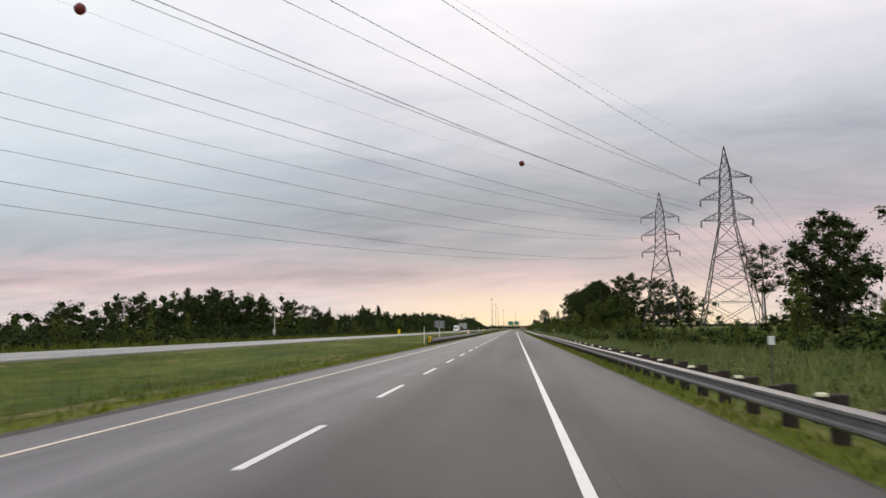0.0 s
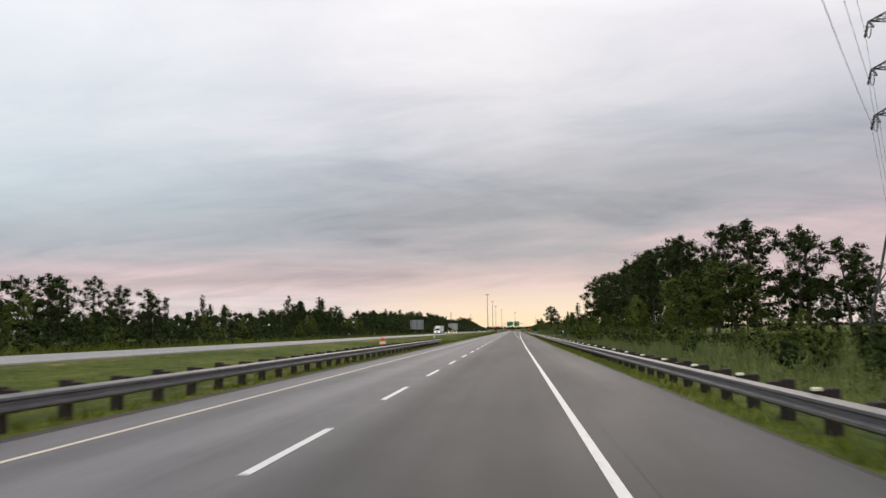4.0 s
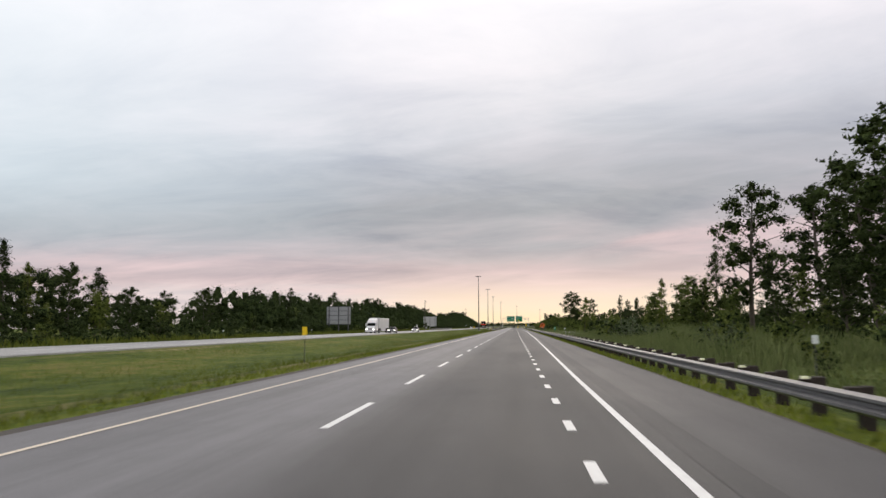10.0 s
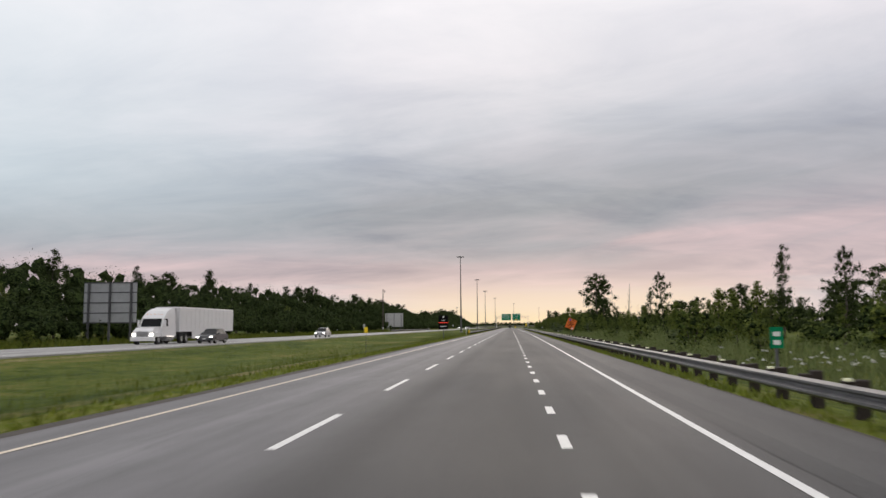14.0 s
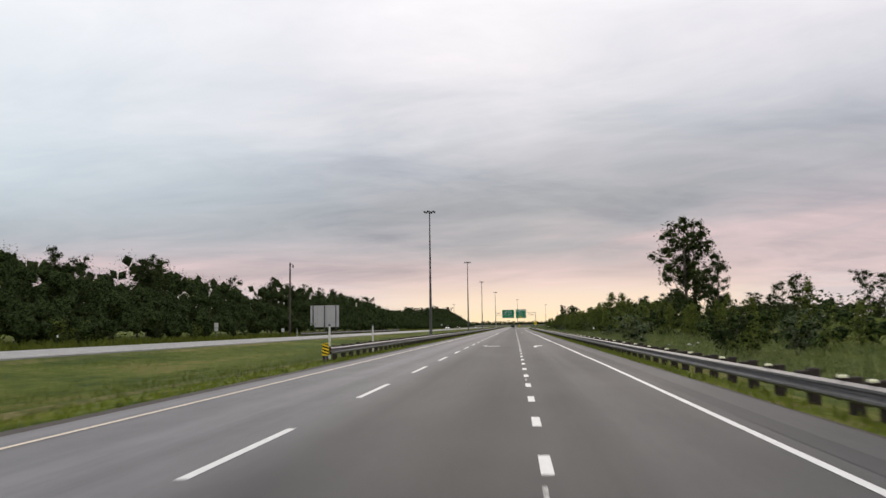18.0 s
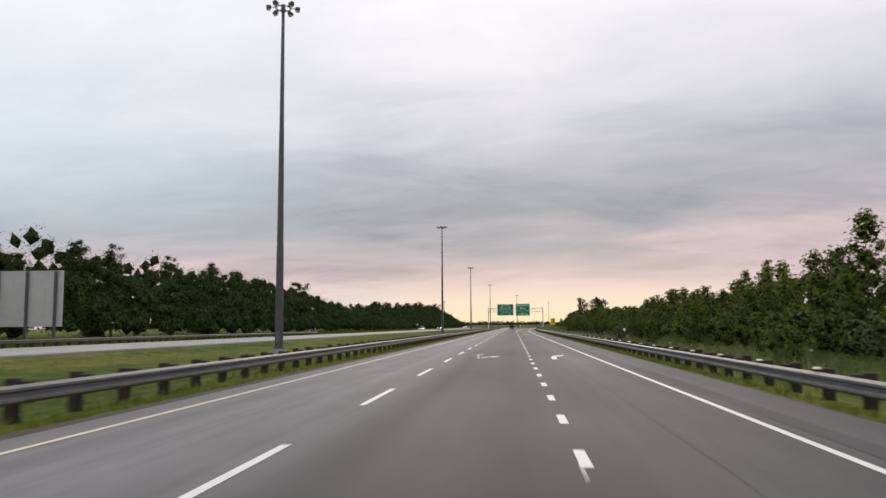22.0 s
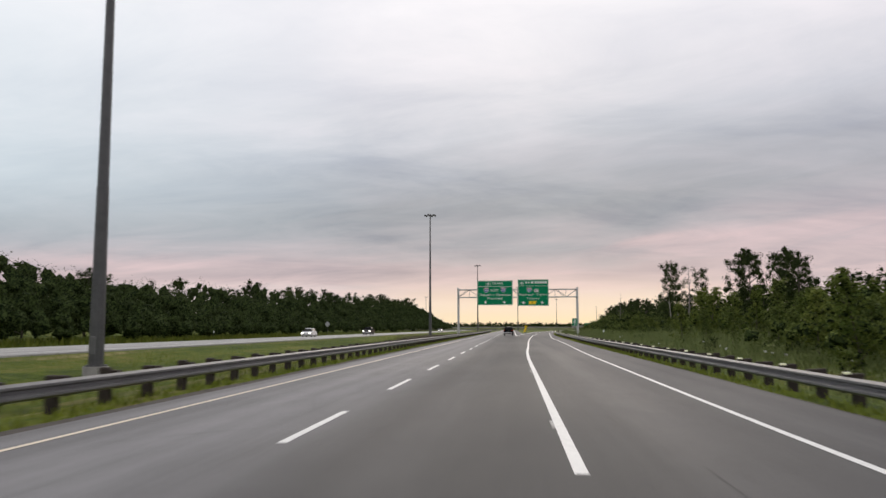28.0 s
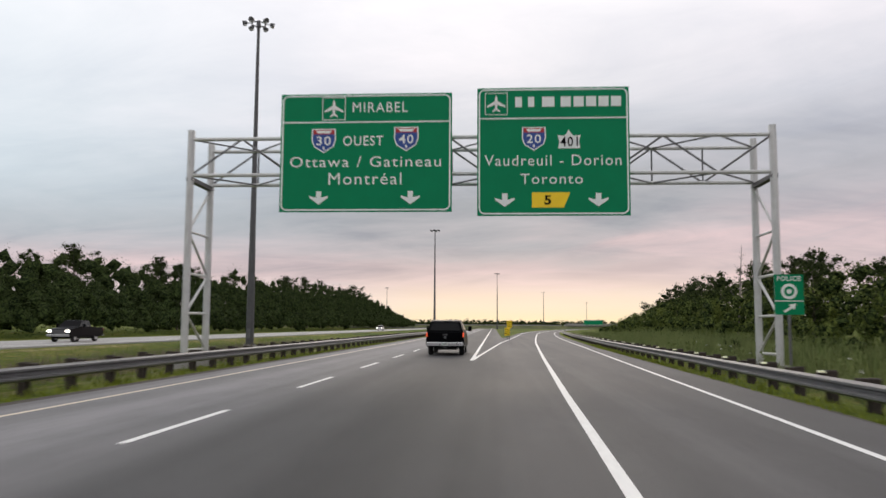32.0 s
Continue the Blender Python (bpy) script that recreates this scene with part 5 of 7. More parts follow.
def wheels(parent, xs, ys, k=1.0):
    for x in xs:
        for y in ys:
            w = piece("wheel", TYRE, parent, pose(x, y, 0.36 * k) @ Matrix.Scale(k, 4))
            piece("rim", RIM, w, Matrix())


def pickup(x, y, paint, label, facing_away=True, cap=True):
    """A pickup; its rear end stands at the origin and it points to +y."""
    v = thing("pickup_truck", label, "pickup truck", at=pose(x, y, 0, 0, 0, 0 if facing_away else 180))
    part("body", Mesh().prism([(0.10, 0.55), (0.02, 0.72), (0.0, 1.12), (0.04, 1.18), (2.0, 1.20), (4.0, 1.18), (5.25, 1.05), (5.5, 0.92), (5.55, 0.55), (5.2, 0.42), (0.5, 0.42)], 0.96, 0.90, 0.7, 1.2), paint, v)
    part("cab", Mesh().prism([(1.95, 1.19), (2.10, 1.74), (2.5, 1.78), (3.3, 1.76), (4.1, 1.19)], 0.88, 0.68, 1.19, 1.78), paint, v)
    if cap:
        c = part("bed_cap", Mesh().prism([(0.02, 1.185), (0.22, 1.62), (0.36, 1.72), (1.0, 1.76), (1.93, 1.76), (1.93, 1.185)], 0.90, 0.70, 1.19, 1.76), paint, v, "black fibreglass cap over the bed")
        part("rear_window", Mesh().poly([(-0.76, 0.035, 1.24), (0.76, 0.035, 1.24), (0.64, 0.198, 1.60), (-0.64, 0.198, 1.60)]), GLASS_DARK, c)
        part("window_strip", Mesh().box(-0.62, 0.62, 0.235, 0.26, 1.655, 1.675), STEEL_DARK, c)
    for s in (-1, 1):
        part("side_window", Mesh().poly([(s * 0.885, 2.12, 1.24), (s * 0.885, 3.9, 1.24), (s * 0.72, 3.3, 1.70), (s * 0.72, 2.2, 1.70)]), GLASS_DARK, v)
        part("tail_lamp", Mesh().chamfer_box(min(s * 0.875, s * 0.945), max(s * 0.875, s * 0.945), -0.035, 0.10, 0.92, 1.13, 0.015), TAIL if facing_away else LENS_RED, v, "lit red tail lamp" if facing_away else "")
        mir = part("mirror", Mesh().chamfer_box(min(s * 1.04, s * 1.22), max(s * 1.04, s * 1.22), 3.55, 3.72, 1.18, 1.46, 0.03), paint, v)
        part("mirror_arm", Mesh().box(min(s * 0.88, s * 1.06), max(s * 0.88, s * 1.06), 3.60, 3.66, 1.22, 1.28), paint, mir)
        part("headlamp", Mesh().chamfer_box(min(s * 0.60, s * 0.92), max(s * 0.60, s * 0.92), 5.42, 5.56, 0.80, 0.98, 0.02), HEAD if not facing_away else SIGN_WHITE, v)
        part("wheel_arch", Mesh().box(min(s * 0.80, s * 0.93), max(s * 0.80, s * 0.93), 0.75, 1.75, 0.40, 0.86), RUBBER, v)
    part("windscreen", Mesh().poly([(-0.84, 4.06, 1.22), (0.84, 4.06, 1.22), (0.66, 3.34, 1.72), (-0.66, 3.34, 1.72)]), GLASS_DARK, v)
    gate = part("tailgate", Mesh().chamfer_box(-0.78, 0.78, -0.03, 0.05, 0.70, 1.15, 0.02), paint, v)
    part("handle", Mesh().chamfer_box(-0.13, 0.13, -0.05, -0.028, 1.00, 1.07, 0.01), STEEL_DARK, gate)
    part("badge", Mesh().tube([(0, -0.045, 0.90), (0, -0.028, 0.90)], 0.07, 12), STEEL, gate)
    bump = part("bumper", Mesh().chamfer_box(-0.93, 0.93, -0.16, 0.06, 0.48, 0.66, 0.04), CHROME, v, "dull chrome rear bumper")
    part("number_plate", Mesh().box(-0.15, 0.15, -0.172, -0.162, 0.50, 0.64), SIGN_WHITE, bump)
    part("plate_bar", Mesh().box(-0.11, 0.11, -0.177, -0.1725, 0.55, 0.59), STEEL_DARK, bump)
    part("hitch", Mesh().box(-0.06, 0.06, -0.24, -0.02, 0.36, 0.46), STEEL_DARK, v)
    part("underbody", Mesh().box(-0.55, 0.55, 0.3, 5.0, 0.28, 0.44), RUBBER, v)
    part("exhaust", Mesh().tube([(0.62, -0.06, 0.36), (0.62, 1.2, 0.36)], 0.04, 8), STEEL, v)
    part("front_bumper", Mesh().chamfer_box(-0.93, 0.93, 5.45, 5.66, 0.45, 0.66, 0.03), CHROME, v)
    part("grille", Mesh().box(-0.55, 0.55, 5.50, 5.58, 0.70, 0.98), STEEL_DARK, v)
    wheels(v, (-0.79, 0.79), (1.22, 4.6))
    return v


pickup(2.17, 983.6, CAR_BLACK, "black pickup truck with a capped bed and lit tail lamps")
pickup(-30.0, 1011.0, CAR_BLACK, "dark pickup truck with lit headlamps on the opposite carriageway", False, False)


def car(x, y, paint, label):
    """A car that comes towards the camera; its nose points to -y."""
    v = thing("car", label, "car", "cars on the opposite carriageway", pose(x, y, 0, 0, 0, 180))
    part("body", Mesh().prism([(0.05, 0.35), (0.0, 0.60), (0.05, 0.88), (0.9, 0.95), (3.1, 0.93), (4.2, 0.78), (4.4, 0.60), (4.38, 0.30), (0.4, 0.26)], 0.90, 0.84, 0.5, 0.95), paint, v)
    part("cabin", Mesh().prism([(0.35, 0.94), (0.75, 1.40), (1.3, 1.50), (2.3, 1.47), (3.3, 0.92)], 0.82, 0.60, 0.92, 1.5), GLASS_DARK, v)
    part("roof", Mesh().prism([(0.72, 1.405), (1.28, 1.515), (2.32, 1.485), (2.4, 1.44), (1.3, 1.46)], 0.64, 0.60, 1.40, 1.52), paint, v)
    for s in (-1, 1):
        part("headlamp", Mesh().chamfer_box(min(s * 0.55, s * 0.84), max(s * 0.55, s * 0.84), 4.28, 4.43, 0.60, 0.73, 0.02), HEAD, v, "lit white headlamp")
        part("mirror", Mesh().chamfer_box(min(s * 0.86, s * 1.0), max(s * 0.86, s * 1.0), 2.75, 2.9, 0.92, 1.06, 0.02), paint, v)
    part("grille", Mesh().box(-0.48, 0.48, 4.36, 4.42, 0.40, 0.60), STEEL_DARK, v)
    part("number_plate", Mesh().box(-0.15, 0.15, 4.422, 4.432, 0.42, 0.52), SIGN_WHITE, v)
    wheels(v, (-0.78, 0.78), (0.85, 3.55), 0.9)


car(-27.6, 495.0, CAR_GREY, "dark grey car with lit headlamps on the opposite carriageway")
car(-28.0, 545.0, CAR_SILVER, "silver car with lit headlamps on the opposite carriageway")
car(-33.0, 968.0, CAR_WHITE, "white car with lit headlamps on the opposite carriageway")
car(-28.8, 1181.0, CAR_SILVER, "silver car with lit headlamps on the opposite carriageway")


def semi_truck(x, y):
    """Tractor and trailer coming towards the camera; the nose stands at the origin."""
    t = thing("semi_truck", "white tractor with a white box trailer on the opposite carriageway", "truck", at=pose(x, y, 0))
    part("hood", Mesh().prism([(0.0, 0.75), (0.05, 1.25), (0.6, 1.62), (1.9, 1.72), (1.9, 0.75)], 1.05, 0.92, 0.8, 1.7), CAR_WHITE, t)
    part("cab", Mesh().prism([(1.7, 0.75), (1.75, 1.7), (2.15, 2.55), (2.6, 2.9), (4.0, 2.95), (5.0, 2.95), (5.0, 0.75)], 1.18, 1.10, 1.0, 2.9), CAR_WHITE, t)
    part("roof_fairing", Mesh().prism([(2.6, 2.88), (3.2, 3.28), (4.2, 3.55), (5.0, 3.62), (5.0, 2.9)], 1.10, 0.98, 2.9, 3.6), CAR_WHITE, t)
    part("windscreen", Mesh().poly([(1.02, 1.735, 1.74), (-1.02, 1.735, 1.74), (-0.98, 2.13, 2.52), (0.98, 2.13, 2.52)]), GLASS_DARK, t)
    part("grille", Mesh().chamfer_box(-0.55, 0.55, -0.05, 0.03, 0.70, 1.28, 0.03), CHROME, t)
    part("bumper", Mesh().chamfer_box(-1.18, 1.18, -0.12, 0.25, 0.35, 0.75, 0.05), CAR_WHITE, t)
    for s in (-1, 1):
        part("headlamp", Mesh().chamfer_box(min(s * 0.72, s * 1.04), max(s * 0.72, s * 1.04), -0.03, 0.12, 0.82, 1.08, 0.03), HEAD, t, "lit white headlamp")
        part("mirror", Mesh().chamfer_box(min(s * 1.25, s * 1.45), max(s * 1.25, s * 1.45), 1.9, 2.05, 1.7, 2.4, 0.03), CAR_WHITE, t)
        part("side_window", Mesh().poly([(s * 1.165, 2.15, 1.75), (s * 1.165, 3.1, 1.75), (s * 1.13, 3.1, 2.5), (s * 1.135, 2.35, 2.5)]), GLASS_DARK, t)
        part("fuel_tank", Mesh().tube([(s * 0.95, 2.6, 0.62), (s * 0.95, 4.4, 0.62)], 0.32, 12), CHROME, t)
        part("exhaust_stack", Mesh().tube([(s * 1.05, 5.1, 0.9), (s * 1.05, 5.1, 3.6)], 0.08, 8), CHROME, t)
        part("fender", Mesh().prism([(0.5, 0.75), (0.6, 1.12), (1.3, 1.15), (1.55, 0.75)], 0.16, 0.16, 0.7, 1.2), CAR_WHITE, t).matrix_basis = pose(s * 1.04, 0, 0)
    for k in range(5):
        part("marker_lamp", Mesh().box(-0.8 + 0.38 * k, -0.72 + 0.38 * k, 2.56, 2.62, 2.92, 2.98), AMBER, t)
    box_ = part("trailer", Mesh().chamfer_box(-1.29, 1.29, 5.6, 21.5, 1.2, 3.75, 0.04), CAR_WHITE, t, "plain white box trailer")
    for k in range(13):
        for s in (-1, 1):
            part("side_rib", Mesh().box(min(s * 1.293, s * 1.31), max(s * 1.293, s * 1.31), 6.1 + 1.2 * k, 6.13 + 1.2 * k, 1.35, 3.65), CAR_WHITE, box_)
    part("chassis", Mesh().box(-0.5, 0.5, 0.6, 21.0, 0.7, 1.22), STEEL_DARK, t)
    part("side_skirt", Mesh().box(1.2, 1.24, 9.0, 16.0, 0.45, 1.24).box(-1.24, -1.2, 9.0, 16.0, 0.45, 1.24), CAR_WHITE, t)
    wheels(t, (-1.02, 1.02), (1.0, 6.4, 7.6, 18.2, 19.5), 1.38)


semi_truck(-32.3, 487.0)

# ---- the far interchange ----


def build_interchange():
    m = Mesh()
    ys = (1400, 1412, 1424, 1436)
    for i in range(60):
        x = -160 + i * 12.0
        z = 1.9 + 0.5 * noise.noise((x * 0.02, 4, 0))
        m.v += [(x, 1392, -0.2), (x, 1412, z), (x, 1424, z), (x, 1450, -0.2)]
    for i in range(59):
        for j in range(3):
            a = i * 4 + j
            m.f.append((a, a + 4, a + 5, a + 1))
    tagged(new("embankment", m.data("embankment", GRASS_FAR)), "low grassy embankment of the crossing ramp", "embankment", kind="structure")
    b = thing("overpass", "low grey concrete overpass of the distant interchange", "bridge")
    part("deck", Mesh().chamfer_box(46, 130, 1409, 1421, 1.5, 2.5, 0.1), CONCRETE, b)
    part("parapet", Mesh().box(46, 130, 1408.6, 1408.95, 1.9, 3.2), CONCRETE, b)
    for x in (60, 84, 108):
        part("pier", Mesh().chamfer_box(x - 0.6, x + 0.6, 1411, 1419, -0.5, 1.55, 0.1), CONCRETE, b)
    r = thing("ramp_barrier", "thin pale barrier along the top of the distant ramp", "barrier")
    for i in range(34):
        a = -160 + 6.0 * i
        part("barrier_panel", Mesh().box(a + 0.05, a + 5.95, 1411.2, 1411.5, 1.5 + 0.12 * noise.noise((a * 0.03, 1, 0)), 2.35 + 0.12 * noise.noise((a * 0.03, 1, 0))), CONCRETE, r)
    g = thing("guardrail", "galvanised guardrail across the end of the gore", "guardrail", "guardrails along the motorway")
    part("beam", Mesh().box(-60, -6, 1300.0, 1300.08, 0.35, 0.68), STEEL, g)
    for i in range(14):
        part("post", Mesh().box(-59.5 + 4 * i, -59.32 + 4 * i, 1300.1, 1300.28, -0.5, 0.75), POST_WOOD, g)


build_interchange()

# ---- vegetation ----


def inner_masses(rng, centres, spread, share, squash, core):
    """Dark eight-sided knots that stand in for shade inside the clumps, so that no sky shows through their middle."""
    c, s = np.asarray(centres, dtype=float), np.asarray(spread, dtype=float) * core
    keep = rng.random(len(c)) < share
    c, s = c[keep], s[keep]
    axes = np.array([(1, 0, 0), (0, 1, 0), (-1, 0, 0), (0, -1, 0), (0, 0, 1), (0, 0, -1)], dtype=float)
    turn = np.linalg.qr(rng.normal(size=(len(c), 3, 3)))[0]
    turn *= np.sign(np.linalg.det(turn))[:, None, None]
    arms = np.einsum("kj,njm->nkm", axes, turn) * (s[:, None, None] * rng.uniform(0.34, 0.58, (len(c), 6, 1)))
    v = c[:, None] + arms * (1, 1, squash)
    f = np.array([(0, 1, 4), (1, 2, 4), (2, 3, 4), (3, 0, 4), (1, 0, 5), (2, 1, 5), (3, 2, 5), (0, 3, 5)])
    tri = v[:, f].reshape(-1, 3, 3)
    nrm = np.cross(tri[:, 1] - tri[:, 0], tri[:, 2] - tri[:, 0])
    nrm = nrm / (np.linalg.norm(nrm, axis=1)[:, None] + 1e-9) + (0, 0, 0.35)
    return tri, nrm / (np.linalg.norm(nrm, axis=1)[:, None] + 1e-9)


def leaves(rng, centres, spread, count, size, squash=0.8, heart=None, dense=0.0, core=1.0):
    """Single pointed leaves scattered through clumps: faces x 3 x 3, and a soft shading normal for each.
    heart: middle of the whole crown, or None for loose clumps."""
    c = np.repeat(np.asarray(centres, dtype=float), count, axis=0)
    s = np.repeat(np.asarray(spread, dtype=float), count)[:, None]
    n = len(c)
    off = rng.normal(size=(n, 3))
    off /= np.linalg.norm(off, axis=1)[:, None]
    off *= (rng.random((n, 1)) ** 0.55) * s
    off[:, 2] *= squash
    p = c + off
    out = off / (np.linalg.norm(off, axis=1)[:, None] + 1e-6)
    if heart is not None:
        big = (p - np.asarray(heart)) / (np.linalg.norm(p - np.asarray(heart), axis=1)[:, None] + 1e-6)
        soft = out * 0.65 + big * 0.55
    else:
        soft = out * 0.9
    soft[:, 2] += 0.30
    soft += rng.normal(size=(n, 3)) * 0.16
    soft /= np.linalg.norm(soft, axis=1)[:, None] + 1e-6
    face = soft + rng.normal(size=(n, 3)) * 0.55
    face /= np.linalg.norm(face, axis=1)[:, None] + 1e-6
    d = np.cross(face, rng.normal(size=(n, 3)))
    d /= np.linalg.norm(d, axis=1)[:, None] + 1e-9
    q = np.cross(face, d)
    ln = size * rng.uniform(0.6, 1.4, (n, 1))
    tri = np.stack([p - d * ln * 0.45 - q * ln * 0.30, p + d * ln * 0.62, p - d * ln * 0.30 + q * ln * 0.42], 1)
    nrm = np.cross(tri[:, 1] - tri[:, 0], tri[:, 2] - tri[:, 0])
    bad = (nrm * soft).sum(1) < 0
    tri[bad] = tri[bad][:, ::-1]
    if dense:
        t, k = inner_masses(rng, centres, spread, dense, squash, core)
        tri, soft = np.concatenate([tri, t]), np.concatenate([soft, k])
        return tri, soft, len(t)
    return tri, soft, 0


def tree_kind(kind, seed, height, leaf, bark):
    """One tree with its trunk and limbs, and its crown of single leaves; stands at the origin."""
    rng = np.random.default_rng(seed)
    m = Mesh()
    H = height
    lean = rng.uniform(-0.04, 0.08) * H
    axis = lambda t: Vector((lean * t * t + 0.02 * H * math.sin(3 * t + seed), 0.012 * H * math.sin(4.1 * t + seed * 2), H * t))
    r0 = {"oak": 0.020, "poplar": 0.014, "birch": 0.011, "sapling": 0.010, "wood": 0.016, "dead": 0.014}[kind] * H
    m.tube([axis(-0.04)] + [axis(t / 7 * 0.95) for t in range(8)], [r0 * 1.25] + [r0 * (1 - 0.86 * t / 7) for t in range(8)], 6)
    spec = {  # limbs, lowest, reach, rise, clump size, leaves a clump, leaf length
        "oak": (24, 0.22, 0.27, 0.45, 0.074, 54, 0.245), "poplar": (24, 0.12, 0.17, 1.0, 0.064, 50, 0.215), "birch": (16, 0.42, 0.19, 0.9, 0.062, 70, 0.21),
        "sapling": (20, 0.05, 0.20, 0.9, 0.088, 34, 0.175), "wood": (22, 0.04, 0.24, 0.62, 0.098, 38, 0.30), "dead": (16, 0.35, 0.20, 1.0, 0, 0, 0)}[kind]
    limbs, low, reach, rise, clump, count, size = spec
    centres, spread = [], []
    for i in range(limbs):
        t = low + (0.93 - low) * (i + rng.uniform(0, 0.8)) / limbs
        w = i * 2.4 + rng.uniform(-0.5, 0.5)
        shape = {"oak": math.sin(math.pi * min(1, max(0.12, (t - low) / (1 - low) * 0.9 + 0.12))) ** 0.6, "birch": 0.9 - 0.3 * abs(t - 0.7), "dead": 1.1 - t, "wood": 0.5 + 0.6 * math.sin(math.pi * (0.18 + 0.78 * t))}.get(kind, 1.15 - 0.85 * t)
        ln = reach * H * shape * rng.uniform(0.65, 1.25)
        a = axis(t)
        d = Vector((math.cos(w), math.sin(w), rise * rng.uniform(0.4, 1.2))).normalized()
        mid = a + d * ln * 0.5 + Vector((0, 0, ln * 0.06))
        tip = a + d * ln + Vector((0.05 * ln, 0, ln * 0.10))
        rr = r0 * (1 - 0.8 * t) * 0.5
        m.tube([a, mid, tip], [rr, rr * 0.6, rr * 0.2], 3, False)
        if kind == "dead":
            for k in range(4):
                b = a + (tip - a) * (0.35 + 0.18 * k)
                e = b + Vector((rng.uniform(-1, 1), rng.uniform(-1, 1), rng.uniform(0.3, 1.2))) * ln * 0.30
                m.tube([b, e], [rr * 0.45, rr * 0.12], 3, False)
        else:
            for f in (0.45, 0.75, 1.0):
                if rng.random() < 0.88:
                    q = a + (tip - a) * f
                    centres.append((q.x + rng.normal() * 0.02 * H, q.y + rng.normal() * 0.02 * H, q.z + rng.normal() * 0.015 * H))
                    spread.append(clump * H * rng.uniform(0.65, 1.25))
    if kind != "dead":
        for t in (0.90, 0.98, 1.0):
            q = axis(t)
            centres.append((q.x, q.y, q.z))
            spread.append(clump * H * 0.7)
    root = thing(kind + "_pattern", "", "tree")
    tr = part("trunk", m, bark, root)
    if kind != "dead":
        tri, soft, inner = leaves(rng, centres, spread, count, size * (H / 12 if kind != "sapling" else H / 6), 0.72, np.mean(np.asarray(centres), axis=0) - (0, 0, 0.12 * H),
                           {"oak": 0.95, "wood": 0.95, "sapling": 0.65, "poplar": 0.60}.get(kind, 0.0), {"oak": 1.0, "wood": 0.9}.get(kind, 0.85))
        crown = new("crown", fast_mesh("crown", tri, 3, leaf, soft, inner))
        crown.parent = root
    return root


def shrub_kind(seed, height, leaf, count=26, size=0.155):
    rng = np.random.default_rng(seed)
    m = Mesh()
    centres, spread = [], []
    for i in range(9):
        w, r = i * 2.4, rng.uniform(0.15, 0.55) * height
        tip = Vector((r * math.cos(w), r * math.sin(w), height * rng.uniform(0.55, 0.98)))
        m.tube([(0, 0, -0.2), tip * 0.5, tip], [0.03, 0.02, 0.008], 4, False)
        for f in (0.3, 0.6, 0.85, 1.0):
            centres.append(tuple(tip * f + Vector((rng.normal(), rng.normal(), 0.3 * rng.normal())) * 0.09 * height))
            spread.append(height * rng.uniform(0.12, 0.24))
    root = thing("shrub_pattern", "", "shrub")
    part("stem", m, BARK, root)
    tri, soft, inner = leaves(rng, centres, spread, count, size, 0.85, (0, 0, height * 0.25), 0.8)
    crown = new("foliage", fast_mesh("foliage", tri, 3, leaf, soft, inner))
    crown.parent = root
    return root


PATTERNS = {
    "oak": [tree_kind("oak", s, 12, LEAF_OAK, BARK) for s in (1, 2, 3)],
    "poplar": [tree_kind("poplar", s, 12, LEAF_YOUNG if s == 11 else LEAF_WOOD, BARK) for s in (11, 12, 13)],
    "birch": [tree_kind("birch", s, 12, LEAF_WOOD, BARK_PALE) for s in (21, 22)],
    "sapling": [tree_kind("sapling", s, 6, LEAF_YOUNG if s != 32 else LEAF_MID, BARK) for s in (31, 32, 33)],
    "wood": [tree_kind("wood", s, 12, LEAF_WOOD, BARK) for s in (41, 42, 43, 44)],
    "dead": [tree_kind("dead", s, 12, LEAF_OAK, DEADWOOD) for s in (51, 52)],
    "shrub": [shrub_kind(61, 2.4, LEAF_WOOD), shrub_kind(62, 2.4, LEAF_YOUNG), shrub_kind(63, 2.4, LEAF_WILLOW, 30, 0.13)],
}
NOMINAL = {"oak": 12, "poplar": 12, "birch": 12, "sapling": 6, "wood": 12, "dead": 12, "shrub": 2.4}
NAMES = {"oak": ("oak_tree", "dark full-crowned oak tree rising over the scrub", "tree"), "poplar": ("poplar_tree", "slender windblown poplar tree above the scrub", "tree"), "birch": ("birch_tree", "sparse birch tree with a pale trunk", "tree"),
         "sapling": ("young_tree", "leafy young tree growing in the roadside thicket", "tree"), "wood": ("woodland_tree", "dense dark green tree at the edge of the woods", "tree"), "dead": ("dead_tree", "bare dead tree standing among green trees", "tree"),
         "shrub": ("shrub", "green leafy shrub in the rough grass", "shrub")}
GROUPS = {"oak": "oaks beside the motorway", "poplar": "poplars beside the motorway", "birch": "birches beside the exit", "sapling": "young trees beside the motorway", "wood": "trees at the edge of the woods", "dead": "dead trees", "shrub": "shrubs on the verge"}
PLANT = random.Random(77)


def ground_z(x, y):
    e = along(PAVED, y)
    if x > e:
        return along([(0, -0.04), (1.5, -0.15), (4, -0.45), (7, -0.5), (10, -0.3), (15, 0.0), (25, 0.3), (50, 0.5)], x - e)
    return along([(-110, 0.4), (-80, 0.35), (-60, 0.25), (-48, 0.0), (-42, -0.15), (-37.2, -0.08)], x)


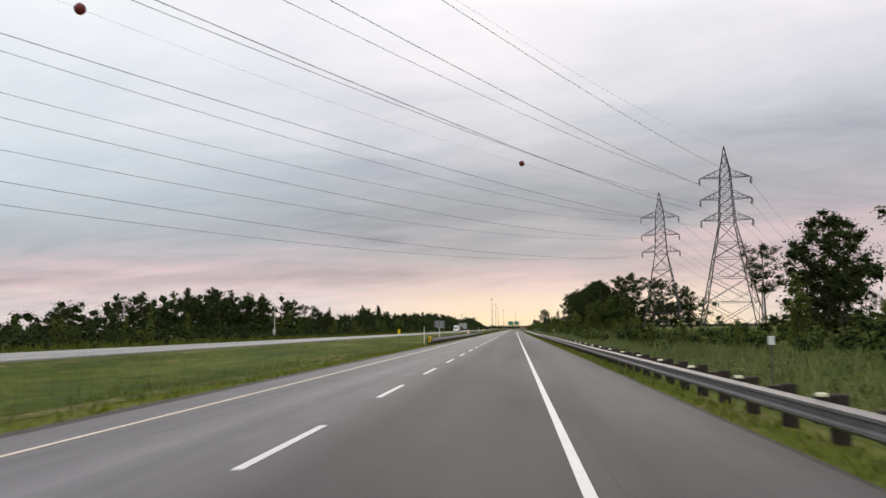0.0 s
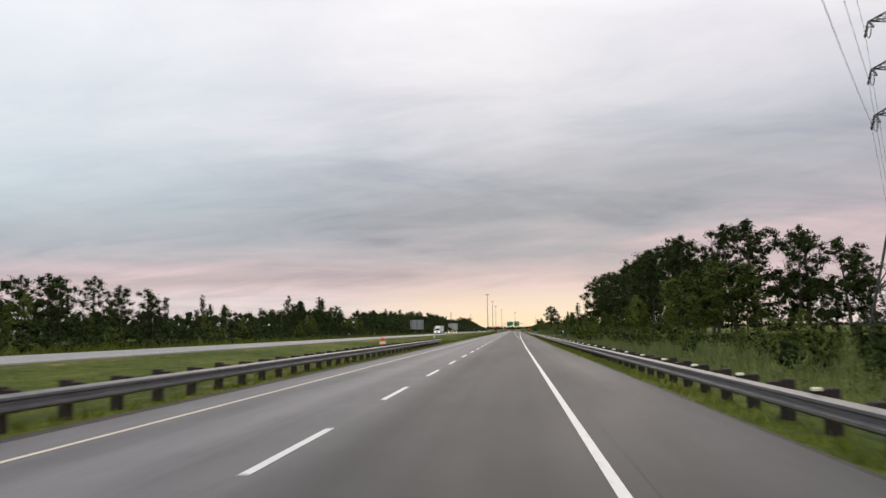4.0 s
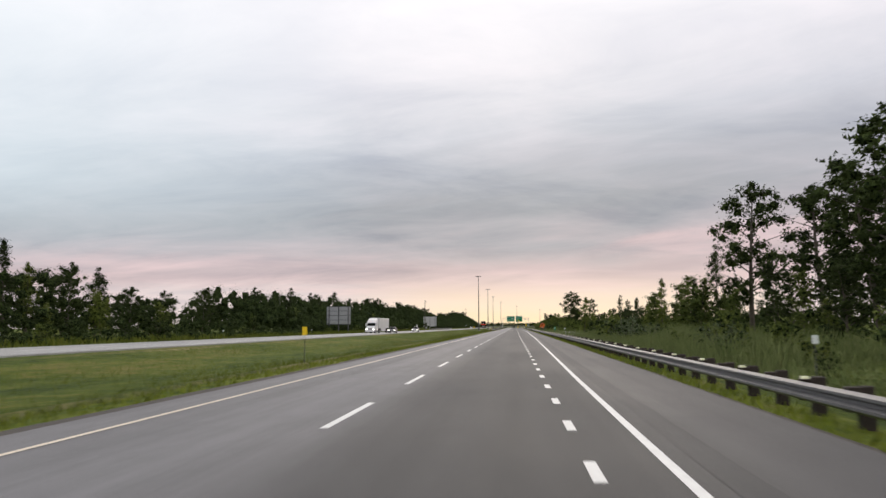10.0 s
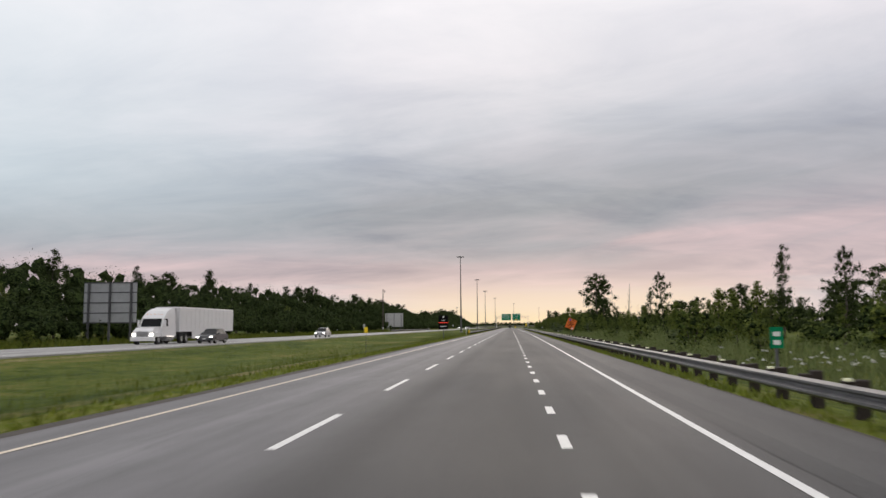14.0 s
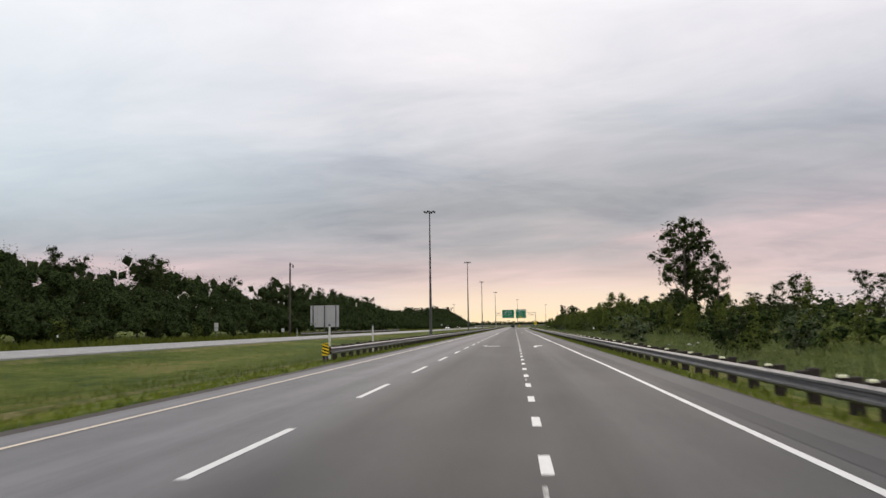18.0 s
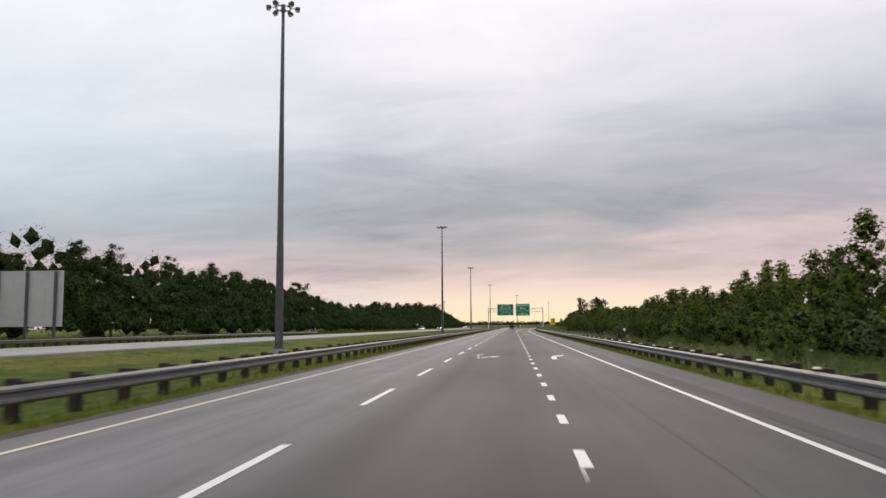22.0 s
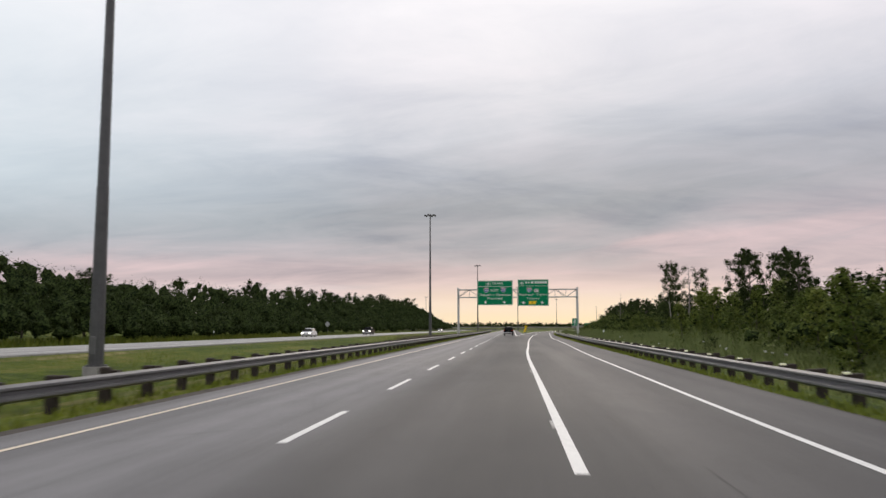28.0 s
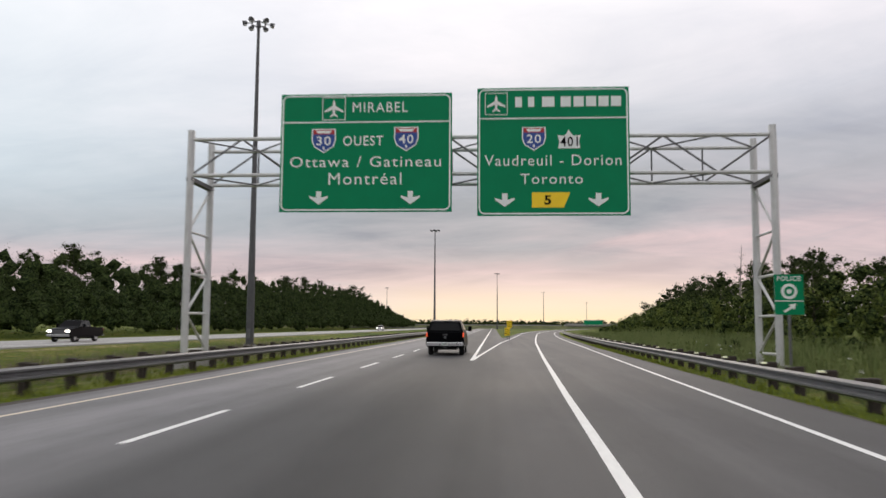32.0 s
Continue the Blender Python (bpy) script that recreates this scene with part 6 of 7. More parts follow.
def plant(kind, x, y, height, which=None, wide=None):
    src = PATTERNS[kind][PLANT.randrange(len(PATTERNS[kind])) if which is None else which]
    k = height / NOMINAL[kind] * 0.94
    w = k * (wide or PLANT.uniform(0.85, 1.2))
    m = pose(x, y, ground_z(x, y) - 0.1, PLANT.uniform(-3, 3), PLANT.uniform(-3, 3), PLANT.uniform(0, 360)) @ Matrix.Diagonal((w, w, k, 1))
    ob = copy_thing(src, m)
    alder = kind == "sapling" and src is PATTERNS["sapling"][1]
    name, label, cat = ("alder_sapling", "dark-leaved alder sapling in the roadside thicket", "tree") if alder else NAMES[kind]
    ob.name = name
    return tagged(ob, label, cat, "alder saplings beside the motorway" if alder else GROUPS[kind])


# woods beyond the opposite carriageway: height of the tree tops along the road
LEFT_TOPS = [(60, 4.5), (108, 5.0), (128, 6.0), (148, 9.5), (169, 11.2), (226, 12.4), (250, 9.5), (285, 6.0), (315, 9.0), (340, 8.0), (369, 12.5), (407, 12.5), (440, 9.4), (500, 12.2), (533, 12.6), (560, 12.4), (640, 13.8),
             (680, 15.4), (720, 14.8), (760, 15.8), (800, 15.2), (840, 16.2), (890, 14.6), (940, 11.0), (970, 10.5), (1020, 12.6), (1100, 14.4), (1170, 16.0), (1250, 18.5), (1330, 20.0), (1400, 17.0), (1440, 11.0)]


def build_left_woods():
    y = 70.0
    while y < 1440:
        h = along(LEFT_TOPS, y)
        thin = 1.0 if y > 480 or 140 < y < 245 else 0.74
        if PLANT.random() < thin:
            kind = PLANT.choice(["wood", "wood", "wood", "oak", "poplar"]) if y > 350 else PLANT.choice(["wood", "poplar", "poplar", "oak"])
            plant(kind, PLANT.uniform(-74, -60), y, h * (PLANT.uniform(0.80, 1.06) if y < 850 else PLANT.uniform(0.92, 1.16)))
        if PLANT.random() < (0.75 if y < 480 else 0.2):
            plant(PLANT.choice(["wood", "sapling", "sapling"]), PLANT.uniform(-59, -50), y + PLANT.uniform(-3, 3), min(h * 0.75, PLANT.uniform(3.5, 7.5)), None, None)
        y += PLANT.uniform(4.6, 6.8) if y < 470 else PLANT.uniform(12.0, 17.0)
    # single crowns that stand over the rest
    for x, y, h in ((-64, 494, 12.2), (-66, 502, 11.6), (-62, 521.6, 13.4), (-64, 550, 13.2), (-64, 584, 14.8), (-64, 351, 13.0), (-62, 356, 11.6), (-64, 366, 11.8), (-62, 381, 13.8), (-63, 392, 13.6), (-62, 413, 11.4), (-64, 173, 11.8), (-62, 180, 11.4), (-60, 187, 11.2),
                    (-62, 224, 9.2), (-62, 256, 9.2), (-62, 280, 10.0), (-64, 140, 9.2), (-62, 154, 10.6), (-62, 201, 11.6), (-64, 612, 13.4), (-62, 640, 14.0), (-63, 668, 14.6), (-62, 742, 16.0), (-64, 770, 15.8), (-62, 796, 15.6), (-63, 822, 16.4), (-64, 1030, 14.0), (-62, 1066, 14.6), (-63, 1100, 15.6)):
        plant("poplar", x, y, h, PLANT.choice([1, 2]), PLANT.uniform(0.75, 1.0) * h / 12)
    for x, y, h in ((-66, 78, 7.5), (-62, 262, 9.0), (-64, 300, 9.5), (-66, 352, 11.0), (-60, 506, 11.5)):
        plant("dead", x, y, h)
    for k in range(46):
        y = PLANT.uniform(80, 700)
        plant("shrub", PLANT.uniform(-49, -42), y, PLANT.uniform(1.6, 3.4), PLANT.choice([0, 0, 1]))


RIGHT_TOPS = [(-20, 10.0), (60, 10.0), (90, 9.0), (96, 2.0), (225, 2.5), (233, 12.0), (243, 15.0), (257, 15.4), (267, 13.0), (282, 18.4), (306, 15.4), (334, 16.2), (350, 16.4), (362, 12.0), (374, 16.8), (386, 16.4), (400, 12.0), (404, 5.5), (440, 4.7), (470, 6.2),
              (490, 6.5), (515, 5.0), (560, 5.5), (620, 5.0), (660, 6.0), (707, 7.2), (740, 6.2), (766, 5.6), (804, 5.3), (849, 6.6), (883, 5.4), (905, 6.4), (946, 5.6), (968, 6.0), (986, 7.2), (1005, 7.8), (1028, 8.9), (1046, 8.4), (1069, 7.8), (1092, 5.5), (1110, 3.5)]


def build_right_woods():
    # block before the power line
    for k in range(8):
        y = 16 + k * 5.6
        plant(PLANT.choice(["oak", "wood", "wood"]), PLANT.uniform(26, 36), y, PLANT.uniform(8.5, 10.5))
        plant("sapling", PLANT.uniform(19, 25), y + 2, PLANT.uniform(3.0, 5.5))
    for x, y, h in ((26, 61, 10.4), (29, 66, 10.6), (31, 70, 9.4), (24, 60, 8.0), (33, 78, 7.0), (38, 84, 7.5)):
        plant(PLANT.choice(["oak", "wood"]), x, y, h)
    plant("birch", 29.5, 88.0, 10.5, 0, 1.2)
    plant("dead", 30.5, 91.0, 12.0)
    # the tall stand of oaks
    y = 231.0
    for x, yy, h, w in ((29.5, 339, 17.4, 1.0), (29.0, 352, 18.0, 1.05), (30.5, 358, 15.0, 1.0), (29.8, 388, 18.6, 0.95), (33.0, 345, 16.0, 1.2), (34.0, 362, 15.0, 1.2), (32.5, 373, 15.5, 1.1)):
        plant("oak", x, yy, h, None, w)
    for x, yy, h in ((25.5, 344, 6.5), (26.0, 352, 7.0), (25.0, 360, 6.0), (26.5, 368, 7.2), (26.0, 381, 6.6), (25.0, 391, 5.6)):
        plant("wood", x, yy, h)
    plant("poplar", 24.0, 379.5, 10.4, 1, 0.8)
    for x, yy, h in ((21.5, 376, 6.6), (22.5, 386, 7.4), (23.5, 396, 7.0), (22, 405, 6.4), (23, 414, 6.2)):
        plant("sapling", x, yy, h, 1, 1.3)
    while y < 395:
        h = along(RIGHT_TOPS, y)
        if y < 336:
            plant(PLANT.choice(["oak", "oak", "oak", "poplar"]) if y > 265 else "oak", PLANT.uniform(28.5, 33.5), y, h * PLANT.uniform(0.92, 1.05) * 1.06, None, PLANT.uniform(0.8, 1.05) * h / 12 * (0.62 if y > 372 else 0.74))
        if y < 336 and PLANT.random() < 0.3:
            plant("wood", PLANT.uniform(33, 42), y + 2, h * PLANT.uniform(0.75, 1.0))
        plant(PLANT.choice(["sapling", "sapling", "wood"]), PLANT.uniform(21, 25), y + 1, PLANT.uniform(3.2, 6.0))
        if y < 325:
            plant("sapling", PLANT.uniform(16.5, 20.0), y + 3, PLANT.uniform(1.8, 3.6), PLANT.choice([0, 2]))
        y += PLANT.uniform(4.6, 6.6)
    for x, y, h in ((30.5, 252.0, 18.5), (33.0, 240.0, 17.5), (29.5, 300.0, 15.0)):
        plant("dead", x, y, h)
    for x, y, h in ((19, 128, 3.2), (21, 134, 3.6), (23, 140, 3.4), (18, 121, 2.8), (25, 147, 3.2), (17.5, 113, 2.6), (26, 158, 3.0), (21, 170, 2.8)):
        plant("sapling", x, y, h, 0, 1.3)
    for x, y, h in ((23, 698, 8.4), (24.5, 693, 8.0), (22.5, 704, 6.6)):
        plant("sapling", x, y, h, 2, 1.1)
    for x, y, h in ((24, 963, 4.0), (26, 960, 3.4), (23.5, 967, 3.2), (27, 934, 3.0), (24.5, 760, 6.6), (25.5, 766, 6.9), (24, 772, 6.0), (23, 779, 5.0)):
        plant("sapling", x, y, h, 0, 1.4)
    # paler trees and bushes along the stand's near corner
    for x, y, h in ((24, 226, 8.0), (27.5, 229, 9.5), (21, 231, 6.0), (29.5, 224, 9.5), (25.5, 235, 9.0), (22, 238, 6.8), (23, 246, 6.0), (31, 231, 11.0), (34, 226, 10.0), (23.5, 262, 5.2), (23.0, 281, 4.6), (26.0, 221, 6.0), (22.5, 219, 4.5)):
        plant("sapling", x, y, h, 1 if h > 7 else 0, PLANT.uniform(1.25, 1.55))
    # the stand's near edge, set back under the power line
    for x, y, h in ((35, 236, 17.0), (39, 240, 18.0), (43, 234, 16.0), (47, 241, 16.0), (51, 236, 14.5), (55, 240, 13.0)):
        plant("oak", x, y, h)
        plant("wood", x + 2, y - 3, h * 0.5)
    # low scrub with single trees
    y = 404.0
    while y < 660:
        h = along(RIGHT_TOPS, y)
        plant("sapling", PLANT.uniform(19, 24), y, h * PLANT.uniform(0.5, 0.85), PLANT.choice([0, 2, 1]))
        plant(PLANT.choice(["wood", "sapling", "oak"]), PLANT.uniform(25, 34), y + 3, h * PLANT.uniform(0.75, 1.1))
        if PLANT.random() < 0.4:
            plant("wood", PLANT.uniform(40, 60), y, PLANT.uniform(6, 9))
        y += PLANT.uniform(5.5, 8.0)
    plant("poplar", 12.9, 410.5, 6.5, 0, 1.0)
    for kind, x, y, h, w in (("poplar", 28, 462, 7.4, 0.6), ("oak", 28, 475, 7.6, 0.5), ("poplar", 28, 489, 9.2, 0.7), ("oak", 27, 542, 10.4, 0.56), ("poplar", 27, 553.5, 8.4, 0.7), ("poplar", 22, 421.5, 6.3, 0.6), ("poplar", 22, 399.8, 8.1, 0.7), ("poplar", 22, 383, 7.0, 0.65), ("poplar", 22, 376.5, 5.9, 0.6), ("oak", 28.2, 648.8, 17.4, 1.05), ("oak", 29.5, 651.0, 15.5, 1.0), ("oak", 27.5, 630, 9.8, 0.7)):
        plant(kind, x, y, h, None, w)
    plant("dead", 26.0, 574.0, 11.0, 0, 0.95)
    plant("dead", 26.0, 561.0, 5.8, 0, 0.8)
    plant("dead", 27.0, 562.0, 5.6, 1, 0.35)
    plant("dead", 26.5, 654.0, 9.0, 1, 0.6)
    # thicket of young trees
    y = 655.0
    while y < 900:
        h = along(RIGHT_TOPS, y)
        plant("sapling", PLANT.uniform(17.0, 21.0), y, h * PLANT.uniform(0.55, 0.85))
        plant("sapling", PLANT.uniform(21.5, 26), y + 2, h * PLANT.uniform(0.75, 1.0))
        if PLANT.random() < 0.75:
            plant(PLANT.choice(["wood", "poplar", "wood"]), PLANT.uniform(28, 38), y + 1, h * PLANT.uniform(0.9, 1.25))
        y += PLANT.uniform(3.6, 5.2)
    # woods beside the exit
    y = 902.0
    while y < 1100:
        h = along(RIGHT_TOPS, y)
        shift = along(PAVED, y) - 9.0
        plant("sapling", PLANT.uniform(25, 28) + shift * 0.4, y, h * PLANT.uniform(0.35, 0.6))
        plant(PLANT.choice(["wood", "wood", "oak"]), PLANT.uniform(29, 32) + shift * 0.3, y + 2, h * PLANT.uniform(0.85, 1.06))
        if PLANT.random() < 0.5:
            plant("wood", PLANT.uniform(34, 44), y + 3, h * PLANT.uniform(0.9, 1.15))
        y += PLANT.uniform(5.0, 7.0)
    for x, y, h in ((30.0, 921.0, 11.0), (31.5, 927.0, 11.6), (33.0, 915.0, 10.4), (31.0, 910.0, 10.0), (29.5, 904.0, 9.0)):
        plant("oak", x, y, h, None, 0.8)
    for x, y, h in ((21.0, 903.0, 5.4), (22.5, 908.0, 6.0), (24.0, 914.0, 6.2), (22.0, 897.0, 5.0)):
        plant("sapling", x, y, h, 0, 1.4)
    for x, y, h in ((28.5, 952.5, 12.0), (29.0, 960.5, 12.6), (28.5, 938.0, 10.0)):
        plant("birch", x, y, h, None, 0.75)
    plant("dead", 29, 947.0, 11.6)
    plant("dead", 29, 1026.0, 11.0)
    # shrubs on the verge
    for k in range(145):
        y = PLANT.uniform(20, 1060) if k < 115 else PLANT.uniform(225, 410)
        near = along(PAVED, y) + PLANT.uniform(6.0, 12.0)
        big = 3.2 if 240 < y < 700 else 2.4 if y < 880 else 1.5
        plant("shrub", near, y, PLANT.uniform(0.9, big), PLANT.choice([0, 1, 1, 2]) if k < 115 else 1)
    for x, y, h in ((15.5, 60, 2.6), (13.8, 72, 3.2), (17, 52, 2.4), (14.5, 120, 2.2), (18, 140, 2.8), (16, 165, 2.0)):
        plant("sapling", x, y, h)


build_left_woods()
build_right_woods()
for pats in PATTERNS.values():
    for p in pats:
        for c in list(p.children_recursive) + [p]:
            bpy.data.objects.remove(c)


def far_woods():
    """Joined clumps of leaves that fill the woods behind the single trees, and the tree line at the horizon."""
    rng = np.random.default_rng(9)
    centres, spread = [], []
    y = 140.0
    while y < 1450:
        h = along(LEFT_TOPS, y)
        for x in (-80, -94):
            for z in (0.12, 0.36, 0.60) if x > -90 else (0.25, 0.6):
                if y > 480 or rng.random() < 0.6:
                    centres.append((x + rng.uniform(-6, 6), y + rng.uniform(-4, 4), h * z * rng.uniform(0.85, 1.15)))
                    spread.append(rng.uniform(1.6, 2.5))
        y += 5.0
    q = [leaves(rng, centres, spread, 48, 0.42, dense=1.0, core=1.25)]
    centres, spread = [], []
    for y in np.arange(232, 1100, 4.5):
        h = along(RIGHT_TOPS, float(y))
        for x in (39, 46, 60) if y > 395 else (46, 60):
            for z in (0.25, 0.6):
                centres.append((x + rng.uniform(-6, 6), y + rng.uniform(-4, 4), max(4.5, h * 0.9) * z * rng.uniform(0.8, 1.2)))
                spread.append(rng.uniform(1.6, 2.4))
    for y in np.arange(70, 240, 4.0):
        for x in (78, 88, 98):
            centres.append((x + rng.uniform(-4, 4), y + rng.uniform(-2, 2), rng.uniform(0.6, 4.2)))
            spread.append(rng.uniform(1.6, 2.4))
    for y in np.arange(-10, 95, 6.0):
        for x in (38, 48, 60):
            for z in (2.5, 6.0):
                centres.append((x + rng.uniform(-3, 3), y, z * rng.uniform(0.8, 1.2)))
                spread.append(rng.uniform(2.2, 3.2))
    q.append(leaves(rng, centres, spread, 48, 0.46, dense=1.0))
    # undergrowth at the foot of the trees
    centres, spread = [], []
    for y in np.arange(75, 475, 2.2):
        h = along(LEFT_TOPS, float(y))
        for x, z in ((-62, 0.16), (-57, 0.24), (-66, 0.42), (-70, 0.62), (-74, 0.25), (-78, 0.45), (-80, 0.66)):
            if rng.random() < 0.8:
                centres.append((x + rng.uniform(-3, 3), y + rng.uniform(-2, 2), max(0.6, h * z * rng.uniform(0.6, 1.2))))
                spread.append(rng.uniform(1.1, 2.0))
    q.append(leaves(rng, centres, spread, 44, 0.34, dense=1.0, core=1.3))
    # the closed grove by the sensor pole, and the one further on
    centres, spread = [], []
    for ya, yb, full in ((138, 203, 0.86), (346, 402, 0.72)):
        for y in np.arange(ya, yb, 1.5):
            h = along(LEFT_TOPS, float(y)) * full
            for x in (-58, -61, -64, -67):
                centres.append((x + rng.uniform(-1.5, 1.5), y + rng.uniform(-1, 1), h * rng.uniform(0.1, 0.95)))
                spread.append(rng.uniform(1.0, 1.6))
    q.append(leaves(rng, centres, spread, 46, 0.26, 1.1, dense=1.0, core=1.35))
    # brush between the opposite carriageway and the woods
    centres, spread = [], []
    for y in np.arange(62, 480, 1.9):
        for x, top in ((-42.5, 0.5), (-45, 0.9), (-48, 1.5), (-52, 2.2), (-56, 2.8)):
            if rng.random() < 0.78:
                centres.append((x + rng.uniform(-1.4, 1.4), y + rng.uniform(-1.5, 1.5), top * rng.uniform(0.1, 1.0)))
                spread.append(rng.uniform(0.7, 1.3))
    q.append(leaves(rng, centres, spread, 42, 0.24, dense=1.0, core=1.2))
    # the dense front of the woods, low shrubs rising to the tree tops
    centres, spread, cores = [], [], []
    for y in np.arange(474, 1440, 2.4):
        h = along(LEFT_TOPS, float(y))
        foot = -43.5 if y < 690 else -47.5 if 708 < y < 734 else -40.6
        for k in range(7):
            t = (k + rng.uniform(0.1, 0.9)) / 7
            top = h * (0.86 + 0.16 * math.sin(y * 0.23) * math.sin(y * 0.071 + 1.0)) * (0.10 + 0.90 * min(1.0, t * 1.05) ** 0.8)
            centres.append((foot - 26 * t, y + rng.uniform(-2, 2), top * rng.uniform(0.82, 1.0)))
            spread.append(rng.uniform(1.1, 1.5) + 0.8 * t)
            cores.append(1.35 if t < 0.8 else 1.0)
            if k > 0:
                centres.append((foot - 25 * t, y + rng.uniform(-2, 2), top * rng.uniform(0.3, 0.7)))
                spread.append(rng.uniform(1.3, 2.0))
                cores.append(1.75)
    q.append(leaves(rng, centres, spread, 64, 0.235, 1.15, dense=1.0, core=np.asarray(cores)))
    centres, spread = [], []
    for y in np.arange(95, 232, 2.6):
        for x in (17, 22, 27, 33, 40, 48, 57):
            if rng.random() < 0.75:
                centres.append((x + rng.uniform(-3, 3), y + rng.uniform(-1.5, 1.5), rng.uniform(0.0, 0.55)))
                spread.append(rng.uniform(0.9, 1.6))
    for y in np.arange(12, 95, 2.0):
        for x in (19.5, 23, 27):
            centres.append((x + rng.uniform(-1.5, 1.5), y + rng.uniform(-1, 1), rng.uniform(0.2, 0.5 + (x - 19) * 0.18)))
            spread.append(rng.uniform(0.8, 1.4))
    for y in np.arange(228, 640, 2.0):
        e = along(PAVED, float(y))
        for d, zz in ((13, 0.8), (17, 1.6)):
            if rng.random() < 0.8:
                centres.append((e + d + rng.uniform(-1.5, 2.5), y + rng.uniform(-2, 2), rng.uniform(0.2, zz * 1.5)))
                spread.append(rng.uniform(0.8, 1.5))
    for y in np.arange(640, 1095, 1.8):
        e = along(PAVED, float(y))
        h = along(RIGHT_TOPS, float(y))
        first = e + 9.0 if y < 880 else 24.0
        for k in range(4):
            t = (k + rng.uniform(0.1, 0.9)) / 4
            top = h * 0.86 * (0.16 + 0.84 * t ** 0.8)
            centres.append((first + 11 * t, y + rng.uniform(-1.5, 1.5), top * rng.uniform(0.75, 1.0)))
            spread.append(rng.uniform(0.8, 1.2) + 0.4 * t)
            centres.append((first + 0.8 + 11 * t, y + rng.uniform(-1.5, 1.5), top * rng.uniform(0.2, 0.65)))
            spread.append(rng.uniform(0.9, 1.3))
    tri, soft, inner = leaves(rng, centres, spread, 74, 0.20, dense=1.0, core=1.2)
    brush = new("thicket", fast_mesh("thicket", tri, 3, LEAF_MID, soft, inner))
    tagged(brush, "olive green thicket of bushes below the roadside trees", "bushes", kind="stuff")
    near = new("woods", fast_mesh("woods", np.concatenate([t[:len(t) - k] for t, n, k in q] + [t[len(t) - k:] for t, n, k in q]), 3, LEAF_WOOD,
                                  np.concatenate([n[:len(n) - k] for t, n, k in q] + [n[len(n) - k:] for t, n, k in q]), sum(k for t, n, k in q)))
    tagged(near, "dense dark green woods behind the roadside trees", "woods", kind="stuff")
    centres, spread = [], []
    for x in np.arange(-900, 1300, 4.2):
        y = 2050 + 90 * math.sin(x * 0.006)
        for z in (1.2, 4.2, 7.0):
            centres.append((x + rng.uniform(-3, 3), y + rng.uniform(-20, 20), z + rng.uniform(-0.8, 1.4)))
            spread.append(rng.uniform(3.6, 5.6))
    tri, soft, inner = leaves(rng, centres, spread, 20, 1.9, 0.8, dense=1.0)
    # a solid wall in the painted shade colour closes the line behind the leaves
    xs = np.arange(-900, 1300, 4.0)
    foot = np.stack([xs, 2062 + 90 * np.sin(xs * 0.006), np.full(len(xs), -0.5)], 1)
    head = foot + np.stack([0 * xs, 0 * xs, rng.uniform(5.8, 8.2, len(xs))], 1)
    wall = np.concatenate([np.stack([foot[:-1], foot[1:], head[1:]], 1), np.stack([foot[:-1], head[1:], head[:-1]], 1)])
    tri, soft, inner = np.concatenate([tri, wall]), np.concatenate([soft, np.tile((0.0, -0.8, 0.6), (len(wall), 1))]), inner + len(wall)
    far = new("far_tree_line", fast_mesh("far_tree_line", tri, 3, LEAF_WOOD, soft, inner))
    tagged(far, "hazy dark tree line along the horizon", "woods", kind="stuff")


def blades(rng, xs, ys, zs, height, width, lean=0.35):
    n = len(xs)
    h = height * rng.uniform(0.55, 1.25, n)
    a = rng.uniform(0, 2 * np.pi, n)
    w = width * rng.uniform(0.7, 1.3, n)
    b = np.stack([xs, ys, zs], 1)
    side = np.stack([np.cos(a), np.sin(a), 0 * a], 1) * w[:, None] / 2
    tip = b + np.stack([lean * h * rng.normal(size=n), lean * h * rng.normal(size=n), h], 1)
    tri = np.stack([b - side, b + side, tip], 1)
    away = np.cross(tri[:, 1] - tri[:, 0], tri[:, 2] - tri[:, 0])[:, 1] > 0
    tri[away] = tri[away][:, [1, 0, 2]]
    return tri


def skyward(rng, n):
    """Soft shading normals for blades that catch the light of the whole sky."""
    return np.stack([rng.normal(0, 0.35, n), rng.normal(-0.1, 0.35, n), np.ones(n)], 1)


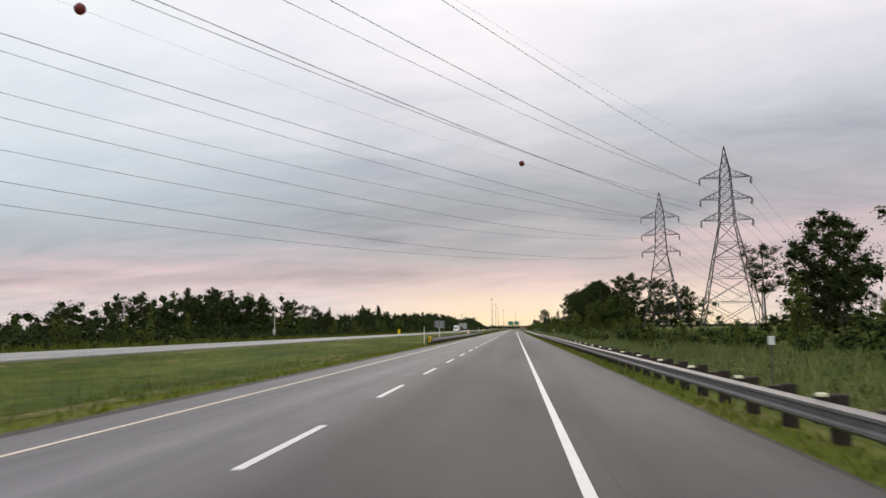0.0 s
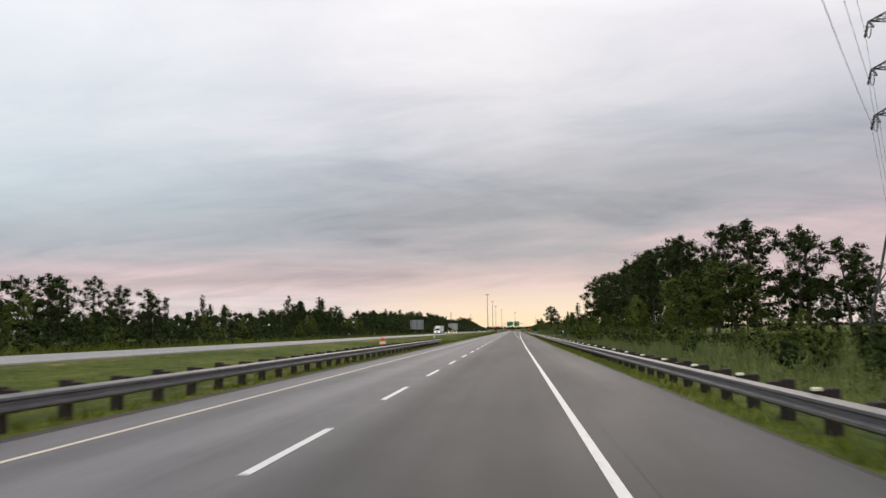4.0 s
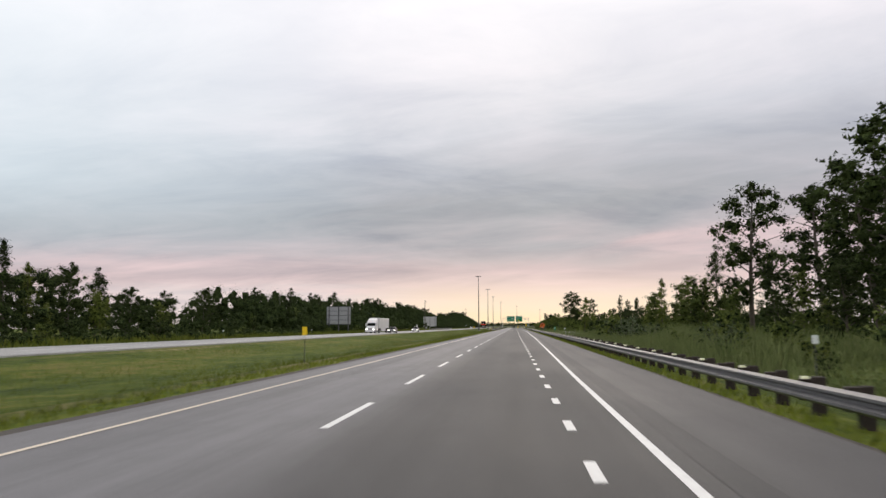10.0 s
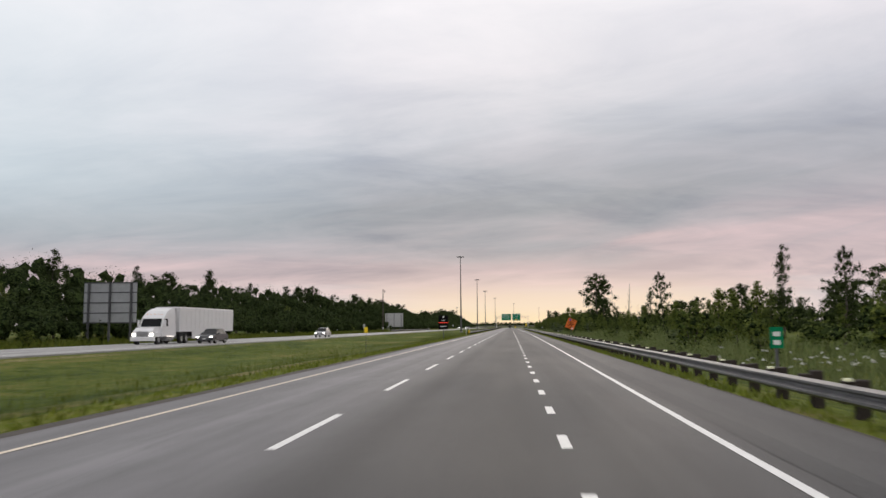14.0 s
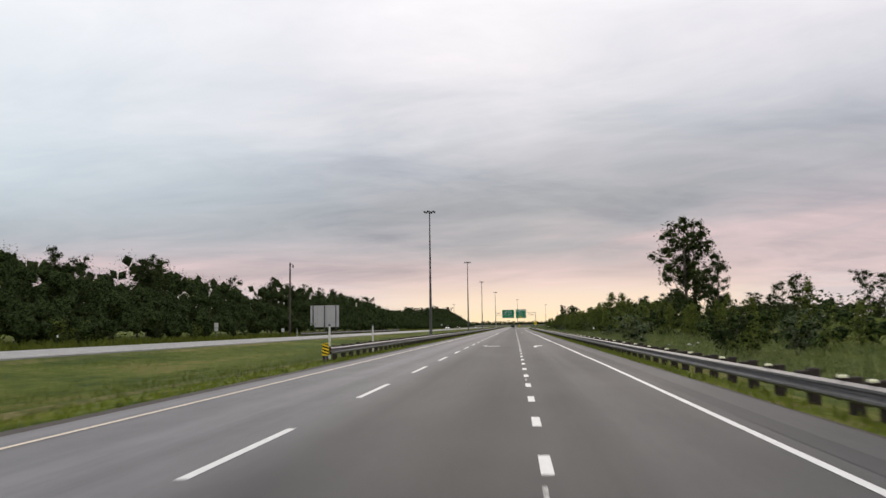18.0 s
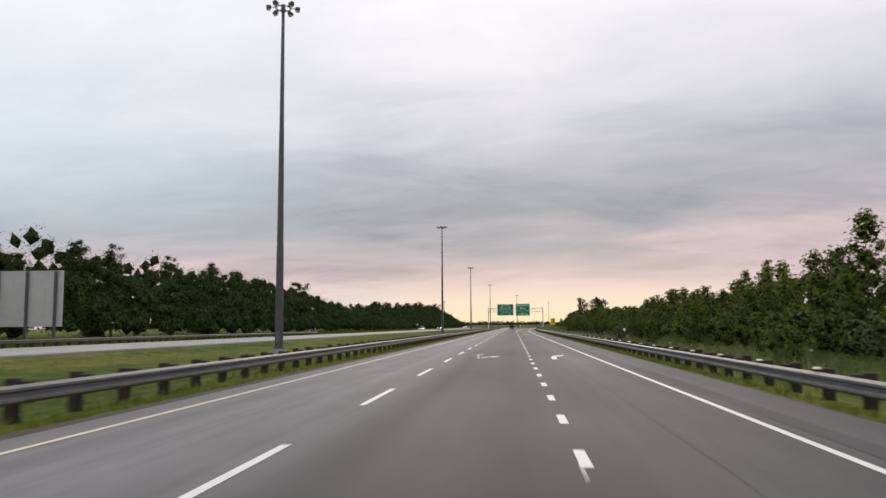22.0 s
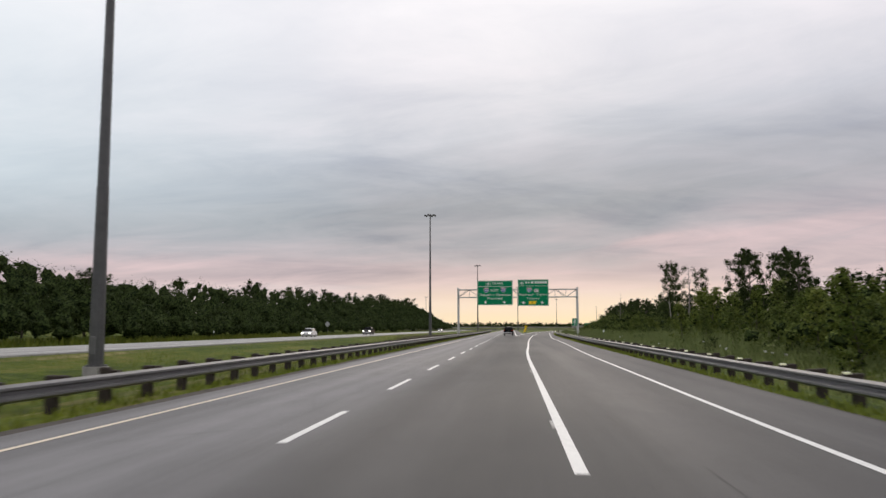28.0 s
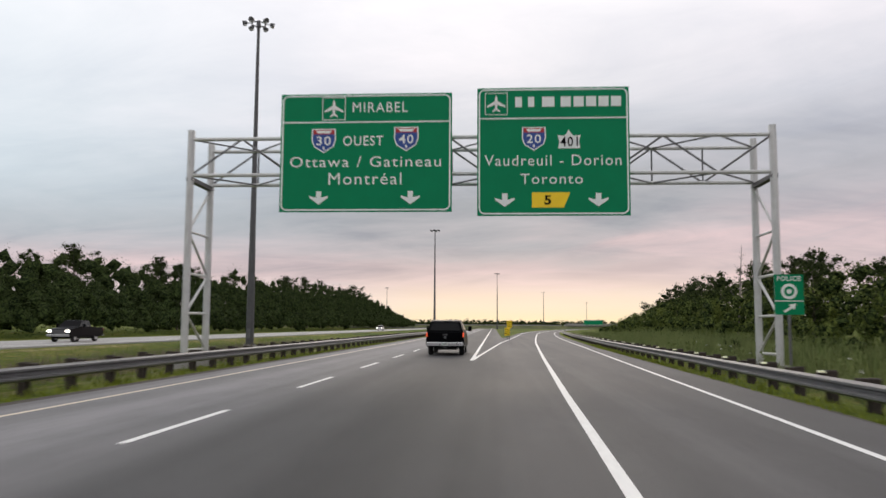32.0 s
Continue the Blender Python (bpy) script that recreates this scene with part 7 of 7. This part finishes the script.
def build_grass():
    rng = np.random.default_rng(21)
    # mown strip beside both shoulders
    n = 60000
    y = rng.uniform(2, 1010, n)
    edge = np.array([along(PAVED, v) for v in y[:]])
    inner = np.interp(y, [v[0] for v in LEFT_EDGE], [v[1] for v in LEFT_EDGE])
    x = np.where(rng.random(n) < 0.5, inner - 0.42 - np.abs(rng.normal(0, 0.9, n)), edge + 0.10 + np.abs(rng.normal(0, 0.55, n)))
    z = np.where(x < 0, np.interp(x, [-9.5, -7, -5.4, -4.6], [-0.5, -0.25, -0.08, -0.04]), -0.06 - 0.08 * np.clip(x - edge - 0.5, 0, 2)) - 0.02
    g = new("verge_grass", fast_mesh("verge_grass", blades(rng, x, y, z, 0.17, 0.07), 3, LEAF_MOWN, skyward(rng, len(x))))
    tagged(g, "short bright green grass along the road edge", "grass", kind="stuff")
    # rough grass of the median
    n = 110000
    y = rng.uniform(2, 1040, n)
    x = -5.2 - 19.0 * rng.random(n) ** 1.4
    keep = np.sin(x * 0.7 + y * 0.06) + np.sin(y * 0.11 - x * 0.3) + rng.normal(0, 0.8, n) > -0.7
    x, y = x[keep], y[keep]
    z = np.interp(x, [-24.2, -21, -17, -13, -9.5, -7, -5.4], [-0.1, -0.35, -0.6, -0.65, -0.5, -0.25, -0.08]) - 0.08
    g = new("median_grass", fast_mesh("median_grass", blades(rng, x, y, z, 0.30, 0.045), 3, LEAF_GRASS, skyward(rng, len(x))))
    tagged(g, "rough green and straw-coloured grass in the median", "grass", kind="stuff")
    # tall weeds behind the guardrail
    n = 120000
    y = np.concatenate([rng.uniform(4, 1100, 78000), rng.uniform(325, 410, 18000), rng.uniform(860, 1060, 24000)])
    edge = np.array([along(PAVED, v) for v in y])
    d = 2.2 + 13.5 * rng.random(n) ** 1.2
    x = edge + d
    z = np.interp(d, [1.5, 4, 7, 10, 15, 25], [-0.15, -0.45, -0.5, -0.3, 0.0, 0.3]) - 0.08
    tall = 0.55 + 0.35 * np.sin(y * 0.05 + 1.3 * np.sin(x * 0.4)) + 0.25 * np.clip(d - 3, 0, 3) / 3
    g = blades(rng, x, y, z, 1.0, 0.060, 0.38)
    tall += np.where((y > 328) & (y < 405) & (d > 4), 0.8, 0.0) + np.where((y > 405) & (y < 540) & (d > 4), 0.4, 0.0) + np.where((y > 880) & (d > 2.5), 0.45 + 0.35 * np.sin(y * 0.31 + x * 0.5), 0.0)
    k = np.clip(tall, 0.25, 1.8)
    g[:, 2] = g[:, 0] * (1 - k[:, None]) + g[:, 2] * k[:, None]
    ob = new("tall_weeds", fast_mesh("tall_weeds", g, 3, LEAF_REED, skyward(rng, len(x)) * (1.6, 1.6, 0.8)))
    tagged(ob, "tall pale green weeds and reeds behind the guardrail", "weeds", kind="stuff")
    # leafy weed clumps among the blades
    n = 3400
    y = rng.uniform(8, 1085, n)
    edge = np.array([along(PAVED, v) for v in y])
    d = 2.6 + 12.0 * rng.random(n) ** 1.1
    z = np.interp(d, [1.5, 4, 7, 10, 15, 25], [-0.15, -0.45, -0.5, -0.3, 0.0, 0.3])
    high = np.where((y > 325) & (y < 545) & (d > 4) | (y > 870), 0.85, 0.45) * (0.6 + 0.5 * np.sin(y * 0.13 + 2.0 * np.sin(d)))
    tri, soft, inner = leaves(rng, np.stack([edge + d, y, z + np.clip(high, 0.1, 1.2) * 0.7], 1), np.clip(0.30 + 0.45 * high, 0.25, 0.8), 34, 0.125, 1.1)
    ob = new("weed_clumps", fast_mesh("weed_clumps", tri, 3, LEAF_REED, soft))
    tagged(ob, "leafy pale green weeds growing among the reeds", "weeds", kind="stuff")
    # dry weeds round the gantry's foot
    n = 5000
    y = rng.uniform(962, 1025, n)
    x = -9.5 - 7.5 * rng.random(n) ** 0.9
    z = np.interp(x, [-17, -13, -9.5, -7], [-0.6, -0.65, -0.5, -0.25]) - 0.05
    ob = new("dry_weeds", fast_mesh("dry_weeds", blades(rng, x, y, z, 0.75, 0.05), 3, LEAF_DRY, skyward(rng, n)))
    tagged(ob, "dry brown weeds in the median by the gantry", "weeds", kind="stuff")
    # rough grass beyond the opposite carriageway
    n = 26000
    y = rng.uniform(60, 1000, n)
    x = -37.5 - 12 * rng.random(n)
    z = np.interp(x, [-60, -48, -42, -37.2], [0.25, 0.0, -0.15, -0.08]) - 0.1
    ob = new("far_verge_grass", fast_mesh("far_verge_grass", blades(rng, x, y, z, 0.8, 0.22), 3, LEAF_GRASS, skyward(rng, n)))
    tagged(ob, "rough grass along the edge of the woods", "grass", kind="stuff")
    # flower heads among the weeds
    n = 200
    y = np.concatenate([rng.uniform(252, 276, 30), rng.uniform(415, 445, 100), rng.uniform(560, 1000, 70)])
    edge = np.array([along(PAVED, v) for v in y])
    x = edge + rng.uniform(3.0, 7.5, n)
    p = np.stack([x, y, rng.uniform(0.10, 0.65, n)], 1)
    tri, soft, inner = leaves(rng, p, np.full(n, 0.09), 8, 0.075, 0.4)
    ob = new("wild_flowers", fast_mesh("wild_flowers", tri, 3, FLOWER, soft))
    tagged(ob, "white wild flower heads among the weeds", "flowers", kind="stuff")


far_woods()
build_grass()
